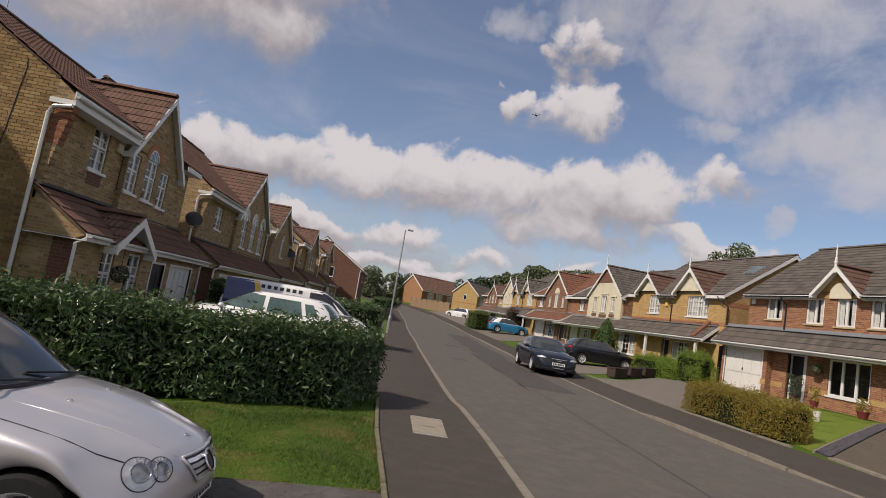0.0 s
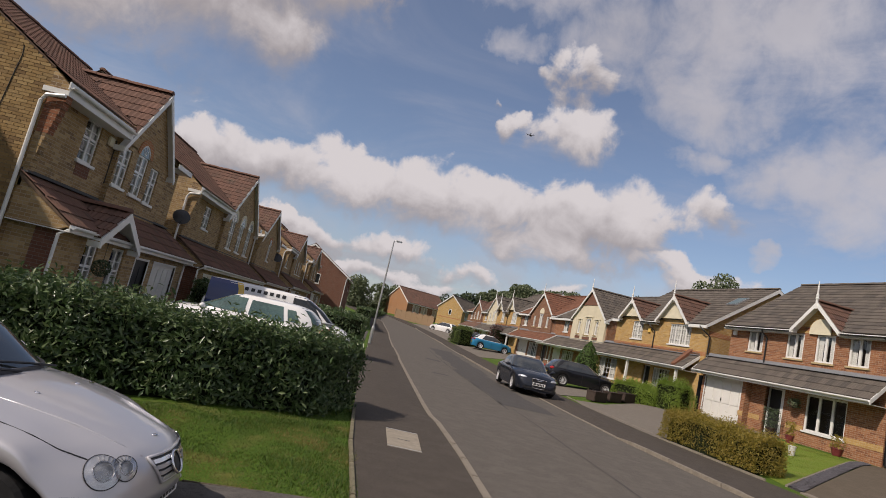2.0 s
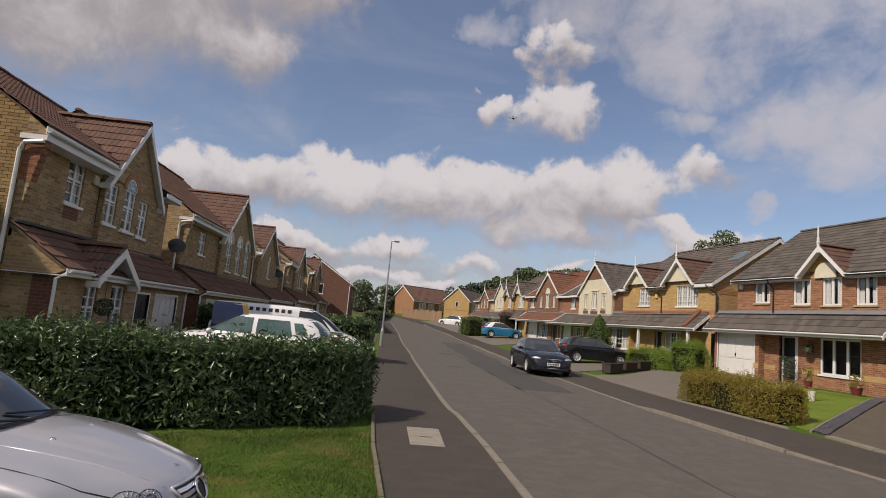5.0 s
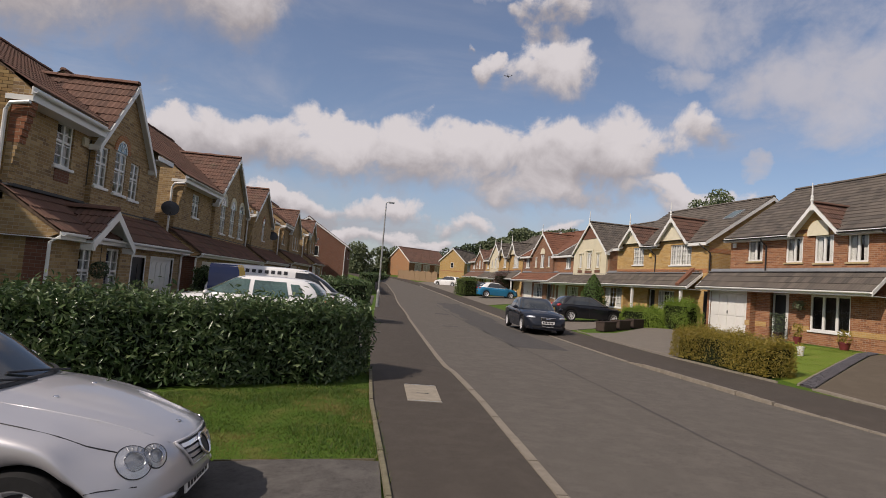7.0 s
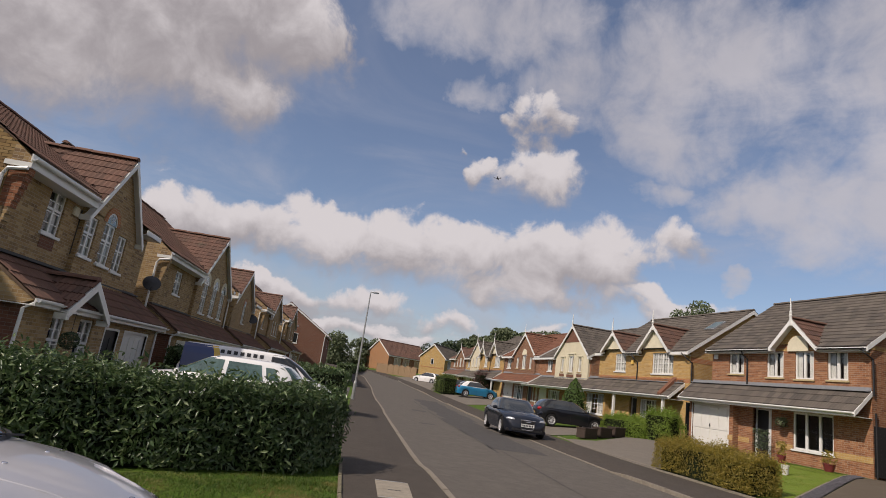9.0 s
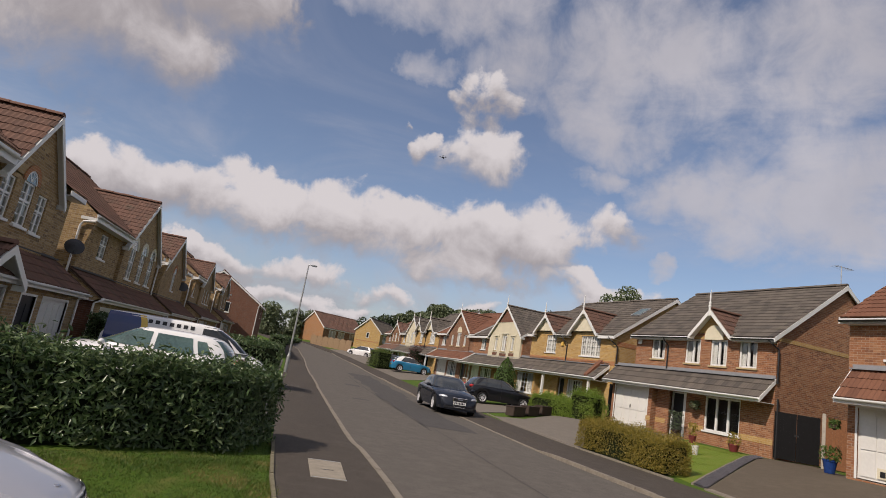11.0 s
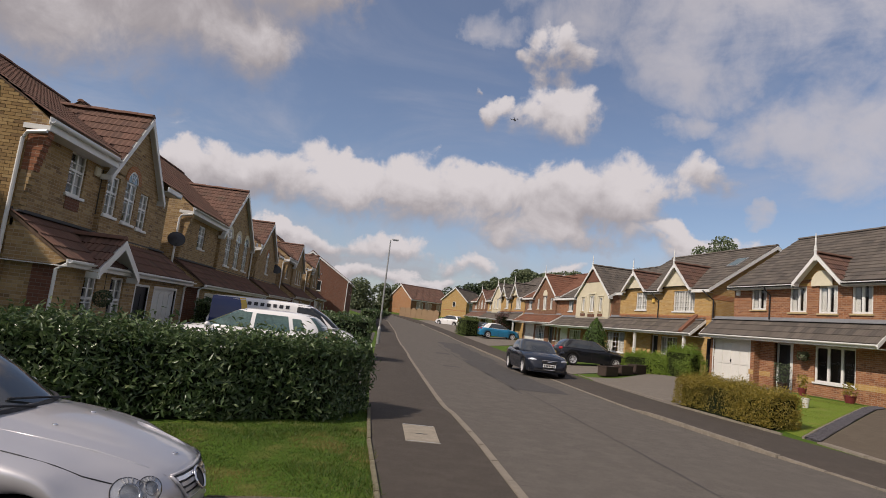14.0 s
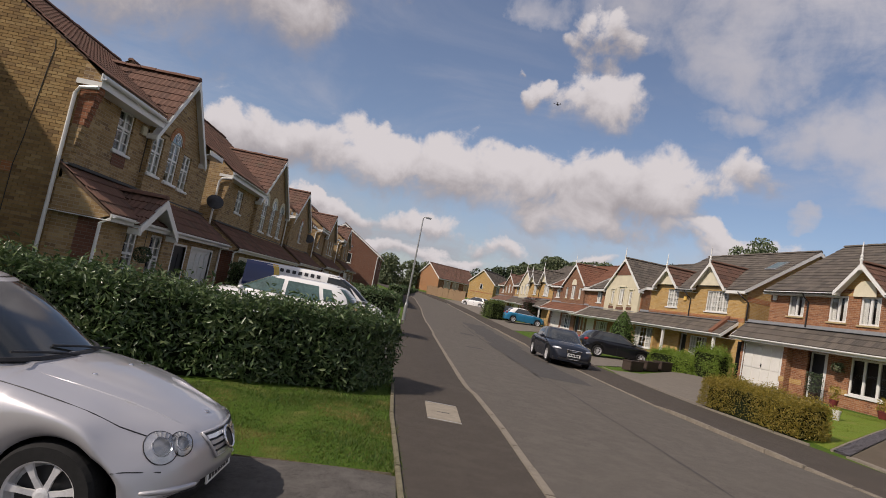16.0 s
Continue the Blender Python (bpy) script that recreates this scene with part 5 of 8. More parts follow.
TILE_ORANGE_BROWN = per_piece("brown orange roof tile", [(0.145, 0.068, 0.044), (0.21, 0.098, 0.06), (0.175, 0.08, 0.05)], 0.85, 25, 0.4, True)
TILE_ORANGE_PIECE = per_piece("single brown orange tile", [(0.145, 0.068, 0.044), (0.21, 0.098, 0.06), (0.175, 0.08, 0.05)], 0.85, 25, 0.4, False)
red_house()
corner_house()
yellow_house((15.9, 38.5), (17.3, 29.6), 0.45, "yellow brick detached house with white finials and dark tiled roof")
gable_house((15.5, 52.0), (16.7, 42.0), 0.45, "cream rendered house with broad front gable and dark roof", RENDER_CREAM, BRICK_RED, TILE_DARK, (4.3, 9.9), 7.2, panel=BRICK_BROWN)
gable_house((14.35, 59.4), (15.65, 50.9), 0.6, "red brick house with front gable and orange tiled roof", BRICK_DULL, BRICK_DULL, TILE_ORANGE, (2.6, 7.5), 6.85, arch=True, panel=None)
yellow_house((13.6, 68.8), (14.4, 59.9), 0.7, "yellow brick house with two finialled gables", False)
gable_house((13.9, 79.5), (14.7, 71.3), 0.85, "cream rendered house with grey roof", RENDER_CREAM, BRICK_YELLOW, TILE_DARK, (2.6, 7.6), 6.8, detail=False)
gable_house((13.6, 92.0), (14.8, 83.0), 1.05, "small red brick house with brown roof", BRICK_DULL, BRICK_DULL, TILE_RED, (3.4, 7.6), 6.3, detail=False)


# ---------------------------------------------------------------- houses on the other side
def buff_house(a, b, z0, label, gu, apex, ups, arches, low, porch=None, walls=None, ridge=8.8, proj=1.3, eave=5.66, D=9.0, pieces=None, garage=None, door=None, gv=-0.15, foot=5.1, band=None, skip_side=False):
    """Buff brick house: a projecting front gable, boxed eaves, a long lean-to and a porch gable."""
    walls = walls or BRICK_BUFF
    h, L = house_at("house", a, b, z0, label, LEFT)
    g0, g1 = gu
    pitch, meet = shell(h, L, D, eave, ridge, walls, TILE_RED, holes=ups, over_e=0.42, over_v=0.05, verge=False, deck=VERGE_MORTAR, gaps=[(g0 - 0.05, min(g1 + 0.05, L - 0.02))])
    for w in ups:
        add_window(h, *w, 0.0, 2, 2, (2, 4), True, 0.5)
    bm = bmesh.new()
    gw = [x for x in arches if x[4] == "flat"]
    wall_face(bm, g0, g1, 2.4, foot + 0.02, gv, [x[:4] for x in arches])
    prism(bm, [(g0, 2.4), (g0 + 0.01, 2.4), (g0 + 0.01, foot), (g0, foot)], gv, 0.0, "y")
    prism(bm, [(g1 - 0.01, 2.4), (g1, 2.4), (g1, foot), (g1 - 0.01, foot)], gv, 0.0, "y")
    part("gable_front", bm, walls, h)
    for x in arches:
        if x[4] == "flat":
            add_window(h, *x[:4], gv, 2, 2, (2, 4), True, 0.5)
        else:
            add_arched(h, *x[:4], gv, band or BRICK_BAND)
    p = math.atan2(apex - foot, (g1 - g0) / 2)
    gable_roof(h, g0, g1, foot, p, gv - 0.17, meet, TILE_RED, over=0.15, wall=walls, wallv=gv, pieces=pieces)
    # boxed eaves at the open corner, with corbelled brick below
    part("eaves_box", boxes((-0.02, g0 - 0.12, -0.42, 0.0, eave - 0.56, eave - 0.53), (-0.02, g0 - 0.12, -0.44, -0.41, eave - 0.56, eave - 0.33)), WHITE_UPVC, h)
    part("eaves_end", boxes((-0.06, -0.02, -0.45, 0.10, eave - 0.57, eave - 0.46)), WHITE_UPVC, h)
    part("eaves_cheek", prism(bmesh.new(), [(-0.41, eave - 0.47), (-0.41, eave - 0.35), (0.0, eave - 0.03), (0.0, eave - 0.47)], -0.02, 0.2, "x"), walls, h)
    for i in range(14):
        # courses step out towards the eaves; the upper ones are red
        k = 1 - i / 14
        z1 = eave - 0.565 - i * 0.15
        part("corbel", boxes((0.0, 0.215, -0.05 - 0.35 * k ** 1.25, 0.0, z1 - 0.144, z1)), CORNER_RED if i < 6 and pieces else walls, h)
    gutter(h, -0.1, g0 - 0.15, -0.50, eave - 0.36, WHITE_UPVC)
    downpipe(h, [(-0.09, -0.42, eave - 0.60), (-0.09, -0.04, eave - 0.66), (-0.07, 0.05, eave - 0.8), (-0.07, 0.05, 0.0)], WHITE_UPVC, 0.042)
    # ground floor stands forward
    v = -proj + 0.25
    bm = bmesh.new()
    wall_face(bm, 0.12, L - 0.1, -0.5, 2.35, v, [x[:4] for x in low] + [(garage[0], garage[1], 0.0, 2.1)] + [(door[0], door[1], 0.0, 2.1)])
    part("front_wall", bm, walls, h)
    part("side_wall", boxes((0.12, 0.36, v + 0.5, 0.0, -0.5, 2.35)), walls, h)
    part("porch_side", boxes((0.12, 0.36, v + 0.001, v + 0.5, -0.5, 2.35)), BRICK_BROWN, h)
    for x in low:
        add_window(h, *x, v, 2, 2, (2, 4), True, 0.5)
    add_garage(h, garage[0], garage[1], 2.05, v)
    add_door(h, door[0], door[1], 2.05, v)
    pu = porch if porch else None
    lean_to(h, -0.05, L, 0.0, proj, 3.3, 2.42, TILE_RED, ends=(False, False), lead=LEAD_DARK)
    bm = bmesh.new()
    prism(bm, [(-proj + 0.25, 2.3), (0.0, 2.3), (0.0, 3.2), (-proj, 2.42)], 0.0, 0.12, "x")
    part("lean_to_cheek", bm, walls, h)
    if porch:
        meet2 = lambda z: -proj + (z - 2.42) / ((3.3 - 2.42) / proj)
        gable_roof(h, porch[0], porch[1], 2.42, radians(37), -proj - 0.18, lambda z: min(0.0, meet2(z)), TILE_RED, over=0.12, wall=walls, wallv=v - 0.02)
    downpipe(h, [(-0.02, -proj - 0.02, 2.34), (-0.02, -proj + 0.2, 2.2), (-0.02, -proj + 0.2, 0.0)], WHITE_UPVC, 0.036)
    downpipe(h, [(L - 0.2, -proj - 0.02, 2.34), (L - 0.2, -proj + 0.2, 2.2), (L - 0.2, -proj + 0.2, 0.0)], WHITE_UPVC, 0.036)
    return h


first = buff_house((-8.0, 12.72), (-8.0, 20.7), -0.35, "buff brick house with terracotta roof, arched window and white boxed eaves", (3.28, 6.68), 7.13,
    [(1.74, 2.50, 4.07, 5.14)], [(3.36, 4.04, 3.86, 4.97, "flat"), (4.43, 5.13, 3.82, 5.02, "arch"), (5.44, 6.08, 3.78, 4.88, "flat")],
    [(1.28, 1.90, 0.85, 2.2), (2.58, 3.33, 0.85, 2.2)], (1.1, 2.95), garage=(5.4, 7.15), door=(4.08, 4.93), pieces=TILE_RED_PIECE, ridge=8.12, D=8.0)


def gable_bricks(h, D, eave, ridge, z0=0.9):
    """Bricks of the gable end, laid in stretcher bond a finger's breadth proud of the mortar."""
    bw, bh, j = 0.215, 0.065, 0.010
    proud = boxes((-0.012, 0.004, 0.0, bw, 0.0, bh), bevel=0.0)
    one = None
    vs, fs = [], []
    r, own = 0, 0
    z = z0
    while z < ridge - 0.12:
        reach = 0.0 if z + bh < eave else (z + bh - eave) / (ridge - eave) * D / 2
        y = reach - (0.1125 if r % 2 else 0.0)
        y = math.floor(reach / 0.225) * 0.225 - (0.1125 if r % 2 else 0.0)
        while y < D - reach:
            a, b = max(y, reach), min(y + bw, D - reach)
            if b - a > 0.03:
                if own < 290 and b - a > bw - 0.001 and a < 2.0 and 2.6 < z < 5.2:
                    if one is None:
                        ob = part("brick", proud, BRICK_PIECE, h)
                        one = ob.data
                    else:
                        ob = new("brick", one)
                        ob.parent = h
                    ob.matrix_basis = Matrix.Translation((random.uniform(-0.003, 0.0), a, z))
                    own += 1
                else:
                    k = len(vs)
                    x = -0.012 - random.uniform(0, 0.003)
                    vs += [(x, a, z), (x, b, z), (x, b, z + bh), (x, a, z + bh), (0.004, a, z), (0.004, b, z), (0.004, b, z + bh), (0.004, a, z + bh)]
                    fs += [(k, k + 3, k + 2, k + 1), (k, k + 1, k + 5, k + 4), (k + 3, k + 7, k + 6, k + 2), (k, k + 4, k + 7, k + 3), (k + 1, k + 2, k + 6, k + 5)]
            y += 0.225
        z += 0.075
        r += 1
    ob = sheet("bricks", vs, fs, BRICK_ISLE, h)
    ob["kind"] = "stuff"


BUFF_TONES = [(0.25, 0.163, 0.073), (0.35, 0.237, 0.103), (0.29, 0.185, 0.080), (0.43, 0.305, 0.142), (0.180, 0.115, 0.058), (0.33, 0.220, 0.098)]
BRICK_PIECE = per_piece("single buff brick", BUFF_TONES, 0.9, 30, 0.25, False, 0.5)
BRICK_ISLE = per_piece("buff bricks", BUFF_TONES, 0.9, 30, 0.25, True, 0.5)
MORTAR = plain("grey brown mortar", (0.24, 0.19, 0.13), 0.95, 0, 0.2, 12, 0.4)
for o in first.children:
    if o.name.startswith("side_wall") and min(v.co.x for v in o.data.vertices) < 0.05 and max(v.co.y for v in o.data.vertices) > 7:
        o.data.materials[0] = MORTAR
gable_bricks(first, 8.0, 5.66, 8.04)
mast = tube(bmesh.new(), [(3.4, 4.0, 7.9), (3.4, 4.0, 10.95)], 0.02, 6)
tube(mast, [(3.4, 3.4, 10.9), (3.4, 4.8, 10.95)], 0.012, 6)
for i in range(7):
    tube(mast, [(3.18, 3.5 + i * 0.2, 10.91), (3.62, 3.5 + i * 0.2, 10.91)], 0.007, 5)
part("aerial", mast, STEEL, first)
part("cable", tube(bmesh.new(), [(-0.02, 0.76, 5.95), (-0.02, 0.73, 5.74), (-0.02, 0.78, 5.23), (-0.02, 0.85, 4.39), (-0.02, 0.90, 3.7), (-0.02, 0.98, 3.1), (-0.02, 1.0, 0.3)], 0.009, 5), TRIM_BLACK, first)
part("alarm_box", boxes((2.84, 3.10, -0.07, 0.0, 4.78, 5.02), bevel=0.02), SOFFIT_CREAM, first)
part("apron", boxes((1.80, 2.44, -0.012, -0.002, 3.70, 3.99)), BRICK_BROWN, first)
part("vent_brick", boxes((-0.02, 0.0, 1.0, 1.22, 2.9, 3.12)), BRICK_BAND, first)
buff_house((-8.3, 23.0), (-8.3, 34.4), -0.35, "buff brick house with three arched windows and terracotta roof", (5.0, 11.0), 7.7,
    [(2.25, 3.15, 3.98, 4.95)], [(5.92, 6.82, 3.58, 4.98, "arch"), (7.66, 8.56, 3.58, 4.98, "arch"), (9.40, 10.30, 3.58, 4.98, "arch")],
    [(6.2, 8.2, 0.85, 2.0)], None, garage=(1.0, 3.4), door=(4.2, 5.0), band=SOFFIT_CREAM, ridge=8.9)
third = buff_house((-8.4, 35.8), (-8.4, 43.8), -0.25, "buff brick house with one arched window beside a satellite dish", (0.5, 6.1), 7.2,
    [], [(3.2, 3.95, 3.8, 4.9, "arch")], [(1.0, 2.6, 0.85, 2.0)], None, garage=(4.6, 6.8), door=(3.2, 4.0), ridge=8.6)
buff_house((-8.3, 45.6), (-8.3, 56.0), 0.0, "buff brick house with terracotta gable further down the street", (4.0, 9.4), 7.1,
    [(1.2, 2.2, 3.8, 4.8)], [(5.6, 6.2, 3.6, 4.8, "flat"), (6.8, 7.5, 3.6, 4.8, "flat"), (8.1, 8.7, 3.6, 4.8, "flat")], [(5.2, 7.2, 0.85, 2.0)], None, garage=(1.0, 3.4), door=(4.2, 5.0), ridge=8.6)
buff_house((-8.2, 58.2), (-8.2, 67.0), 0.3, "buff brick house with terracotta roof near the bend", (2.6, 7.8), 7.0,
    [(0.9, 1.9, 3.8, 4.8)], [(4.2, 4.9, 3.6, 4.8, "flat"), (6.2, 6.9, 3.6, 4.8, "flat")], [(5.2, 7.2, 0.85, 2.0)], None, garage=(0.8, 3.0), door=(3.8, 4.6), ridge=8.6)


def brown_house():
    h, L = house_at("house", (-4.9, 70.5), (-4.9, 79.0), 0.55, "brown brick house whose plain gable end faces down the street", LEFT)
    win = (4.5, 5.6, 3.4, 4.6)
    shell(h, L, 9.4, 4.9, 7.9, BRICK_BROWN, TILE_RED, holes=[win], over_e=0.3, over_v=0.1)
    add_window(h, *win, 0.0, 2, 1)
    f = part("window", boxes((-0.04, 0.02, 3.2, 4.3, 3.3, 4.5), (-0.05, 0.0, 3.15, 4.35, 3.22, 3.3)), WHITE_UPVC, h)
    for a, b in ((3.27, 3.72), (3.78, 4.23)):
        part("pane", boxes((-0.05, -0.035, a, b, 3.37, 4.43)), CAR_GLASS, f)
    downpipe(h, [(-0.05, 0.0, 4.7), (-0.05, 0.08, 4.4), (-0.05, 0.08, 0.0)], WHITE_UPVC, 0.05)
    return h


brown_house()


def far_house(a, b, z0, label, walls, roofmat, D, eave, ridge, wins, end=None):
    h, L = house_at("house", a, b, z0, label, "houses that close the view at the bend")
    holes = [(x, x + 1.5, eave - 1.65, eave - 0.45) for x in wins]
    shell(h, L, D, eave, ridge, walls, roofmat, side=end, holes=holes, over_e=0.22, over_v=0.15)
    for w in holes:
        add_window(h, *w, -0.06, 2, 1, 0, True, 0.9)
    return h


far_house((4.1, 101.0), (11.6, 106.6), 1.85, "orange-brown brick house with brown tiled roof at the bend", BRICK_DULL, TILE_RED, 6.4, 3.5, 5.9, (1.3, 3.3, 6.0), BRICK_ORANGE)
yellow_end = far_house((13.15, 96.0), (18.1, 105.8), 1.1, "yellow brick house, gable end to the street, grey roof", BRICK_YELLOW, TILE_DARK, 4.43, 4.75, 6.85, (1.5, 4.0))
pane_frame = part("window", boxes((-0.04, 0.02, 1.95, 2.45, 3.5, 4.4)), WHITE_UPVC, yellow_end)
part("pane", boxes((-0.05, -0.035, 2.02, 2.38, 3.57, 4.33)), CAR_GLASS, pane_frame)
part("band", boxes((-0.02, 0.0, 0.1, 4.2, 2.9, 3.05)), BRICK_BAND, yellow_end)
# the house whose roof throws its shade on the first buff gable end
buff_house((-10.9, 3.6), (-10.9, 12.0), -0.35, "buff brick house beside the drive behind the camera", (3.9, 7.4), 7.3,
    [(1.6, 2.4, 4.0, 5.0)], [(5.1, 5.8, 3.85, 4.85, "arch")], [(1.9, 2.7, 0.85, 2.1)], (0.75, 3.3), garage=(4.6, 6.6), door=(3.4, 4.15), ridge=10.0, D=7.0)


# ---------------------------------------------------------------- hedges
def in_poly(p, pts):
    c = False
    for (x0, y0), (x1, y1) in zip(pts, pts[1:] + pts[:1]):
        if (y0 > p[1]) != (y1 > p[1]) and p[0] < (x1 - x0) * (p[1] - y0) / (y1 - y0) + x0:
            c = not c
    return c


def hedge(pts, z0, height, label, leafmat, density, size, group="", droop=0.35, wob=0.07, loose=1.0, soft=0.12, swell=0.06):
    """A clipped hedge over an outline: woody core, near-black for the shade within, and a skin of leaves with a ragged
    edge.
    """
    cx, cy = sum(p[0] for p in pts) / len(pts), sum(p[1] for p in pts) / len(pts)
    base = thing("hedge", pose(cx, cy, z0), label, "hedge", group)
    loc = [(x - cx, y - cy) for x, y in pts]
    ctr = Vector((0, 0))
    core = []
    n = len(loc)
    area = sum(a[0] * b[1] - b[0] * a[1] for a, b in zip(loc, loc[1:] + loc[:1]))
    s = 1 if area > 0 else -1
    for i in range(n):
        a, b, c = Vector(loc[i - 1]), Vector(loc[i]), Vector(loc[(i + 1) % n])
        d = ((b - a).normalized() + (c - b).normalized()).normalized()
        core.append(tuple(b + Vector((-d.y, d.x)) * s * 0.24))
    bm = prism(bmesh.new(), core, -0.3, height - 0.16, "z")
    part("core", bm, HEDGE_CORE, base, "bare wood inside, coloured near-black for the shade between leaves")
    C, Nn = [], []
    for a, b in zip(loc, loc[1:] + loc[:1]):
        a, b = np.array(a), np.array(b)
        d = b - a
        ln = np.linalg.norm(d)
        nrm = np.array([d[1], -d[0], 0]) / ln * s
        k = int(ln * height * density)
        t, z = RNG.uniform(0, 1, k), RNG.uniform(0.06, 1, k) * height
        p = np.stack([a[0] + d[0] * t, a[1] + d[1] * t, z], 1)
        bulge = swell * np.sin(p[:, 0] * 3.1 + p[:, 1] * 2.3) + 0.05 * np.sin(z * 5 + p[:, 0] * 5)
        p += nrm * (RNG.normal(0, wob * 0.5, k) + bulge - 0.06 - soft * (z / height) ** 4)[:, None]
        C.append(p)
        Nn.append(np.tile(nrm, (k, 1)))
    xs, ys = [p[0] for p in loc], [p[1] for p in loc]
    k = int((max(xs) - min(xs)) * (max(ys) - min(ys)) * density * 1.0)
    q = np.stack([RNG.uniform(min(xs), max(xs), k), RNG.uniform(min(ys), max(ys), k)], 1)
    q = q[[in_poly(p, loc) for p in q]]
    tz = height + 0.05 * np.sin(q[:, 0] * 2.7) * np.sin(q[:, 1] * 3.3) + np.abs(RNG.normal(0, wob * 0.9 * loose, len(q))) - 0.05
    edge = np.full(len(q), 9.0)
    for a, b in zip(loc, loc[1:] + loc[:1]):
        a, b = np.array(a), np.array(b)
        t = np.clip(((q - a) @ (b - a)) / ((b - a) @ (b - a)), 0, 1)
        edge = np.minimum(edge, np.linalg.norm(q - a - t[:, None] * (b - a), axis=1))
    tz -= soft * 0.9 * np.exp(-edge / 0.14) + swell * np.sin(q[:, 0] * 4.3 + 1) * np.sin(q[:, 1] * 3.7)
    C.append(np.c_[q, tz])
    Nn.append(np.tile([0, 0, 1.0], (len(q), 1)))
    leaf_cloud("leaves", np.concatenate(C), np.concatenate(Nn), size, leafmat, base, "", 0.34, droop, 0.75)
    return base


hedge([(-0.10, 10.5), (-0.42, 9.45), (-1.15, 8.75), (-2.3, 8.25), (-4.5, 7.65), (-9.5, 7.3), (-9.5, 8.5), (-4.5, 8.8), (-2.4, 9.3), (-1.5, 10.2), (-0.9, 11.0)], -0.06, 1.13,
      "dense dark green laurel hedge, clipped, beside the lawn", LAUREL, 1000, 0.108, wob=0.13)
hedge([(-0.40, 21.7), (-0.48, 23.3), (-1.6, 23.7), (-7.2, 23.9), (-7.2, 22.6), (-1.6, 21.5)], -0.08, 1.58, "green laurel hedge that ends at the pavement", LAUREL, 300, 0.13)
hedge([(-0.8, 52.0), (-1.6, 74.0), (-3.0, 74.0), (-2.2, 52.0)], 0.6, 1.5, "green hedge near the bend", LAUREL, 90, 0.2)
hedge([(9.02, 17.25), (9.34, 13.3), (10.45, 13.45), (10.15, 17.5)], 0.02, 0.88, "low yellow-green privet hedge beside the drive", PRIVET, 1900, 0.062, wob=0.09, loose=1.3, soft=0.26, swell=0.10)
hedge([(13.2, 31.4), (14.3, 28.4), (15.6, 28.8), (14.6, 31.8)], 0.26, 0.95, "bushy green shrub border before the yellow house", GREEN_BUSH, 800, 0.10, wob=0.12, loose=1.2, soft=0.3, swell=0.12)
hedge([(14.2, 28.6), (14.75, 26.9), (15.8, 27.3), (15.4, 29.0)], 0.26, 1.45, "taller bright green shrub at the corner of a drive", GREEN_BUSH, 800, 0.10, wob=0.15, loose=1.3, soft=0.35, swell=0.12)


# ---------------------------------------------------------------- street furniture
def street_lamp(x, y):
    z = rise(y)
    t = thing("street_lamp", pose(x, y, z), "grey steel street lamp with a short arm", "street lamp")
    part("base", lathe(bmesh.new(), [(0.10, -0.1), (0.10, 0.9), (0.085, 0.95), (0.055, 1.05)], 16), STEEL, t)
    part("column", tube(bmesh.new(), [(0, 0, 0.9), (0, 0, 3.2), (0, 0, 6.2)], [0.055, 0.05, 0.035], 12), STEEL, t)
    part("arm", tube(bmesh.new(), [(0, 0, 6.18), (0.03, 0, 6.24), (0.16, -0.03, 6.26)], 0.028, 10), STEEL, t)
    head = part("head", boxes((0.12, 0.50, -0.12, 0.04, 6.20, 6.28), bevel=0.03), STEEL, t)
    part("lens", boxes((0.18, 0.46, -0.09, 0.01, 6.18, 6.20)), LAMP_BOWL, head)
    return t


street_lamp(-0.25, 34.5)
slab = poly_patch("inspection_cover", [(0.50, 8.15), (0.98, 8.15), (1.0, 9.44), (0.49, 9.42)], 0.006, COVER, 0.02, 2.0)
tagged(slab, "pale concrete cover slab set in the pavement", "cover slab")
part("lifting_slot", boxes((0.66, 0.84, 8.72, 8.75, 0.0, 0.0085)), TRIM_BLACK, slab)
for y in (8.16, 9.40):
    part("edge_strip", boxes((0.50, 0.985, y, y + 0.02, 0.0, 0.0095)), STEEL, slab)


# ---------------------------------------------------------------- cars
def smoothstep(a, b, x):
    t = min(1.0, max(0.0, (x - a) / (b - a)))
    return t * t * (3 - 2 * t)


def curve(x, rows):
    """Monotone cubic through rows of (x, value)."""
    xs_, vs_ = [r[0] for r in rows], [r[1] for r in rows]
    if x <= xs_[0]:
        return vs_[0]
    if x >= xs_[-1]:
        return vs_[-1]
    n = len(rows)
    d = [(vs_[i + 1] - vs_[i]) / (xs_[i + 1] - xs_[i]) for i in range(n - 1)]
    m = [d[0]] + [0.0 if d[i - 1] * d[i] <= 0 else 2 * d[i - 1] * d[i] / (d[i - 1] + d[i]) for i in range(1, n - 1)] + [d[-1]]
    i = max(k for k in range(n - 1) if xs_[k] <= x)
    w = xs_[i + 1] - xs_[i]
    t = (x - xs_[i]) / w
    return (2 * t**3 - 3 * t**2 + 1) * vs_[i] + (t**3 - 2 * t**2 + t) * w * m[i] + (-2 * t**3 + 3 * t**2) * vs_[i + 1] + (t**3 - t**2) * w * m[i + 1]


def lin(x, rows):
    return float(np.interp(x, [r[0] for r in rows], [r[1] for r in rows]))


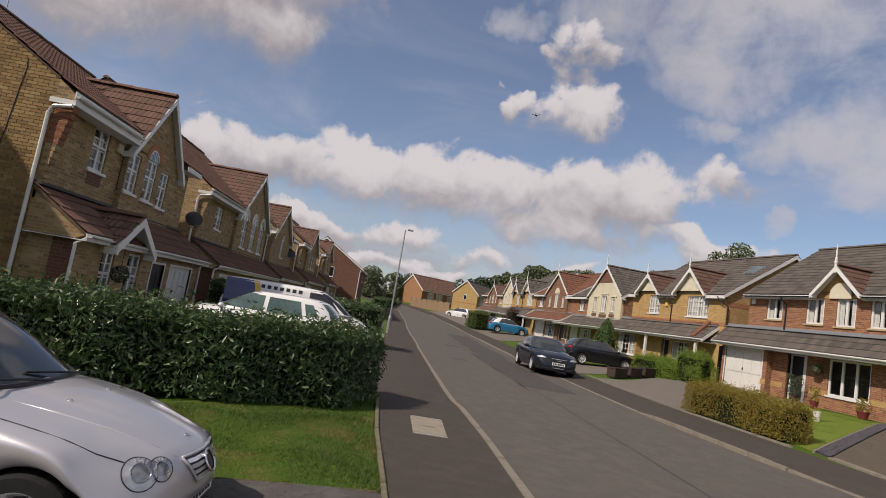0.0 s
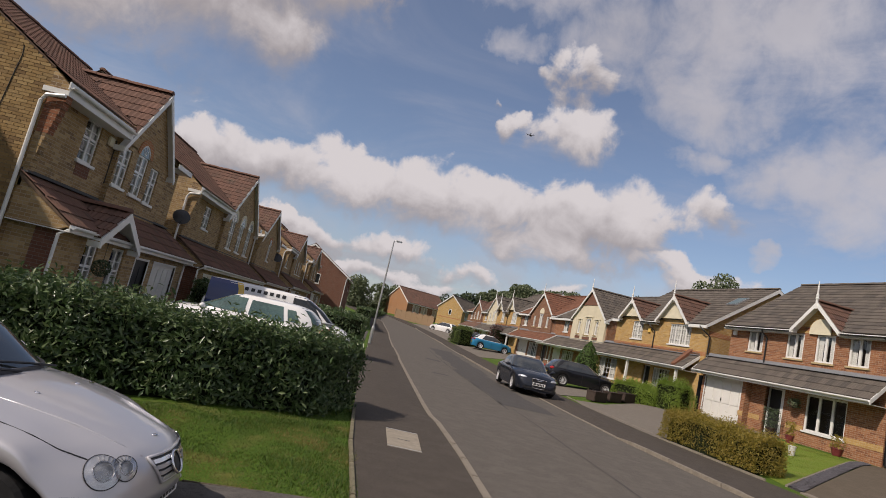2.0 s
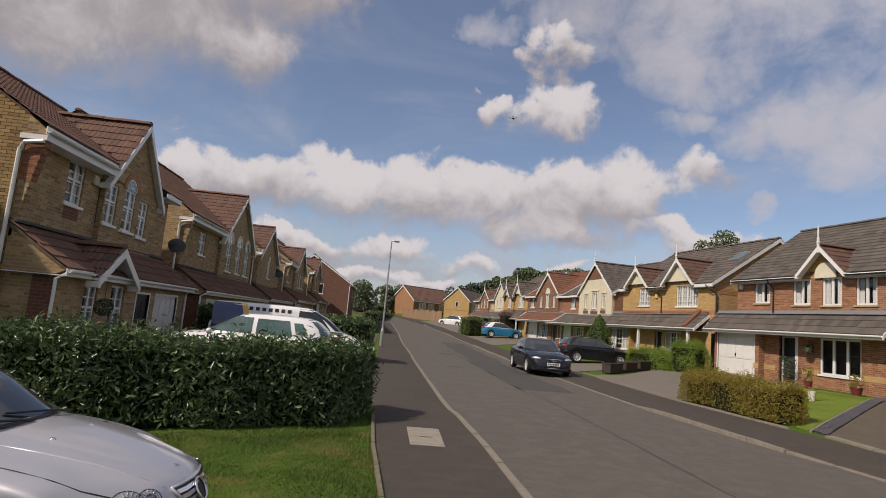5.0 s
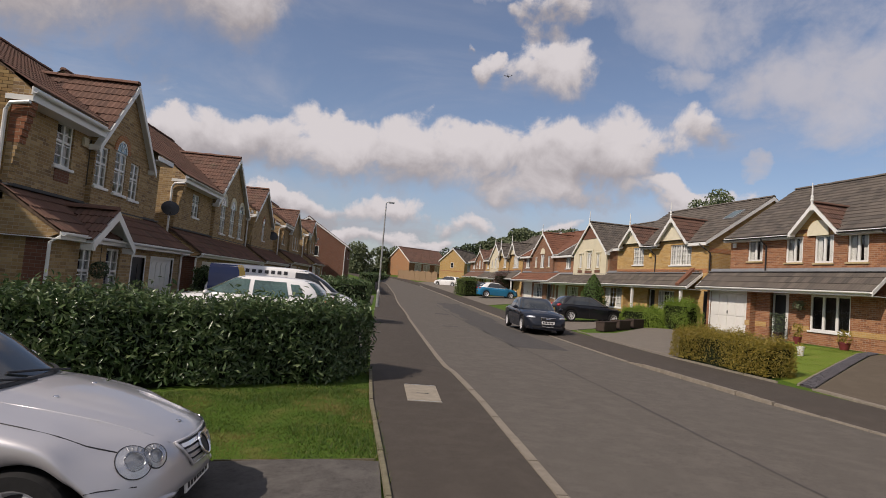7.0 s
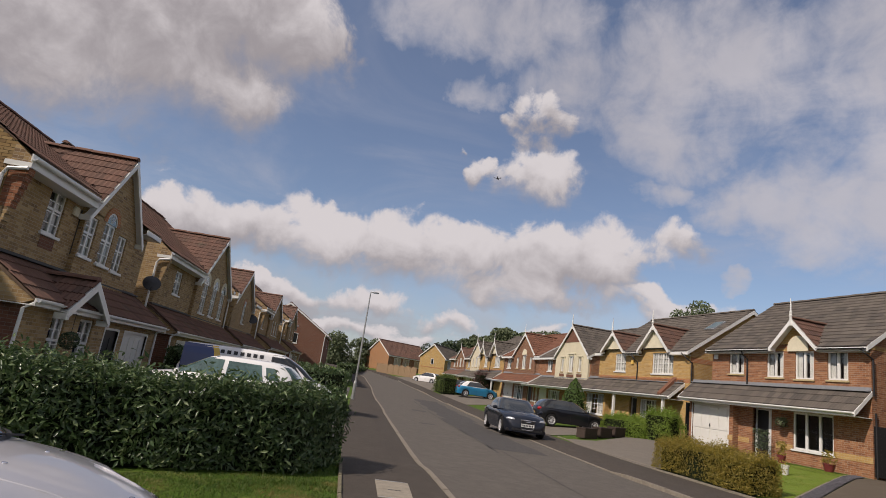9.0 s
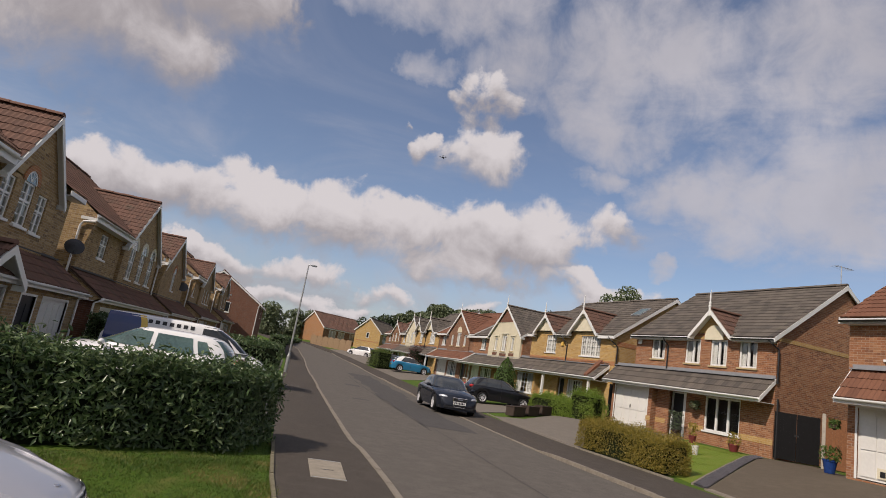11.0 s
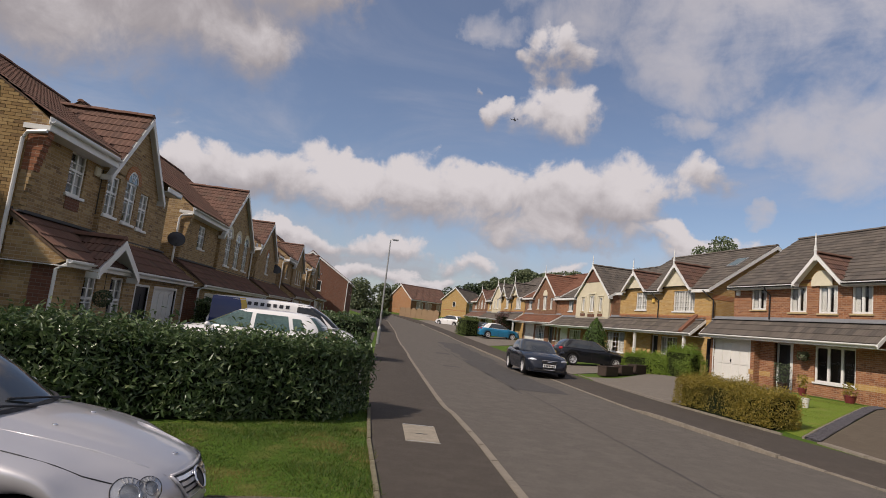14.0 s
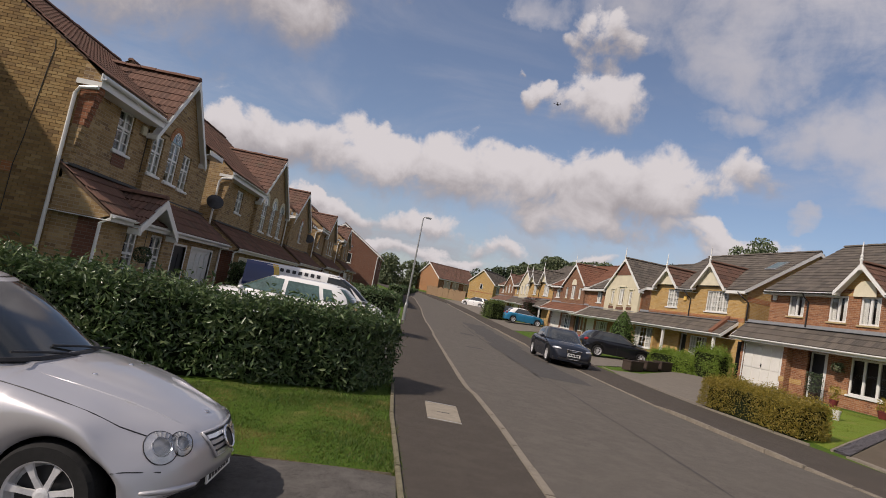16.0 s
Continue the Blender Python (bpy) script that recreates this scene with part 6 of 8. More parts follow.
def blob(bm, c, r, rot=None, seg=20):
    """A smooth swollen lens shape."""
    k = bmesh.ops.create_uvsphere(bm, u_segments=seg, v_segments=seg // 2, radius=1.0)
    m = Matrix.Translation(c) @ (rot.to_4x4() if rot else Matrix.Identity(4)) @ Matrix.Diagonal((*r, 1))
    bmesh.ops.transform(bm, matrix=m, verts=k["verts"])
    return bm


def ring(bm, c, r, tube_r, rot, seg=24, ry=None):
    """A torus-like rim."""
    pts = []
    for k in range(seg + 1):
        a = 2 * math.pi * k / seg
        pts.append(Vector(c) + rot @ Vector((0, math.cos(a) * r, math.sin(a) * (ry or r))))
    tube(bm, pts, tube_r, 8)
    return bm


def wheel(car, x, y, r, side, spokes=5, width=0.20, rimfrac=0.68, style="star"):
    """Tyre, rim with spokes and hub cap."""
    rot = Matrix.Rotation(radians(90), 4, "X")
    m = Matrix.Translation((x, y, r)) @ rot
    s = -side  # outward along local z after the turn
    ri = r * rimfrac
    w = width / 2
    ty = part("tyre", lathe(bmesh.new(), [(ri, -w), (r - 0.02, -w), (r, -w * 0.7), (r, w * 0.7), (r - 0.02, w), (ri, w)], 40, m, False), RUBBER, car, smooth=False)
    bm = bmesh.new()
    lathe(bm, [(ri * 0.2, s * w * 0.2), (ri * 0.93, s * w * 0.1), (ri * 0.94, s * w * 0.85), (ri, s * w * 0.97), (ri * 1.01, s * w * 0.8)], 40, m, False)
    rim = part("rim", bm, ALLOY, ty)
    part("brake_disc", lathe(bmesh.new(), [(0.02, s * w * 0.3), (ri * 0.8, s * w * 0.3), (ri * 0.8, s * w * 0.25), (0.02, s * w * 0.25)], 24, m), TRIM_BLACK, ty)
    for i in range(spokes):
        a = 2 * math.pi * i / spokes + 0.3
        bm = bmesh.new()
        q = []
        for rad, half, zz in ((ri * 0.12, 0.019, 0.55), (ri * 0.55, 0.015, 0.75), (ri * 0.97, 0.024, 0.82)):
            for t in (-1, 1):
                for dz in (0.0, 0.18):
                    p = Vector((rad, t * half * (r / 0.31), s * w * (zz - dz)))
                    q.append(bm.verts.new(m @ (Matrix.Rotation(a, 4, "Z") @ p)))
        for k in (0, 4):
            bm.faces.new((q[k], q[k + 2], q[k + 6], q[k + 4]))
            bm.faces.new((q[k + 1], q[k + 5], q[k + 7], q[k + 3]))
            bm.faces.new((q[k], q[k + 4], q[k + 5], q[k + 1]))
            bm.faces.new((q[k + 2], q[k + 3], q[k + 7], q[k + 6]))
        part("spoke", bm, ALLOY, ty)
    part("hub", lathe(bmesh.new(), [(0.045 * r / 0.31, s * w * 0.4), (0.045 * r / 0.31, s * w * 0.66), (0.025, s * w * 0.72)], 16, m), ALLOY, ty)


def plate(car, x, y, z, yaw, mat, chars=7, lean=0.0, w=0.52):
    """A number plate with plain bars for its marks."""
    m = Matrix.Translation((x, y, z)) @ Matrix.Rotation(yaw, 4, "Z") @ Matrix.Rotation(lean, 4, "Y")
    bm = bmesh.new()
    box(bm, 0, 0.012, -w / 2, w / 2, -0.056, 0.056, m=m)
    p = part("number_plate", bm, mat, car)
    for i in range(chars):
        a = -w / 2 + 0.035 + (w - 0.07) * i / chars
        b = a + (w - 0.07) / chars * 0.72
        bm = bmesh.new()
        box(bm, 0.012, 0.0145, a, b, -0.037, 0.037, m=m)
        part("mark", bm, INK, p)


def car_at(name, x, y, z, heading, label, P):
    """A car from a table of its profile: lengths forward from its middle, heights and half widths."""
    c = thing(name, pose(x, y, z, 0, P.get("pitch", 0.0), heading), label, "van" if name == "van" else "car", P.get("group", ""))
    L, W, H, r = P["L"], P["W"], P["H"], P["r"]
    hw, fx, rx = W / 2, P["front_axle"], P["rear_axle"]
    paint = P["paint"]

    def warp(xx, yv):
        # the nose curves back towards its corners
        start, back = P.get("bow", (L, 0.0))
        return xx - back * smoothstep(start, L / 2, xx) * (abs(yv) / hw) ** 2.4

    def zb(xx):
        b = P.get("sill", 0.20)
        for ax in (fx, rx):
            d = abs(warp(xx, hw) - ax)
            R = r + 0.032
            if d < R:
                b = max(b, r + math.sqrt(R * R - d * d))
        return b

    top = lambda xx: curve(xx, P["top"])
    shoulder = lambda xx: curve(xx, P["shoulder"])
    plan = lambda xx: hw * curve(xx, P["plan"])

    xsn = sorted(set([-L / 2 + L * i / P.get("stations", 70) for i in range(P.get("stations", 70) + 1)] + [ax + (r + 0.045) * math.cos(math.pi * k / 16) for ax in (fx, rx) for k in range(17)] + [L / 2 - d for d in (0.01, 0.03, 0.06, 0.1)] + [-L / 2 + d for d in (0.01, 0.03, 0.07)]))
    nsec = 15
    vts, fcs = [], []
    for xx in xsn:
        w, b, s, t = plan(xx), zb(xx), shoulder(xx), top(xx)
        s = max(s, b + 0.05)
        cr = P.get("crown", 0.04)
        half = [(0.93, b), (0.965 if b < 0.4 else 0.99, b + (s - b) * 0.22), (0.995, b + (s - b) * 0.50), (1.0, b + (s - b) * 0.72), (0.985, b + (s - b) * 0.92), (0.945, s), (0.86, s + (t - s) * 0.45), (0.70, s + (t - s) * 0.86 + cr * 0.05)]
        pts = [(k * w, zz) for k, zz in half] + [(0.56 * w, t + cr * (0.30 - P.get("crease", 0.0))), (0.50 * w, t + cr * (0.50 + P.get("crease", 0.0))), (0.25 * w, t + cr * 0.86)]
        row = [(warp(xx, yv), -yv, zz) for yv, zz in pts] + [(xx, 0, t + cr)] + [(warp(xx, yv), yv, zz) for yv, zz in pts[::-1]]
        vts += row
    n = len(pts) * 2 + 1
    for i in range(len(xsn) - 1):
        for k in range(n - 1):
            a = i * n + k
            fcs.append((a, a + n, a + n + 1, a + 1))
    fcs.append(tuple(range(n)))
    last = (len(xsn) - 1) * n
    for k in range(n // 2 - 1):
        fcs.append((last + k, last + n - 1 - k, last + n - 2 - k, last + k + 1))
    fcs.append((last + n // 2 - 1, last + n // 2 + 1, last + n // 2))
    body = sheet("body", vts, fcs, paint, c, smooth=True)
    # dark underside and wheel wells
    part("underbody", boxes((-L / 2 + 0.12, L / 2 - 0.15, -hw * 0.86, hw * 0.86, P.get("sill", 0.2) + 0.0, P.get("sill", 0.2) + 0.12), (fx - r, fx + r - 0.08, -hw * 0.76, hw * 0.76, 0.25, 2 * r - 0.09), (rx - r - 0.02, rx + r + 0.02, -hw * 0.76, hw * 0.76, 0.25, 2 * r)), TRIM_BLACK, c)
    # cabin
    G = P["cabin"]
    lv = G["levels"]

    def S(th, t, off=0.0):
        xf, xr, wb, zz = (lin(t, [(l[0], l[k]) for l in lv]) for k in (1, 2, 3, 4))
        e = 2.0 / G.get("power", 5.0)
        a, ce = (xf - xr) / 2 + off, (xf + xr) / 2
        ct, st = math.cos(th), math.sin(th)
        return (ce + a * math.copysign(abs(ct) ** e, ct), (wb + off) * math.copysign(abs(st) ** e, st), zz + off * 0.3)

    NT = 72
    ts = [i / 8 for i in range(9)]
    vts, fcs = [], []
    for t in ts:
        vts += [S(2 * math.pi * k / NT, t) for k in range(NT)]
    for j in range(len(ts) - 1):
        for k in range(NT):
            a, b = j * NT + k, j * NT + (k + 1) % NT
            fcs.append((a, b, b + NT, a + NT))
    base = len(ts) - 1
    x0, x1, wr, zr = lv[-1][1:5]
    ce = (x0 + x1) / 2
    for q in (0.97, 0.88, 0.66, 0.33):
        rowz = zr + (H - zr) * (1 - q ** 2.5)
        vts += [(ce + (v[0] - ce) * q, v[1] * q, rowz) for v in vts[base * NT:(base + 1) * NT]]
    for j in range(base, base + 4):
        for k in range(NT):
            a, b = j * NT + k, j * NT + (k + 1) % NT
            fcs.append((a, b, b + NT, a + NT))
    fcs.append(tuple((base + 4) * NT + k for k in range(NT)))
    sheet("roof", vts, fcs, P.get("roof_paint", paint), c, smooth=True)

    def theta_for(t, xw, side):
        lo, hi = (0.02, math.pi - 0.02)
        for _ in range(40):
            mid = (lo + hi) / 2
            if S(mid, t)[0] > xw:
                lo = mid
            else:
                hi = mid
        return lo if side > 0 else -lo

    def patch(name, fa, fb, t0, t1, mat, label="", n=14, m=6, off=0.006):
        vv, ff = [], []
        for j in range(m + 1):
            t = t0 + (t1 - t0) * j / m
            a, b = fa(t), fb(t)
            vv += [S(a + (b - a) * i / n, t, off) for i in range(n + 1)]
        for j in range(m):
            for i in range(n):
                k = j * (n + 1) + i
                ff.append((k, k + 1, k + n + 2, k + n + 1))
        return sheet(name, vv, ff, mat, c, label, True)

    glass = P.get("glass", CAR_GLASS)
    wa = G.get("screen", 0.80)
    patch("windscreen", lambda t: -wa, lambda t: wa, 0.04, 0.93, P.get("screen_glass", glass), n=24)
    patch("rear_window", lambda t: math.pi - G.get("rear", 0.72), lambda t: math.pi + G.get("rear", 0.72), 0.15, 0.92, glass, n=24)
    if P.get("band", True):
        for side in (1, -1):
            a0, b0 = G["sides"][0][0], G["sides"][-1][1]
            patch("window_surround", lambda t, s=side, a=a0: theta_for(t, a[0] + (a[1] - a[0]) * t + 0.04, s), lambda t, s=side, a=b0: theta_for(t, a[0] + (a[1] - a[0]) * t - 0.04, s), 0.05, 0.92, TRIM_BLACK, n=24, off=0.003)
    for side in (1, -1):
        for x0f, x1f, t0, t1 in G["sides"]:
            patch("side_window", lambda t, s=side, a=x0f: theta_for(t, a[0] + (a[1] - a[0]) * t, s), lambda t, s=side, a=x1f: theta_for(t, a[0] + (a[1] - a[0]) * t, s), t0, t1, glass)
    for side in (1, -1):
        for ax in (fx, rx):
            wheel(c, ax, side * (hw - 0.115), r, side, P.get("spokes", 7))
    if P.get("mirrors", True):
        mx = P.get("mirror_x", lv[0][1] - 0.35)
        for side in (1, -1):
            bm = blob(bmesh.new(), (mx, side * (hw + 0.09), shoulder(mx) + 0.10), (0.07, 0.11, 0.07), seg=16)
            box(bm, mx - 0.02, mx + 0.03, side * (hw - 0.06) if side > 0 else -hw - 0.02, side * (hw + 0.02) if side > 0 else -hw + 0.06, shoulder(mx) + 0.02, shoulder(mx) + 0.07)
            part("door_mirror", bm, P.get("mirror_paint", paint), c, smooth=True)
    # shut lines and handles
    for side in (1, -1):
        for sx in P.get("seams", ()):
            pts = []
            for i in range(9):
                zz = 0.26 + (shoulder(sx) - 0.30) * i / 8
                f = lin((zz - 0.2) / (shoulder(sx) - 0.2), [(0, 0.93), (0.22, 0.965), (0.5, 0.995), (0.72, 1.0), (0.92, 0.985), (1.0, 0.945)])
                pts.append((sx, side * (plan(sx) * f + 0.001), zz))
            part("door_seam", tube(bmesh.new(), pts, 0.004, 5), TRIM_BLACK, c)
        for hx in P.get("handles", ()):
            part("door_handle", boxes((hx - 0.09, hx + 0.09, side * hw - 0.012, side * hw + 0.022, shoulder(hx) - 0.13, shoulder(hx) - 0.10), bevel=0.008), paint, c)
    return c, body, plan, top, shoulder


def tail(c, P, z=0.78, y=0.62, mat=None):
    L = P["L"]
    for side in (1, -1):
        bm = blob(bmesh.new(), (-L / 2 + 0.12, side * y * P["W"] / 1.73, z), (0.14, 0.16, 0.10), seg=16)
        part("tail_lamp", bm, LAMP_RED, c, smooth=True)
    plate(c, -L / 2 - 0.012, 0, 0.62, math.pi, PLATE_YELLOW)


class Skin:
    """The outer skin of a car body, on which lamps, seams and slats are laid."""

    def __init__(self, body):
        me = body.data
        self.tree = BVHTree.FromPolygons([v.co for v in me.vertices], [tuple(f.vertices) for f in me.polygons])

    def meet(self, start, way):
        p, n, _, _ = self.tree.ray_cast(Vector(start), Vector(way).normalized())
        if p is None:
            p, n, _, _ = self.tree.find_nearest(Vector(start))
        return p, (n if n.dot(Vector(way)) < 0 else -n)

    def disc(self, start, way, a, b, lift, tilt=0.0, rings=6, seg=32):
        """A bmesh disc that follows the skin, swollen by lift(r); and its rim."""
        c, n = self.meet(start, way)
        t1 = n.cross(Vector((0, 0, 1))).normalized()
        t2 = t1.cross(n)
        bm = bmesh.new()

        def at(r, ang):
            x, y = r * a * math.cos(ang), r * b * math.sin(ang)
            q = c + t1 * (x * math.cos(tilt) - y * math.sin(tilt)) + t2 * (x * math.sin(tilt) + y * math.cos(tilt))
            p, m = self.meet(q + n * 0.2, -n)
            if (p - q).length > 0.12:
                p = q
            return p + n * lift(r)

        mid = bm.verts.new(at(0, 0))
        rows = [[bm.verts.new(at(i / rings, 2 * math.pi * k / seg)) for k in range(seg)] for i in range(1, rings + 1)]
        for k in range(seg):
            bm.faces.new((mid, rows[0][k], rows[0][(k + 1) % seg]))
            for u, v in zip(rows, rows[1:]):
                bm.faces.new((u[k], v[k], v[(k + 1) % seg], u[(k + 1) % seg]))
        rim = [at(1.0, 2 * math.pi * k / seg) for k in range(seg + 1)]
        return bm, rim, at

    def field(self, spot, nu, nv, lift, thick=0.0):
        """A patch over u, v in 0..1 that follows the skin as seen from ahead; with edges of that thickness."""
        bm = bmesh.new()
        rows = []
        for j in range(nv + 1):
            row = []
            for i in range(nu + 1):
                y, z = spot(i / nu, j / nv)
                p, n = self.meet((3.2, y, z), (-1, 0, 0))
                row.append(bm.verts.new(p + Vector((lift, 0, lift * 0.4))))
            rows.append(row)
        for u, v in zip(rows, rows[1:]):
            for i in range(nu):
                bm.faces.new((u[i], u[i + 1], v[i + 1], v[i]))
        if thick:
            r = bmesh.ops.extrude_face_region(bm, geom=bm.faces[:])
            for e in r["geom"]:
                if isinstance(e, bmesh.types.BMVert):
                    e.co += Vector((thick, 0, thick * 0.4))
        return bm


def silver_coupe():
    P = dict(L=4.34, W=1.73, H=1.45, r=0.312, front_axle=1.36, rear_axle=-1.355, paint=SILVER, sill=0.19, crown=0.055, crease=0.10, bow=(1.42, 0.40), stations=120,
        pitch=-0.4, top=[(-2.17, 0.80), (-2.05, 0.98), (-1.7, 1.03), (-0.4, 0.98), (0.70, 0.965), (1.2, 0.895), (1.65, 0.790), (1.95, 0.700), (2.05, 0.655), (2.11, 0.585), (2.145, 0.50), (2.17, 0.36)],
        shoulder=[(-2.17, 0.60), (-2.0, 0.86), (-1.2, 0.90), (0.2, 0.88), (0.9, 0.870), (1.35, 0.805), (1.75, 0.670), (1.95, 0.575), (2.08, 0.47), (2.17, 0.30)],
        plan=[(-2.17, 0.70), (-2.12, 0.80), (-1.95, 0.90), (-1.5, 0.985), (-0.5, 0.985), (0.6, 0.985), (1.35, 1.0), (1.75, 0.985), (1.95, 0.955), (2.08, 0.92), (2.17, 0.86)],
        cabin=dict(levels=[(0.0, 0.98, -1.85, 0.80, 0.945), (0.5, 0.58, -1.62, 0.72, 1.215), (0.85, 0.22, -1.25, 0.63, 1.41), (1.0, 0.08, -1.05, 0.57, 1.445)], power=3.4, screen=1.02, rear=0.9,
            sides=[((0.45, 0.0), (-0.55, -0.50), 0.10, 0.90), ((-0.60, -0.55), (-1.25, -0.95), 0.12, 0.88)]),
        spokes=7, seams=(0.62, -0.62), handles=(-0.42,), mirror_x=0.36)
    c, body, plan, top, shoulder = car_at("car", -3.32, 4.44, -0.262, 0.5, "silver two-door coupe parked on the drive, nose to the road", P)
    skin = Skin(body)
    hug = lambda pts, r, seg=6: tube(bmesh.new(), pts, r, seg)
    for side in (1, -1):
        # headlamp: a large and a small lobe under one clear swell, each in its dark seal
        lamp = None
        for y, z, a, b, tilt in ((0.530, 0.588, 0.112, 0.108, side * -0.35), (0.402, 0.572, 0.076, 0.080, 0.0)):
            start, way = (3.0, side * (y + 0.25), z + 0.35), (-1.0, -side * 0.18, -0.28)
            bm, rim, at = skin.disc(start, way, a, b, lambda r: 0.006 + 0.006 * (1 - r * r), tilt)
            bowl = part("headlamp" if lamp is None else "lobe", bm, LAMP_BOWL, c if lamp is None else lamp, "clear headlamp with twin oval lobes" if lamp is None else "", True)
            lamp = lamp or bowl
            part("seal", hug(rim, 0.0035), TRIM_BLACK, lamp)
            part("reflector", hug([at(0.56, 2 * math.pi * k / 24) + Vector((0.004, 0, 0.002)) for k in range(25)], 0.005), CHROME, lamp, smooth=True)
            bm2, _, _ = skin.disc(start, way, a * 0.50, b * 0.50, lambda r: 0.012 + 0.008 * (1 - r * r), tilt, 3, 18)
            part("bulb_cap", bm2, LAMP_SHADE, lamp, smooth=True)
            for k in range(5):
                ang = math.pi * (0.30 + 0.10 * k)
                part("flute", hug([at(0.62, ang) + Vector((0.004, 0, 0.002)), at(0.97, ang) + Vector((0.004, 0, 0.002))], 0.0035, 5), LAMP_SHADE, lamp)
            bm3, _, _ = skin.disc(start, way, a * 0.985, b * 0.985, lambda r: 0.010 + 0.016 * (1 - r ** 2.5), tilt)
            cover = part("lens", bm3, LAMP_CLEAR, lamp, smooth=True)
            cover.visible_shadow = False
        # shut line of the bonnet along the wing, down to the lamp
        pts = [skin.meet((x, side * y, 2.0), (0, 0, -1))[0] + Vector((0, 0, 0.001)) for x, y in ((0.90, 0.735), (1.1, 0.735), (1.3, 0.728), (1.5, 0.708), (1.65, 0.670), (1.80, 0.600))]
        part("bonnet_seam", hug(pts, 0.0045), TRIM_BLACK, c)
        # low swage on the bonnet
        pts = [skin.meet((x, side * y, 2.0), (0, 0, -1))[0] - Vector((0, 0, 0.004)) for x, y in ((0.98, 0.50), (1.3, 0.47), (1.6, 0.43), (1.85, 0.375), (2.02, 0.325))]
        part("bonnet_swage", hug(pts, [0.004, 0.010, 0.012, 0.012, 0.006], 8), SILVER, c, smooth=True)
        # bumper joint and rub strip
        pts = [skin.meet((x, side * 2.0, z), (0, -side, 0))[0] for x, z in ((1.72, 0.50), (1.78, 0.503), (1.84, 0.50))] + [skin.meet((3.0, side * 0.62, 0.490), (-1, 0, 0))[0]]
        part("bumper_seam", hug(pts, 0.0045, 5), TRIM_BLACK, c)
        ring_of = [(math.radians(d), d) for d in (62, 54, 46, 38, 31, 25, 20)]
        pts = [skin.meet((1.2 + 2.5 * math.cos(r_), side * 2.5 * math.sin(r_), 0.375), (-math.cos(r_), -side * math.sin(r_), 0))[0] for r_, _ in ring_of]
        part("rub_strip", hug(pts, [0.006, 0.015, 0.018, 0.019, 0.019, 0.017, 0.008], 10), SILVER, c, smooth=True)
        pts = [q + Vector((0.003, 0, -0.03)) for q in pts]
        part("bumper_groove", hug(pts, 0.004, 5), TRIM_BLACK, c)
    # grille: dark shield, silver slats, bright lip and a plain round badge
    edge = lambda v: 0.200 + 0.100 * v
    gr = part("grille", skin.field(lambda u, v: ((2 * u - 1) * edge(v), 0.505 + 0.165 * v), 14, 6, 0.004), TRIM_BLACK, c, "dark grille with silver slats", True)
    for i in range(4):
        v0 = 0.05 + i * 0.235
        part("slat", skin.field(lambda u, v, a=v0: ((2 * u - 1) * edge(a) * 0.985, 0.505 + 0.165 * (a + 0.15 * v)), 14, 1, 0.006, 0.014), SILVER if i < 3 else CHROME, gr, smooth=False)
    rim = [skin.meet((3.2, y, z), (-1, 0, 0))[0] + Vector((0.010, 0, 0.004)) for y, z in [((2 * u - 1) * edge(1), 0.672) for u in (0, 0.25, 0.5, 0.75, 1)] + [(edge(v), 0.505 + 0.165 * v) for v in (0.66, 0.33, 0)] + [((1 - 2 * u) * edge(0), 0.503) for u in (0.25, 0.5, 0.75, 1)] + [(-edge(v), 0.505 + 0.165 * v) for v in (0.33, 0.66, 1)]]
    part("surround", hug(rim, 0.010, 8), SILVER, gr, smooth=True)
    mid, _ = skin.meet((3.2, 0, 0.592), (-1, 0, 0))
    lean = Matrix.Translation(mid + Vector((0.026, 0, 0.01))) @ Matrix.Rotation(radians(-28), 4, "Y")
    part("badge", hug([lean @ Vector((0.0, 0.078 * math.cos(a), 0.078 * math.sin(a))) for a in [2 * math.pi * k / 28 for k in range(29)]], 0.010, 8), CHROME, gr, smooth=True)
    part("badge_disc", lathe(bmesh.new(), [(0.076, 0.0), (0.076, 0.004), (0.02, 0.009)], 24, lean @ Matrix.Translation((-0.012, 0, 0)) @ Matrix.Rotation(radians(90), 4, "Y")), TRIM_BLACK, gr)
    # lower bumper: intake, chin and plate
    part("intake", skin.field(lambda u, v: ((2 * u - 1) * 0.46, 0.225 + 0.075 * v), 12, 2, 0.004), TRIM_BLACK, c, smooth=True)
    pts = [skin.meet((1.0 + 2.6 * math.cos(a), 2.6 * math.sin(a), 0.215), (-math.cos(a), -math.sin(a), 0))[0] + Vector((0.012, 0, -0.012)) for a in [radians(d) for d in range(-48, 49, 8)]]
    part("bumper_lip", hug(pts, 0.026, 8), SILVER, c, smooth=True)
    nose, _ = skin.meet((3.2, 0, 0.385), (-1, 0, 0))
    plate(c, nose.x + 0.012, 0, 0.385, 0, PLATE_WHITE, lean=radians(-5))
    # washer jets, wipers, small bonnet emblem
    for y in (0.26, -0.26):
        p, _ = skin.meet((1.24, y, 2), (0, 0, -1))
        part("washer_jet", blob(bmesh.new(), tuple(p), (0.022, 0.013, 0.010), seg=10), CHROME, c, smooth=True)
    p, _ = skin.meet((1.20, 0.55, 2), (0, 0, -1))
    for k in range(4):
        part("vent_slot", boxes((p.x - 0.012, p.x + 0.012, p.y - 0.05 + k * 0.03, p.y - 0.03 + k * 0.03, p.z - 0.004, p.z + 0.006)), CHROME, c)
    p, _ = skin.meet((1.96, 0, 2), (0, 0, -1))
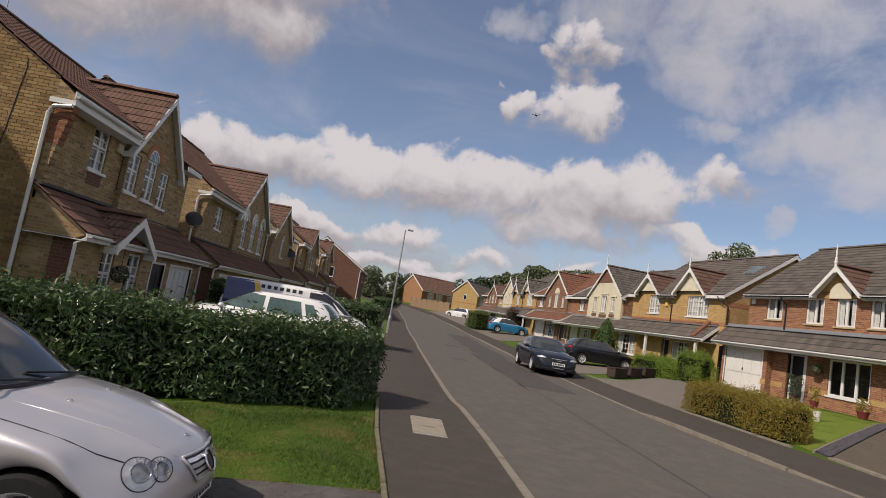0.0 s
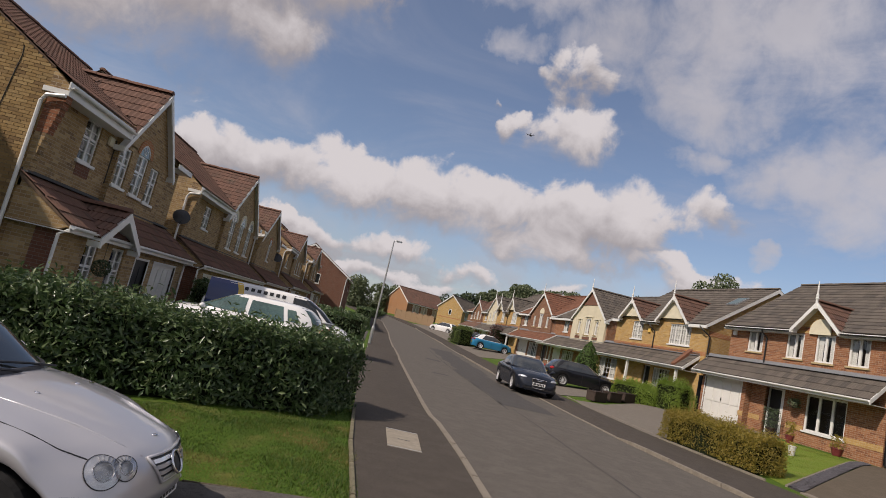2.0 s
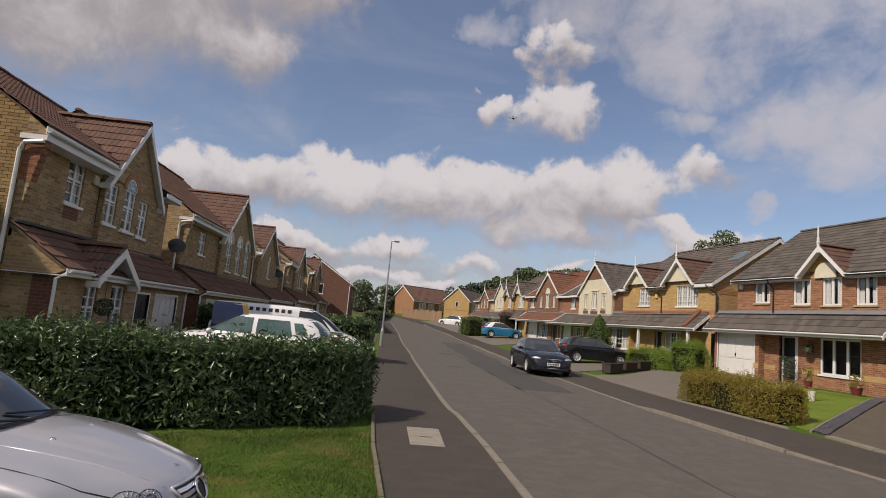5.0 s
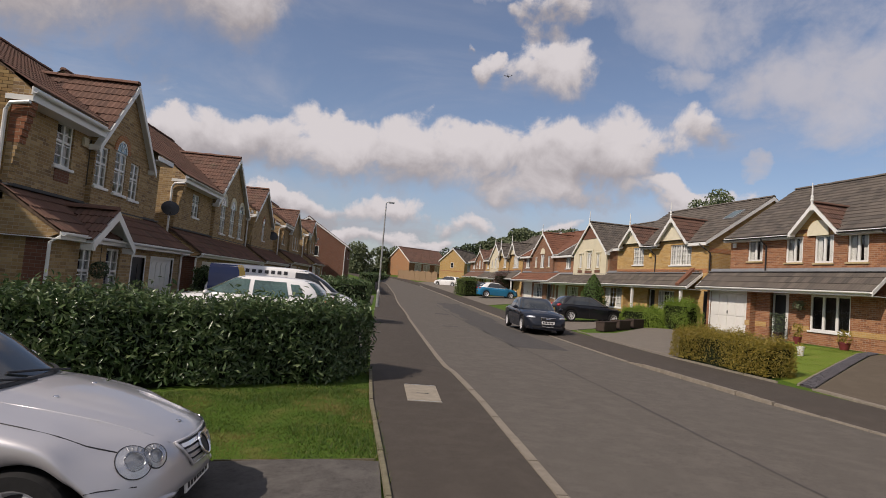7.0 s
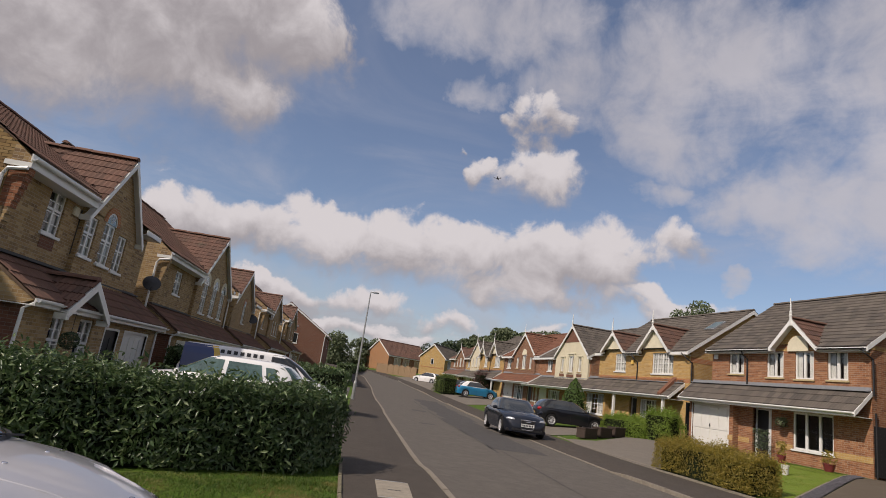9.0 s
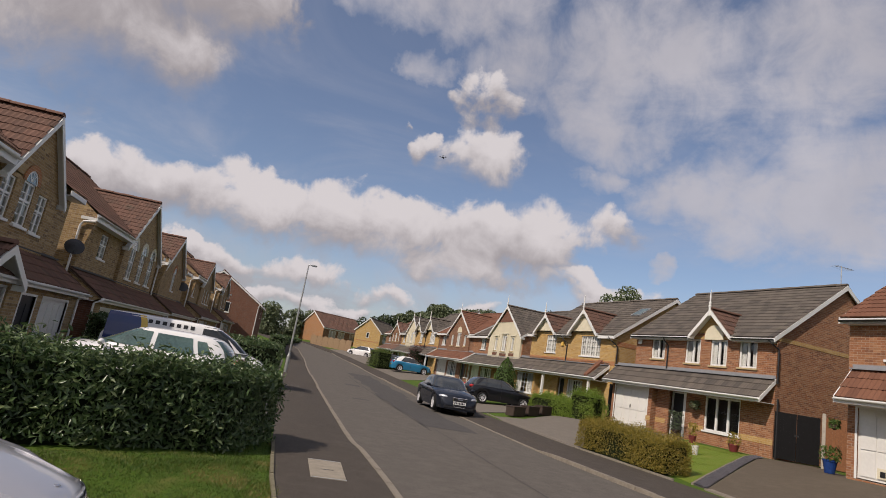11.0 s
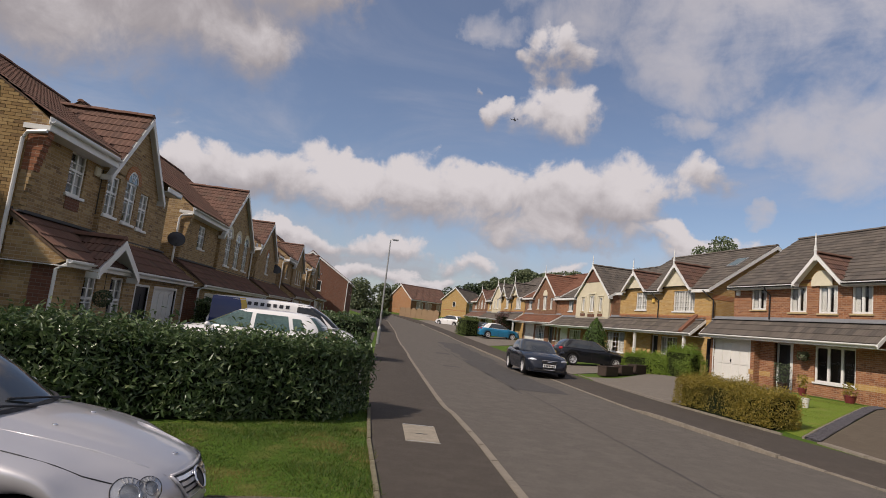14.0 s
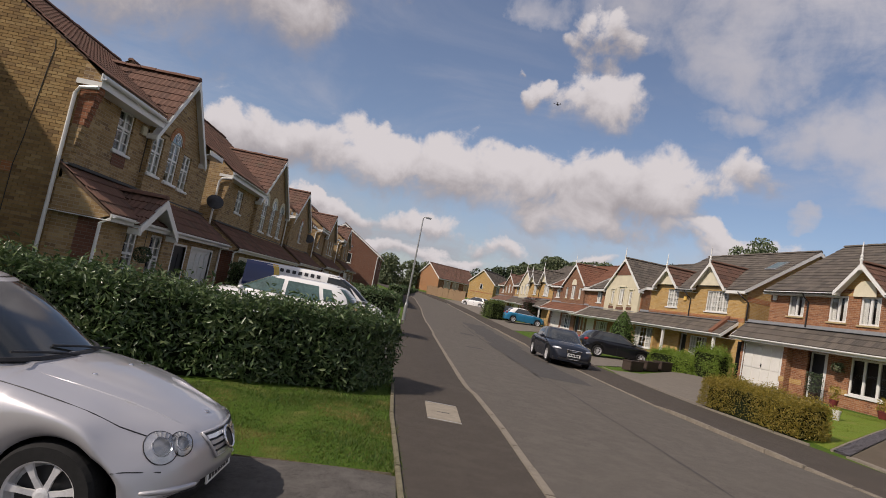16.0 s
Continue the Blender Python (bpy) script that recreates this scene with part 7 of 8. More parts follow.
    part("bonnet_badge", blob(bmesh.new(), tuple(p), (0.024, 0.024, 0.006), seg=12), CHROME, c, smooth=True)
    for y0, y1 in ((0.42, -0.14), (-0.02, -0.58)):
        part("wiper", hug([(0.98, y0, 1.000), (0.92, (y0 + y1) / 2, 1.030), (0.85, y1, 1.050)], 0.009), TRIM_BLACK, c)
    part("scuttle", hug([(0.95 - 0.34 * (abs(y) / 0.72) ** 3, y, 0.990 - 0.012 * (y / 0.72) ** 2) for y in [-0.72 + 0.09 * i for i in range(17)]], 0.022), TRIM_BLACK, c)
    return c


silver_coupe()

SALOON = dict(L=4.70, W=1.83, H=1.43, r=0.325, front_axle=1.46, rear_axle=-1.34, paint=NAVY, sill=0.19, crown=0.04,
    top=[(-2.35, 0.78), (-2.25, 0.98), (-1.75, 1.03), (-0.8, 0.98), (0.9, 0.95), (1.4, 0.90), (2.0, 0.78), (2.22, 0.68), (2.35, 0.50)],
    shoulder=[(-2.35, 0.6), (-2.1, 0.88), (-1.2, 0.92), (0.3, 0.90), (1.3, 0.84), (1.9, 0.72), (2.2, 0.60), (2.35, 0.42)],
    plan=[(-2.35, 0.74), (-2.25, 0.86), (-2.0, 0.94), (-1.4, 0.99), (1.2, 1.0), (1.7, 0.97), (2.0, 0.91), (2.2, 0.82), (2.3, 0.70), (2.35, 0.58)],
    cabin=dict(levels=[(0.0, 1.05, -1.80, 0.82, 0.94), (0.5, 0.70, -1.52, 0.73, 1.18), (0.85, 0.40, -1.18, 0.64, 1.36), (1.0, 0.25, -0.95, 0.58, 1.40)], power=4.5, screen=0.95, rear=0.85,
        sides=[((0.72, 0.25), (-0.22, -0.2), 0.08, 0.90), ((-0.30, -0.28), (-1.30, -0.85), 0.08, 0.90)]),
    spokes=5, seams=(0.85, -0.25, -1.2), handles=(-0.05, -1.0), screen_glass=CAR_GLASS_SKY)
s = car_at("car", 6.78, 25.4, -0.02, -90, "dark blue saloon parked with two wheels on the pavement", SALOON)[0]
for side in (1, -1):
    rot = Matrix.Rotation(side * radians(35), 3, "Z") @ Matrix.Rotation(radians(-30), 3, "Y")
    part("headlamp", blob(bmesh.new(), (2.12, side * 0.66, 0.655), (0.06, 0.20, 0.065), rot, 20), LAMP_BOWL, s, smooth=True)
g = part("grille", boxes((2.30, 2.365, -0.30, 0.30, 0.30, 0.66), bevel=0.03), TRIM_BLACK, s)
part("grille_rim", tube(bmesh.new(), [(2.36, -0.30, 0.66), (2.38, 0.30, 0.66), (2.38, 0.22, 0.30), (2.38, -0.22, 0.30), (2.36, -0.30, 0.66)], 0.014, 6), CHROME, g)
part("badge", tube(bmesh.new(), [(2.385, -0.10, 0.60), (2.385, 0.10, 0.60)], 0.02, 8), CHROME, g)
part("intake", boxes((2.22, 2.36, -0.62, 0.62, 0.24, 0.33), bevel=0.01), TRIM_BLACK, s)
plate(s, 2.375, 0, 0.46, 0, PLATE_WHITE)
tail(s, SALOON)

HATCH = dict(L=4.20, W=1.76, H=1.47, r=0.315, front_axle=1.28, rear_axle=-1.30, paint=CAR_BLACK, sill=0.20, crown=0.04,
    top=[(-2.10, 0.80), (-2.02, 0.95), (-1.6, 0.98), (0.9, 0.95), (1.35, 0.90), (1.8, 0.80), (2.0, 0.68), (2.10, 0.50)],
    shoulder=[(-2.10, 0.62), (-1.95, 0.90), (-1.0, 0.93), (0.3, 0.90), (1.2, 0.84), (1.7, 0.74), (1.95, 0.62), (2.10, 0.42)],
    plan=[(-2.10, 0.80), (-2.0, 0.90), (-1.7, 0.97), (-1.0, 1.0), (1.0, 1.0), (1.5, 0.96), (1.8, 0.89), (2.0, 0.76), (2.10, 0.58)],
    cabin=dict(levels=[(0.0, 1.12, -2.0, 0.80, 0.93), (0.5, 0.66, -1.86, 0.72, 1.18), (0.85, 0.28, -1.60, 0.63, 1.39), (1.0, 0.08, -1.38, 0.57, 1.44)], power=4.5, screen=0.95, rear=0.75,
        sides=[((0.78, 0.16), (-0.17, -0.17), 0.08, 0.90), ((-0.22, -0.22), (-1.2, -0.98), 0.08, 0.90), ((-1.25, -1.02), (-1.68, -1.15), 0.12, 0.85)]),
    spokes=8, seams=(0.85, -0.2, -1.15), handles=(0.0, -0.95), glass=CAR_GLASS_SKY)
k = car_at("car", 12.15, 33.4, 0.17, 2, "black hatchback parked on a drive beside planters", HATCH)[0]
tail(k, HATCH, 0.88)

BLUE = dict(HATCH, paint=CAR_BLUE, roof_paint=CAR_WHITE, H=1.57, W=1.78, r=0.34, sill=0.24,
    top=[(-2.05, 0.85), (-1.98, 1.02), (-1.6, 1.06), (0.8, 1.02), (1.3, 0.98), (1.8, 0.88), (2.0, 0.75), (2.06, 0.55)],
    shoulder=[(-2.05, 0.7), (-1.9, 0.98), (-1.0, 1.0), (0.3, 0.97), (1.2, 0.92), (1.7, 0.82), (1.95, 0.68), (2.06, 0.48)],
    cabin=dict(HATCH["cabin"], levels=[(0.0, 1.1, -1.98, 0.81, 1.0), (0.5, 0.62, -1.80, 0.73, 1.26), (0.85, 0.22, -1.45, 0.64, 1.47), (1.0, 0.02, -1.20, 0.58, 1.53)], sides=[((0.75, 0.12), (-0.15, -0.18), 0.06, 0.90), ((-0.2, -0.23), (-1.25, -0.85), 0.08, 0.88)]))
k = car_at("car", 11.9, 60.0, land(11.9, 60.0) + 0.0, 2, "bright blue crossover with white roof on a drive", BLUE)[0]
tail(k, BLUE, 0.92)
part("headlamp", blob(bmesh.new(), (1.85, -0.70, 0.80), (0.12, 0.14, 0.08), None, 14), LAMP_BOWL, k, smooth=True)
DARK2 = dict(HATCH, paint=NAVY)
k = car_at("car", 11.2, 64.6, land(11.2, 64.6), 4, "dark blue hatchback behind the blue crossover", DARK2)[0]
tail(k, DARK2, 0.88)
SMALL = dict(HATCH, paint=CAR_WHITE, L=4.2)
k = car_at("car", 9.1, 82.0, 1.42, 140, "small white hatchback parked near the bend", SMALL)[0]
tail(k, SMALL, 0.88)

WHITE = dict(HATCH, paint=CAR_WHITE, glass=CAR_GLASS_PALE, W=1.8, L=4.3, band=False,
    cabin=dict(HATCH["cabin"], sides=[((0.80, 0.25), (-0.14, -0.14), 0.12, 0.80), ((-0.24, -0.24), (-1.12, -0.95), 0.12, 0.78), ((-1.22, -1.04), (-1.55, -1.20), 0.22, 0.72)]))
k = car_at("car", -3.3, 15.0, 0.03, 180, "white hatchback parked on the drive behind the hedge", WHITE)[0]
tail(k, WHITE, 0.92)

VAN = dict(L=4.9, W=1.80, H=1.82, r=0.34, front_axle=1.55, rear_axle=-1.40, paint=CAR_WHITE, sill=0.24, crown=0.03, group="",
    top=[(-2.45, 1.15), (-2.40, 1.18), (0.9, 1.16), (1.5, 1.10), (2.1, 0.95), (2.35, 0.78), (2.45, 0.55)],
    shoulder=[(-2.45, 1.02), (0.6, 1.02), (1.4, 0.98), (2.0, 0.85), (2.3, 0.70), (2.45, 0.48)],
    plan=[(-2.45, 0.93), (-2.38, 0.97), (1.2, 1.0), (1.8, 0.96), (2.2, 0.86), (2.4, 0.70), (2.45, 0.6)],
    cabin=dict(levels=[(0.0, 1.75, -2.44, 0.87, 1.10), (0.5, 1.30, -2.42, 0.84, 1.45), (0.85, 0.85, -2.38, 0.79, 1.70), (1.0, 0.62, -2.34, 0.73, 1.78)], power=8.0, screen=0.85, rear=0.5,
        sides=[((1.35, 0.75), (0.35, 0.35), 0.08, 0.78)]),
    spokes=6, seams=(1.2, 0.2), handles=(0.35,), mirror_x=1.15)
v = car_at("van", -3.2, 20.0, -0.04, 3, "white panel van with blue and yellow rear panels behind the hedge", VAN)[0]
# painted rear end, stripe and lettering drawn as plain bars
def side_patch(van, name, f0, f1, z0, z1, mat, off):
    """A sheet of paint on the van's side that follows its tumblehome."""
    vv, ff = [], []
    n = 8
    for i in range(n + 1):
        z = z0 + (z1 - z0) * i / n
        y = -lin(z, [(0.5, 0.89), (1.05, 0.88), (1.10, 0.87), (1.45, 0.84), (1.70, 0.79), (1.78, 0.73)]) - off
        vv += [(f0(z), y, z), (f1(z), y, z)]
    for i in range(n):
        ff.append((2 * i, 2 * i + 1, 2 * i + 3, 2 * i + 2))
    return sheet(name, vv, ff, mat, van)


bow = lambda z: -1.62 + 0.20 * math.sin(max(0.0, min(1.0, (z - 0.9) / 1.0)) * math.pi)
side_patch(v, "painted_panel", lambda z: -2.36, bow, 0.95, 1.76, VAN_BLUE, 0.008)
side_patch(v, "painted_stripe", bow, lambda z: bow(z) + 0.18, 0.95, 1.76, VAN_YELLOW, 0.008)
for i in range(7):
    a = -1.26 + i * 0.20
    side_patch(v, "letter_bar", lambda z, a=a: a, lambda z, a=a: a + 0.12, 1.57, 1.68, INK, 0.010)


# ---------------------------------------------------------------- drives, edgings, gardens
def patch(name, pts, lift, mat, label, cat, thick=0.15, grid=0.8):
    return tagged(poly_patch(name, pts, lift, mat, thick, grid), label, cat, kind="structure")


patch("drive", [(0.24, 1.5), (0.13, 5.38), (-1.4, 5.6), (-8.6, 5.5), (-10.0, 1.0), (-10, -3.0), (0.3, -3.0)], 0.004, DRIVE, "grey gritty asphalt drive", "drive")
patch("drive", [(-0.2, 11.2), (-0.29, 21.3), (-6.9, 21.5), (-6.9, 11.6), (-1.8, 11.4)], 0.004, DRIVE, "asphalt drive with parked cars", "drive")
patch("drive", [(-0.6, 35.5), (-0.7, 50.0), (-7.0, 50.0), (-7.0, 35.5)], 0.004, DRIVE, "asphalt drive", "drive")
patch("drive", [(8.92, 17.2), (8.88, 23.3), (9.2, 25.4), (10.6, 25.4), (13.4, 28.6), (17.0, 28.8), (17.6, 23.6), (11.6, 17.6)], 0.006, DRIVE_PALE, "pale grey drive before the garage", "drive")
patch("drive", [(8.98, 26.8), (9.08, 32.0), (16.0, 35.0), (16.3, 32.0)], 0.006, DRIVE_PALE, "pale drive under a black car", "drive")
patch("drive", [(9.03, 49.0), (8.45, 62.0), (13.6, 62.5), (14.6, 54.0)], 0.006, DRIVE_PALE, "pale drive under a blue car", "drive")
patch("drive", [(8.1, 66.5), (7.12, 76.0), (4.9, 87.0), (9.5, 88.0), (12.0, 76.0), (13.0, 67.0)], 0.006, DRIVE_PALE, "pale drive further on", "drive")
patch("drive", [(9.70, 12.05), (17.75, 19.02), (19.6, 18.6), (17.0, 14.2), (18.2, 6.0), (9.75, 3.0), (9.6, 9.5)], 0.006, DRIVE_BROWN, "brown tarmac drive before a garage", "drive")


patch("lawn", [(9.75, 12.72), (17.55, 19.5), (17.1, 21.4), (16.3, 23.6), (12.0, 18.2), (10.3, 17.3)], -0.012, GRASS_BRIGHT, "bright mown lawn before the red house", "lawn", 0.1)


def chips(pts, lift, n):
    """Loose slate on a narrow bed."""
    a, b = np.array(pts[0]), np.array(pts[1])
    c, d = np.array(pts[2]), np.array(pts[3])
    V, Fc = [], []
    for i in range(n):
        s, t = RNG.uniform(0, 1), RNG.uniform(0, 1)
        p = (a * (1 - s) + b * s) * (1 - t) + (d * (1 - s) + c * s) * t
        z = land(p[0], p[1]) + lift + RNG.uniform(0, 0.02)
        r = RNG.uniform(0.02, 0.045)
        ang = RNG.uniform(0, 6.28)
        k = len(V)
        for j in range(4):
            V.append((p[0] + r * math.cos(ang + j * 1.57) * RNG.uniform(0.6, 1.2), p[1] + r * math.sin(ang + j * 1.57), z + RNG.uniform(-0.01, 0.012)))
        V.append((p[0], p[1], z + 0.015))
        Fc += [(k, k + 1, k + 4), (k + 1, k + 2, k + 4), (k + 2, k + 3, k + 4), (k + 3, k, k + 4)]
    return V, Fc


bed = [(9.72, 12.1), (17.7, 19.05), (17.85, 19.6), (9.7, 12.5)]
patch("slate_bed", bed, 0.003, PATCH, "dark bed under slate chippings", "garden bed")
cv, cf = chips(bed, 0.012, 3500)
tagged(sheet("slate_chippings", cv, cf, SLATE_CHIP), "loose purple-grey slate chippings", "gravel", kind="stuff")


def edging(name, pts, mat, label, w=0.05, h=0.03, step=0.9):
    """Concrete edging laid along a line in short lengths."""
    top = tagged(new(name), label, "edging", kind="structure")
    me = None
    for (xa, ya), (xb, yb) in zip(pts, pts[1:]):
        d = math.hypot(xb - xa, yb - ya)
        n = max(1, int(d / step))
        for i in range(n):
            x0, y0 = xa + (xb - xa) * i / n, ya + (yb - ya) * i / n
            x1, y1 = xa + (xb - xa) * (i + 1) / n, ya + (yb - ya) * (i + 1) / n
            z0, z1 = land(x0, y0), land(x1, y1)
            m = look((x0, y0, z0), (x1, y1, z1 + 1e-5)) @ Matrix.Rotation(radians(-90), 4, "X")
            if me is None:
                ob = part("edging_stone", boxes((-w / 2, w / 2, 0.004, d / n - 0.006, -0.12, h), bevel=0.008), mat, top)
                me = ob.data
                ln = d / n
            else:
                ob = new("edging_stone", me)
                ob.parent = top
            yaw = math.atan2(-(x1 - x0), y1 - y0)
            ob.matrix_world = Matrix.Translation((x0, y0, z0 + random.uniform(-0.004, 0.004))) @ Matrix.Rotation(yaw, 4, "Z") @ Matrix.Rotation(math.atan2(z1 - z0, d / n), 4, "X") @ Matrix.Diagonal((1, d / n / ln, 1, 1))


edging("edging", [(path_left(y), y) for y in (-4, 0, 4.5, 8, 10.6)], KERB_OLD, "narrow mossy concrete edging between lawn and pavement", 0.055, 0.025)
edging("edging", [(0.1, 5.42), (-1.4, 5.62), (-6.0, 5.55)], EDGE_WOOD, "thin weathered edging between lawn and drive", 0.03, 0.01)
edging("edging", [(9.68, 12.55), (17.88, 19.65)], KERB, "pale edging between lawn and slate", 0.06, 0.03)
edging("edging", [(9.42, 12.9), (9.0, 17.3)], KERB, "pale edging under the low hedge", 0.06, 0.03)
edging("edging", [(9.72, 12.05), (9.7, 9.5), (9.9, 4.0)], KERB, "block edging at the foot of the drive", 0.22, 0.012)
edging("edging", [(9.2, 17.3), (9.08, 23.2), (9.25, 26.6)], KERB, "pale edging at the foot of the drive", 0.06, 0.012)


def blades(name, inside, x0, x1, y0, y1, n, label, h=0.035, mat=None):
    """Grass blades over a stretch of lawn."""
    x, y = RNG.uniform(x0, x1, n), RNG.uniform(y0, y1, n)
    keep = np.array([inside(a, b) for a, b in zip(x, y)])
    x, y = x[keep], y[keep]
    z = np.array([land(a, b) for a, b in zip(x, y)]) - 0.02
    clump = 0.6 + 0.5 * np.sin(x * 2.3 + 1.7 * np.sin(y * 1.9)) * np.sin(y * 2.9 + np.sin(x * 3.1))
    hh = h * RNG.uniform(0.5, 1.4, len(x)) * np.clip(clump, 0.35, 1.2)
    a = RNG.uniform(0, 6.28, len(x))
    w = RNG.uniform(0.003, 0.006, len(x))
    lx, ly = RNG.normal(0, 0.6, len(x)) * hh, RNG.normal(0, 0.6, len(x)) * hh
    v = np.stack([np.stack([x - w * np.cos(a), y - w * np.sin(a), z], 1), np.stack([x + w * np.cos(a), y + w * np.sin(a), z], 1), np.stack([x + lx, y + ly, z + hh], 1)], 1).reshape(-1, 3)
    f = np.arange(len(v)).reshape(-1, 3)
    ob = sheet(name, v, f, mat or BLADE)
    return tagged(ob, label, "grass", kind="stuff")


BLADE = leafy("grass blade", [(0.032, 0.080, 0.005), (0.062, 0.125, 0.010), (0.10, 0.165, 0.018), (0.17, 0.16, 0.04)], 0.6, 0.3, (0.24, 0.19, 0.06))
BLADE_BRIGHT = leafy("bright grass blade", [(0.125, 0.182, 0.018), (0.190, 0.255, 0.029), (0.265, 0.325, 0.047)], 0.6, 0.4)
front = [(-0.75, 9.3), (-1.5, 8.5), (-2.6, 8.05), (-6.5, 7.5)]
blades("grass", lambda a, b: a < path_left(b) - 0.02 and b < np.interp(-a, [0.1, 0.75, 1.5, 2.6, 6.5], [10.6, 9.3, 8.5, 8.05, 7.5]) and b > 5.43 + 0.13 * min(1.6, max(0.0, -a)), -5.5, 0.15, 5.4, 10.6, 90000, "short mown grass with dry patches beside the pavement")
blades("grass", lambda a, b: abs(a - path_left(b)) < 0.05, -0.3, 0.4, 4.8, 10.5, 9000, "tufts of grass along the pavement edging", 0.05)
blades("grass", lambda a, b: b > 12.65 + (a - 9.7) * 0.868 and b < 22.0 and a > 10.5 and b < 15.0 + (a - 10.5) * 1.3, 10.4, 17.3, 12.5, 20.5, 30000, "bright mown grass before the red house", 0.04, BLADE_BRIGHT)


# ---------------------------------------------------------------- gate, fence, planters, pots
def side_gate():
    g = thing("gate", pose(18.66, 19.64, 0.48, 0, 0, -46), "black stained double timber gate beside the red house", "gate")
    for s in (0, 1):
        x = s * 0.77
        leaf = part("gate_leaf", boxes((x, x + 0.755, 0.0, 0.03, 0.05, 1.78)), GATE_BLACK, g)
        for i in range(7):
            part("board", boxes((x + 0.002 + i * 0.108, x + 0.107 + i * 0.108, -0.022, -0.001, 0.04, 1.80), bevel=0.003), GATE_BLACK, leaf)
    part("latch", boxes((0.70, 0.84, -0.05, -0.022, 0.95, 1.02)), TRIM_BLACK, g)
    p = thing("fence", pose(19.80, 18.46, 0.50, 0, 0, -46), "brown timber fence panel with a concrete post", "fence")
    part("post", boxes((-0.06, 0.06, -0.06, 0.06, -0.2, 1.98), bevel=0.01), CONCRETE, p)
    for i in range(12):
        part("slat", boxes((0.07 + i * 0.1, 0.165 + i * 0.1, -0.01 + 0.01 * (i % 2), 0.01 + 0.01 * (i % 2), 0.0, 1.85)), FENCE_BROWN, p)
    q = thing("gate", pose(17.05, 29.45, 0.5, 0, 0, -80), "tall narrow black gate between two houses", "gate")
    for i in range(7):
        part("board", boxes((i * 0.125, i * 0.125 + 0.12, 0, 0.025, 0.03, 1.95), bevel=0.003), GATE_BLACK, q)
    part("rail", boxes((0, 0.875, 0.025, 0.06, 0.4, 0.5), (0, 0.875, 0.025, 0.06, 1.5, 1.6)), GATE_BLACK, q)


side_gate()


def planter(x, y, yaw):
    z = land(x, y)
    p = thing("planter", pose(x, y, z, 0, 0, yaw), "dark brown woven rectangular planter by the drive", "planter", "planters by the drive")
    bm = bmesh.new()
    box(bm, -0.6, 0.6, -0.22, 0.22, 0.0, 0.45, bevel=0.02)
    part("trough", bm, PLANTER_BROWN, p)
    part("rim", boxes((-0.62, 0.62, -0.24, -0.19, 0.41, 0.46), (-0.62, 0.62, 0.19, 0.24, 0.41, 0.46), (-0.62, -0.57, -0.19, 0.19, 0.41, 0.46), (0.57, 0.62, -0.19, 0.19, 0.41, 0.46)), PLANTER_BROWN, p)
    part("soil", boxes((-0.56, 0.56, -0.18, 0.18, 0.36, 0.43)), HEDGE_CORE, p)


for x, y in ((10.6, 26.5), (11.75, 27.5), (12.9, 28.5)):
    planter(x, y, 41)


def tuft(parent, x, y, z, r, h, n, mat, size=0.12):
    """A loose plant of upright leaves."""
    a, q = RNG.uniform(0, 6.28, n), np.sqrt(RNG.uniform(0, 1, n)) * r
    c = np.stack([x + q * np.cos(a), y + q * np.sin(a), z + RNG.uniform(0.05, 1, n) * h], 1)
    nn = np.stack([np.cos(a), np.sin(a), 0.3 + 0 * a], 1)
    return leaf_cloud("foliage", c, nn, size, mat, parent, "", 0.3, -0.4, 0.6)


def pot(x, y, z, r, h, mat, label, leafmat, ph, pr=None, n=160):
    p = thing("plant_pot", pose(x, y, z), label, "plant pot")
    part("pot", lathe(bmesh.new(), [(r * 0.65, 0), (r * 0.92, h * 0.85), (r, h * 0.88), (r, h), (r * 0.86, h), (r * 0.84, h * 0.9)], 20), mat, p)
    part("soil", lathe(bmesh.new(), [(r * 0.84, h * 0.85), (r * 0.84, h * 0.9)], 16), HEDGE_CORE, p)
    if n:
        tuft(p, 0, 0, h * 0.9, pr or r * 1.2, ph, n, leafmat)
    return p


pot(16.75, 21.9, 0.44, 0.17, 0.30, POT_RED, "red pot with a tall thin plant by the wall", PRIVET, 0.55)
pot(17.35, 20.2, 0.45, 0.22, 0.28, POT_RED, "red pot with trailing flowers by the wall", PRIVET, 0.5)
pot(13.6, 17.6, 0.28, 0.12, 0.34, POT_WHITE, "white urn on the lawn", PRIVET, 0.15, n=20)
pot(17.35, 23.9, 0.45, 0.20, 0.35, PLANTER_BROWN, "dark pot with a bushy shrub beside the door", TREE_DARK, 0.85, 0.35, 300)
pot(17.0, 15.6, 0.54, 0.22, 0.42, POT_BLUE, "blue glazed pot with a leafy plant beside the garage", CONIFER, 0.45, 0.32, 260)
for bx, by, bz in ((16.50, 15.02, 2.05), (16.86, 12.3, 2.15)):
    wb = thing("hanging_basket", pose(bx, by, bz), "small wall basket of trailing leaves beside a garage", "hanging basket")
    part("bowl", lathe(bmesh.new(), [(0.02, -0.16), (0.10, -0.11), (0.14, 0.0)], 14), BARK, wb)
    part("bracket", tube(bmesh.new(), [(0.20, 0.03, 0.22), (0.0, 0.0, 0.24), (0.0, 0.0, 0.0)], 0.008, 6), TRIM_BLACK, wb)
    tuft(wb, 0, 0, -0.12, 0.18, 0.28, 180, CONIFER)
basket = thing("hanging_basket", pose(17.75, 23.2, 2.0), "hanging basket of green leaves on the red brick wall", "hanging basket")
part("bowl", lathe(bmesh.new(), [(0.02, -0.2), (0.14, -0.14), (0.19, 0.0)], 16), BARK, basket)
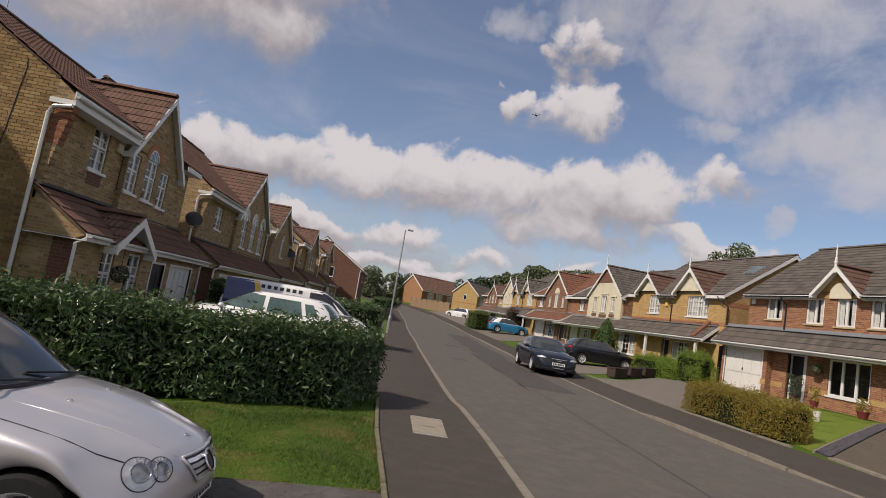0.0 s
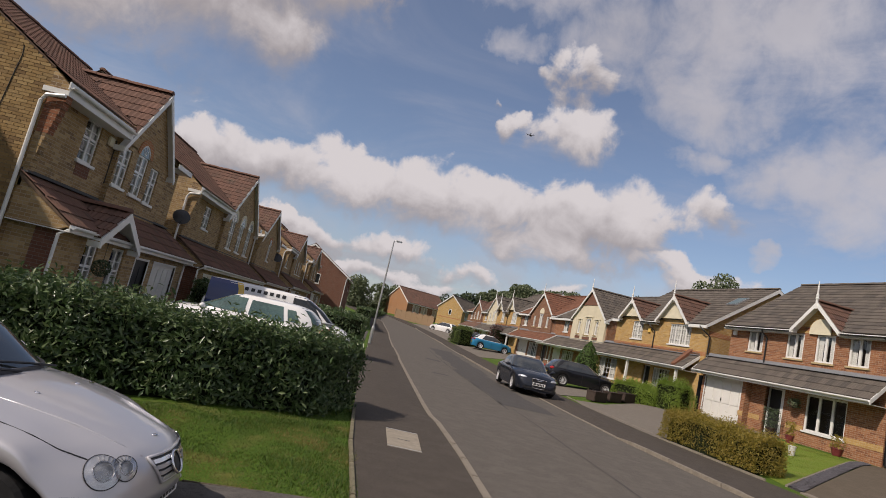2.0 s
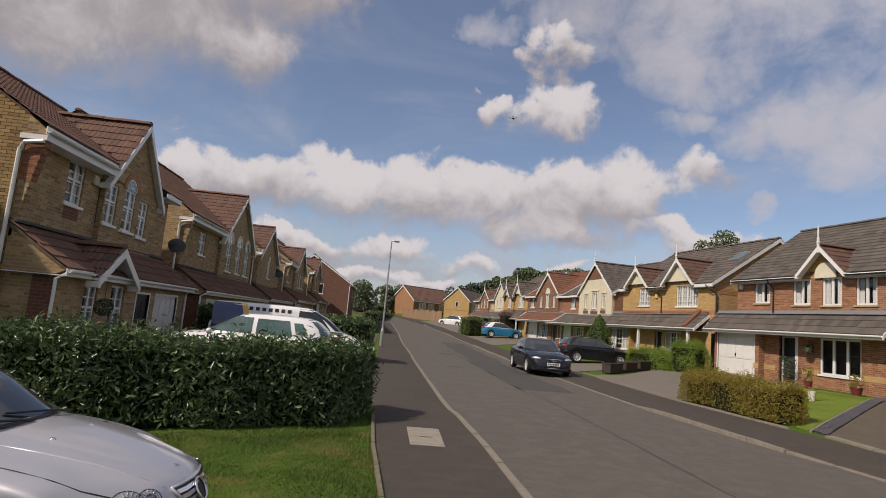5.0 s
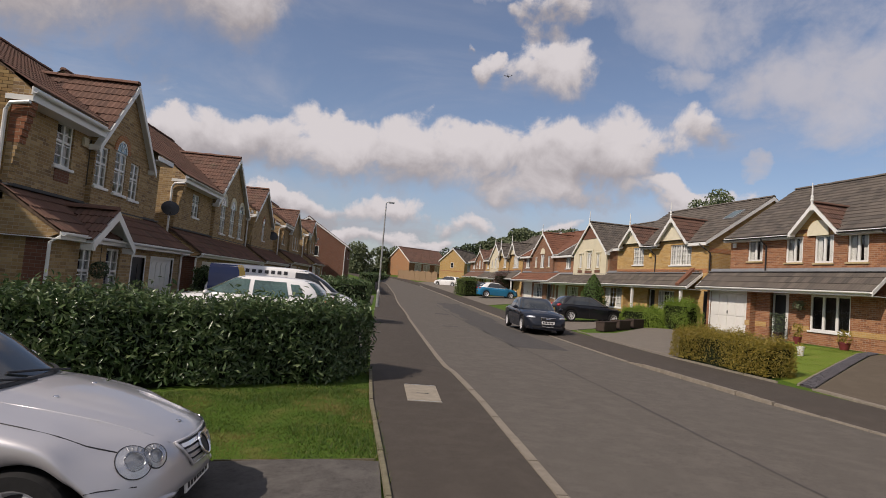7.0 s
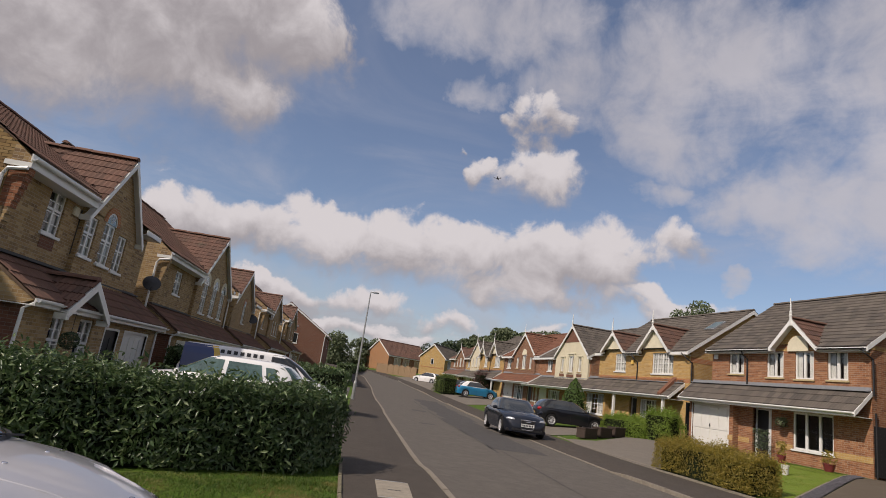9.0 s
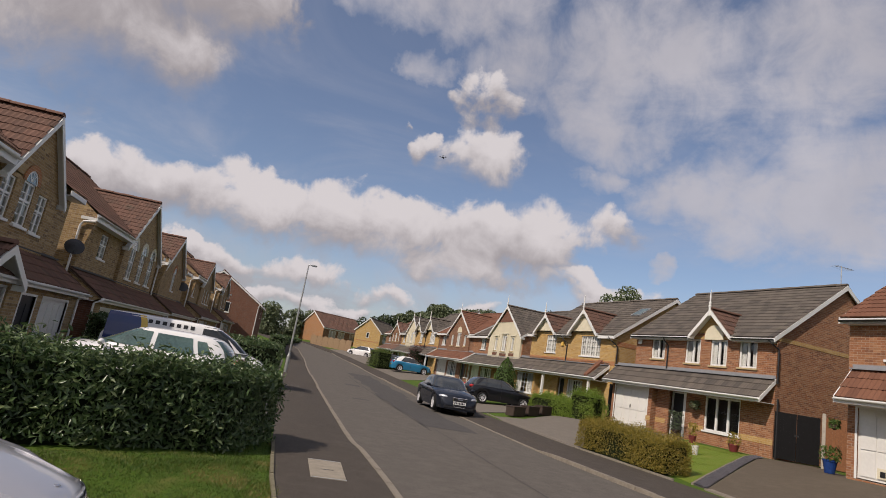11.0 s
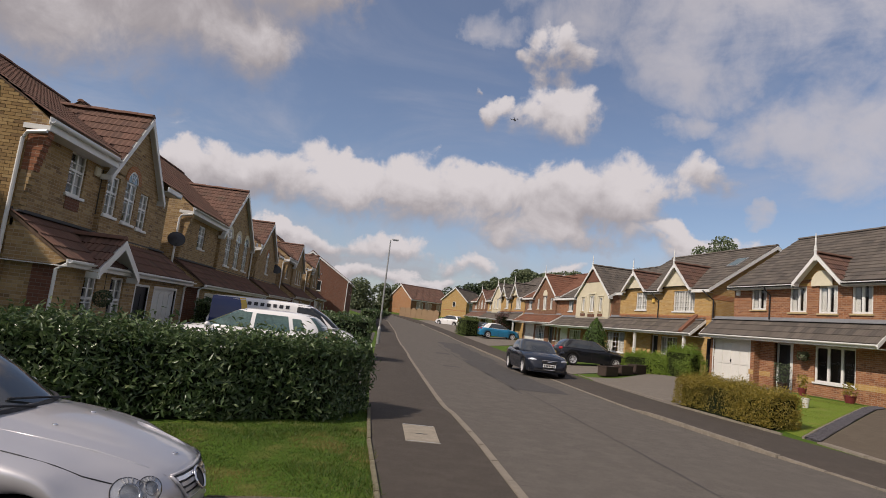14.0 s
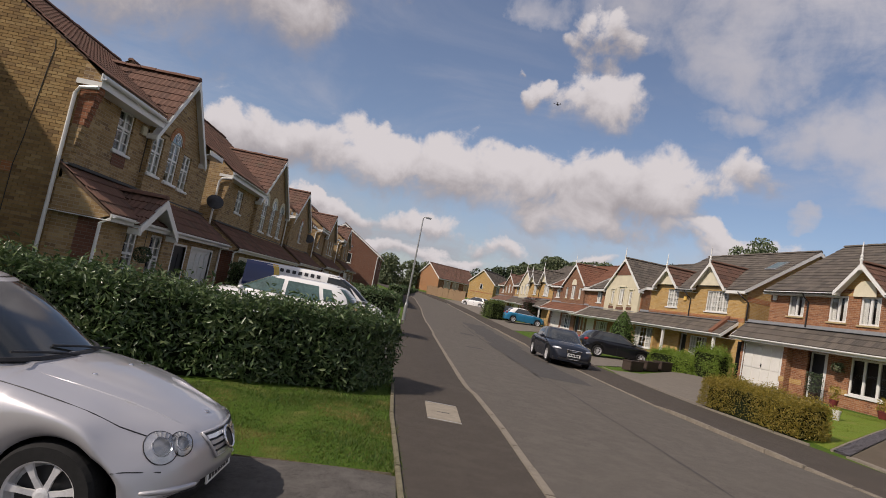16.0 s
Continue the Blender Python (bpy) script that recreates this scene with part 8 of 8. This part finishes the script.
part("bracket", tube(bmesh.new(), [(0.45, 0.05, 0.35), (0.0, 0.0, 0.38), (0.0, 0.0, 0.0)], 0.01, 6), TRIM_BLACK, basket)
tuft(basket, 0, 0, -0.15, 0.24, 0.36, 260, TREE_LEAF)


def wall_dish(parent, x, y, z, r, yaw):
    d = thing("satellite_dish", pose(x, y, z, 0, 0, yaw), "dark grey satellite dish on a brick wall", "satellite dish")
    bm = bmesh.new()
    lathe(bm, [(0.01, 0.09), (r * 0.5, 0.06), (r, 0.0), (r, -0.01), (r * 0.5, 0.045), (0.01, 0.075)], 24, Matrix.Rotation(radians(62), 4, "X"))
    part("reflector", bm, TRIM_BLACK, d)
    part("arm", tube(bmesh.new(), [(0, -0.02, -r * 0.9), (0, -0.35, -r * 0.55)], 0.012, 6), TRIM_BLACK, d)
    part("mount", tube(bmesh.new(), [(0, 0.1, 0.0), (0, 0.3, -0.1), (0, 0.3, -0.35)], 0.02, 6), STEEL, d)


wall_dish(None, -7.75, 21.35, 3.55, 0.30, 25)
wall_dish(None, -8.1, 42.0, 4.1, 0.35, 25)
b = thing("wheelie_bin", pose(-6.3, 20.3, -0.33, 0, 0, 90), "blue wheeled bin beside the garage", "bin")
part("body", prism(bmesh.new(), [(-0.26, 0.08), (0.26, 0.08), (0.30, 0.95), (-0.30, 0.95)], -0.3, 0.3, "y"), BIN_BLUE, b)
part("lid", boxes((-0.33, 0.33, -0.33, 0.34, 0.95, 1.03), bevel=0.02), BIN_BLUE, b)
ball = thing("topiary_ball", pose(-6.45, 13.95, 1.32), "dark hanging topiary ball by the bay window", "hanging plant")
th = RNG.normal(0, 1, (500, 3))
th /= np.linalg.norm(th, axis=1)[:, None]
leaf_cloud("foliage", th * 0.19, th, 0.07, TREE_DARK, ball)
part("chain", tube(bmesh.new(), [(0, 0, 0.15), (0, 0, 0.6)], 0.006, 5), TRIM_BLACK, ball)


# ---------------------------------------------------------------- trees and shrubs
def crown_cloud(name, parent, blobs, n, size, mat, slim=0.6):
    C, Nn = [], []
    tot = sum(b[3] ** 2 for b in blobs)
    for x, y, z, r in blobs:
        k = int(n * r * r / tot)
        d = RNG.normal(0, 1, (k, 3))
        d /= np.linalg.norm(d, axis=1)[:, None]
        rad = r * (1 - np.abs(RNG.normal(0, 0.16, k)))
        C.append(np.array([x, y, z]) + d * rad[:, None] * np.array([1, 1, 0.85]))
        Nn.append(d)
    return leaf_cloud(name, np.concatenate(C), np.concatenate(Nn), size, mat, parent, "", slim, 0.2, 0.8)


def tree(x, y, z, h, spread, label, mat, n=2600, size=0.5, kids=16, trunk_h=0.35, group=""):
    t = thing("tree", pose(x, y, z), label, "tree", group)
    bm = tube(bmesh.new(), [(0, 0, -0.3), (0.05, 0, h * trunk_h), (0, 0.05, h * 0.75)], [h * 0.03, h * 0.022, h * 0.008], 9)
    tr = part("trunk", bm, BARK, t)
    bl = []
    for i in range(kids):
        a, q = RNG.uniform(0, 6.28), spread * math.sqrt(RNG.uniform(0, 1)) * 0.72
        zz = h * RNG.uniform(trunk_h, 0.88)
        k = 1 - abs(zz / h - 0.55) * 0.9
        bl.append((q * k * math.cos(a), q * k * math.sin(a), zz, spread * RNG.uniform(0.24, 0.46)))
        if i < 7:
            part("limb", tube(bmesh.new(), [(0, 0, h * trunk_h * 0.9), (bl[-1][0] * 0.5, bl[-1][1] * 0.5, (zz + h * trunk_h) / 2), bl[-1][:3]], [h * 0.012, h * 0.008, h * 0.004], 6), BARK, t)
    crown_cloud("crown", t, bl, n, size, mat)
    return t


W_ = "trees behind the houses"
tree(-4.9, 100, 1.5, 6.0, 3.6, "round green tree at the bend", TREE_LEAF, 4200, 0.42, 22, 0.12)
tree(-1.2, 106, 1.7, 6.3, 2.6, "green tree behind the street lamp", TREE_LEAF, 2400, 0.42, 14, 0.15)
tree(17.3, 121, 2.0, 9.6, 4.1, "dark green broad tree behind the roofs", TREE_DARK, 2600, 0.55, group=W_)
tree(13.4, 124, 2.0, 7.6, 3.4, "dark tree behind the roofs", TREE_DARK, 1500, 0.5, group=W_)
for x, y, hh, sp in ((20.8, 122, 9.6, 3.6), (23.8, 121, 12.0, 4.2), (27.5, 120, 13.4, 4.6), (30.5, 118, 13.6, 5.2), (34.0, 117, 14.3, 5.4), (37.5, 119, 13.4, 5.0), (41.5, 120, 12.0, 4.6), (46.5, 120, 11.5, 5.0), (51.5, 121, 11.6, 5.0)):
    tree(x, y, 2.0, hh, sp, "dense green tree in the wood behind the houses", TREE_LEAF, 9000, 0.55, kids=24, group=W_)
tree(2.2, 126, 2.3, 6.4, 3.6, "green tree behind the roof at the bend", TREE_LEAF, 3600, 0.42, 18, 0.15, group=W_)
tree(45.0, 78, 1.5, 17.9, 4.2, "tall leafy tree behind the yellow house", TREE_LEAF, 5000, 0.42, kids=22, trunk_h=0.5, group=W_)
tree(41.0, 92, 1.8, 14.0, 3.0, "dark treetop between two roofs", TREE_DARK, 1500, 0.5, trunk_h=0.5, group=W_)


def conifer(x, y, z, h, r):
    t = thing("conifer", pose(x, y, z), "clipped green conifer cone beside the cream house", "conifer")
    part("trunk", tube(bmesh.new(), [(0, 0, -0.1), (0, 0, h * 0.6)], 0.06, 8), BARK, t)
    # core coloured near-black in place of the shade among the sprays
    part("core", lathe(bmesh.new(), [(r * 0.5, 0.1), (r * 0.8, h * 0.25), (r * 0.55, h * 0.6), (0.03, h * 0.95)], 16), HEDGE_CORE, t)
    n = 3000
    zz = RNG.uniform(0, 1, n) ** 1.3
    a = RNG.uniform(0, 6.28, n)
    rad = r * np.interp(zz, [0, 0.2, 0.55, 0.85, 1], [0.75, 1, 0.75, 0.35, 0.02]) * RNG.uniform(0.88, 1.08, n)
    c = np.stack([rad * np.cos(a), rad * np.sin(a), zz * h + 0.08], 1)
    leaf_cloud("foliage", c, np.stack([np.cos(a), np.sin(a), 0.4 + 0 * a], 1), 0.13, CONIFER, t, "", 0.4, -0.6, 0.5)


conifer(13.9, 37.4, 0.40, 2.7, 0.95)
hedge([(8.6, 61.5), (8.2, 66.5), (9.9, 67.0), (10.2, 62.0)], 0.70, 1.75, "tall green hedge beside a drive", HEDGE_MID, 160, 0.14, wob=0.14, soft=0.4, swell=0.10)
hedge([(12.5, 62.6), (12.3, 65.0), (14.6, 65.4), (14.8, 62.8)], land(13.7, 64.0) - 0.05, 2.35, "dark red shrub before the red house", RED_LEAF, 90, 0.16, wob=0.3)
hedge([(-1.0, 78.0), (1.0, 96.0), (0.0, 96.5), (-2.4, 78.5)], 1.35, 1.1, "clipped green hedge at the bend", LAUREL, 60, 0.2)


def bend_fence():
    f = thing("fence", pose(2.2, 93.0, 1.62, 0, 0, -50), "pale scalloped timber fence at the bend", "fence")
    for i in range(8):
        part("post", boxes((i * 1.25 - 0.05, i * 1.25 + 0.05, -0.05, 0.05, -0.3, 1.85)), TIMBER_PALE, f)
    for i in range(7):
        for k in range(8):
            u = (k + 0.5) / 8
            x = i * 1.25 + 0.05 + u * 1.15
            hh = 1.62 + 0.28 * math.sin(u * math.pi)
            part("board", boxes((x - 0.068, x + 0.068, -0.012, 0.012, -0.2, hh)), TIMBER_PALE, f)


bend_fence()
kerb_line(kerb_left, -1, dip_left, -8.0, 78.0)
kerb_line(kerb_right, 1, dip_right, -8.0, 78.0)


# ---------------------------------------------------------------- a small drone in the air
def drone(at_):
    d = thing("drone", Matrix.Translation(at_) @ Matrix.Rotation(0.5, 4, "Z") @ Matrix.Scale(0.68, 4), "small dark four-rotor drone hovering over the street", "drone")
    part("body", blob(bmesh.new(), (0, 0, 0), (0.16, 0.09, 0.06), seg=16), DRONE_GREY, d, smooth=True)
    for sx in (1, -1):
        for sy in (1, -1):
            e = (sx * 0.2, sy * 0.22, 0.03)
            a = part("arm", tube(bmesh.new(), [(sx * 0.08, sy * 0.05, 0.0), e], 0.018, 6), DRONE_GREY, d)
            part("motor", lathe(bmesh.new(), [(0.03, 0.0), (0.03, 0.05)], 10, Matrix.Translation(e)), DRONE_GREY, a)
            part("rotor", boxes((e[0] - 0.14, e[0] + 0.14, e[1] - 0.012, e[1] + 0.012, 0.085, 0.092)), DRONE_GREY, a)
    part("gimbal", blob(bmesh.new(), (0.1, 0, -0.07), (0.04, 0.04, 0.04), seg=10), DRONE_GREY, d, smooth=True)


drone((6.4, 34.0, 14.6))
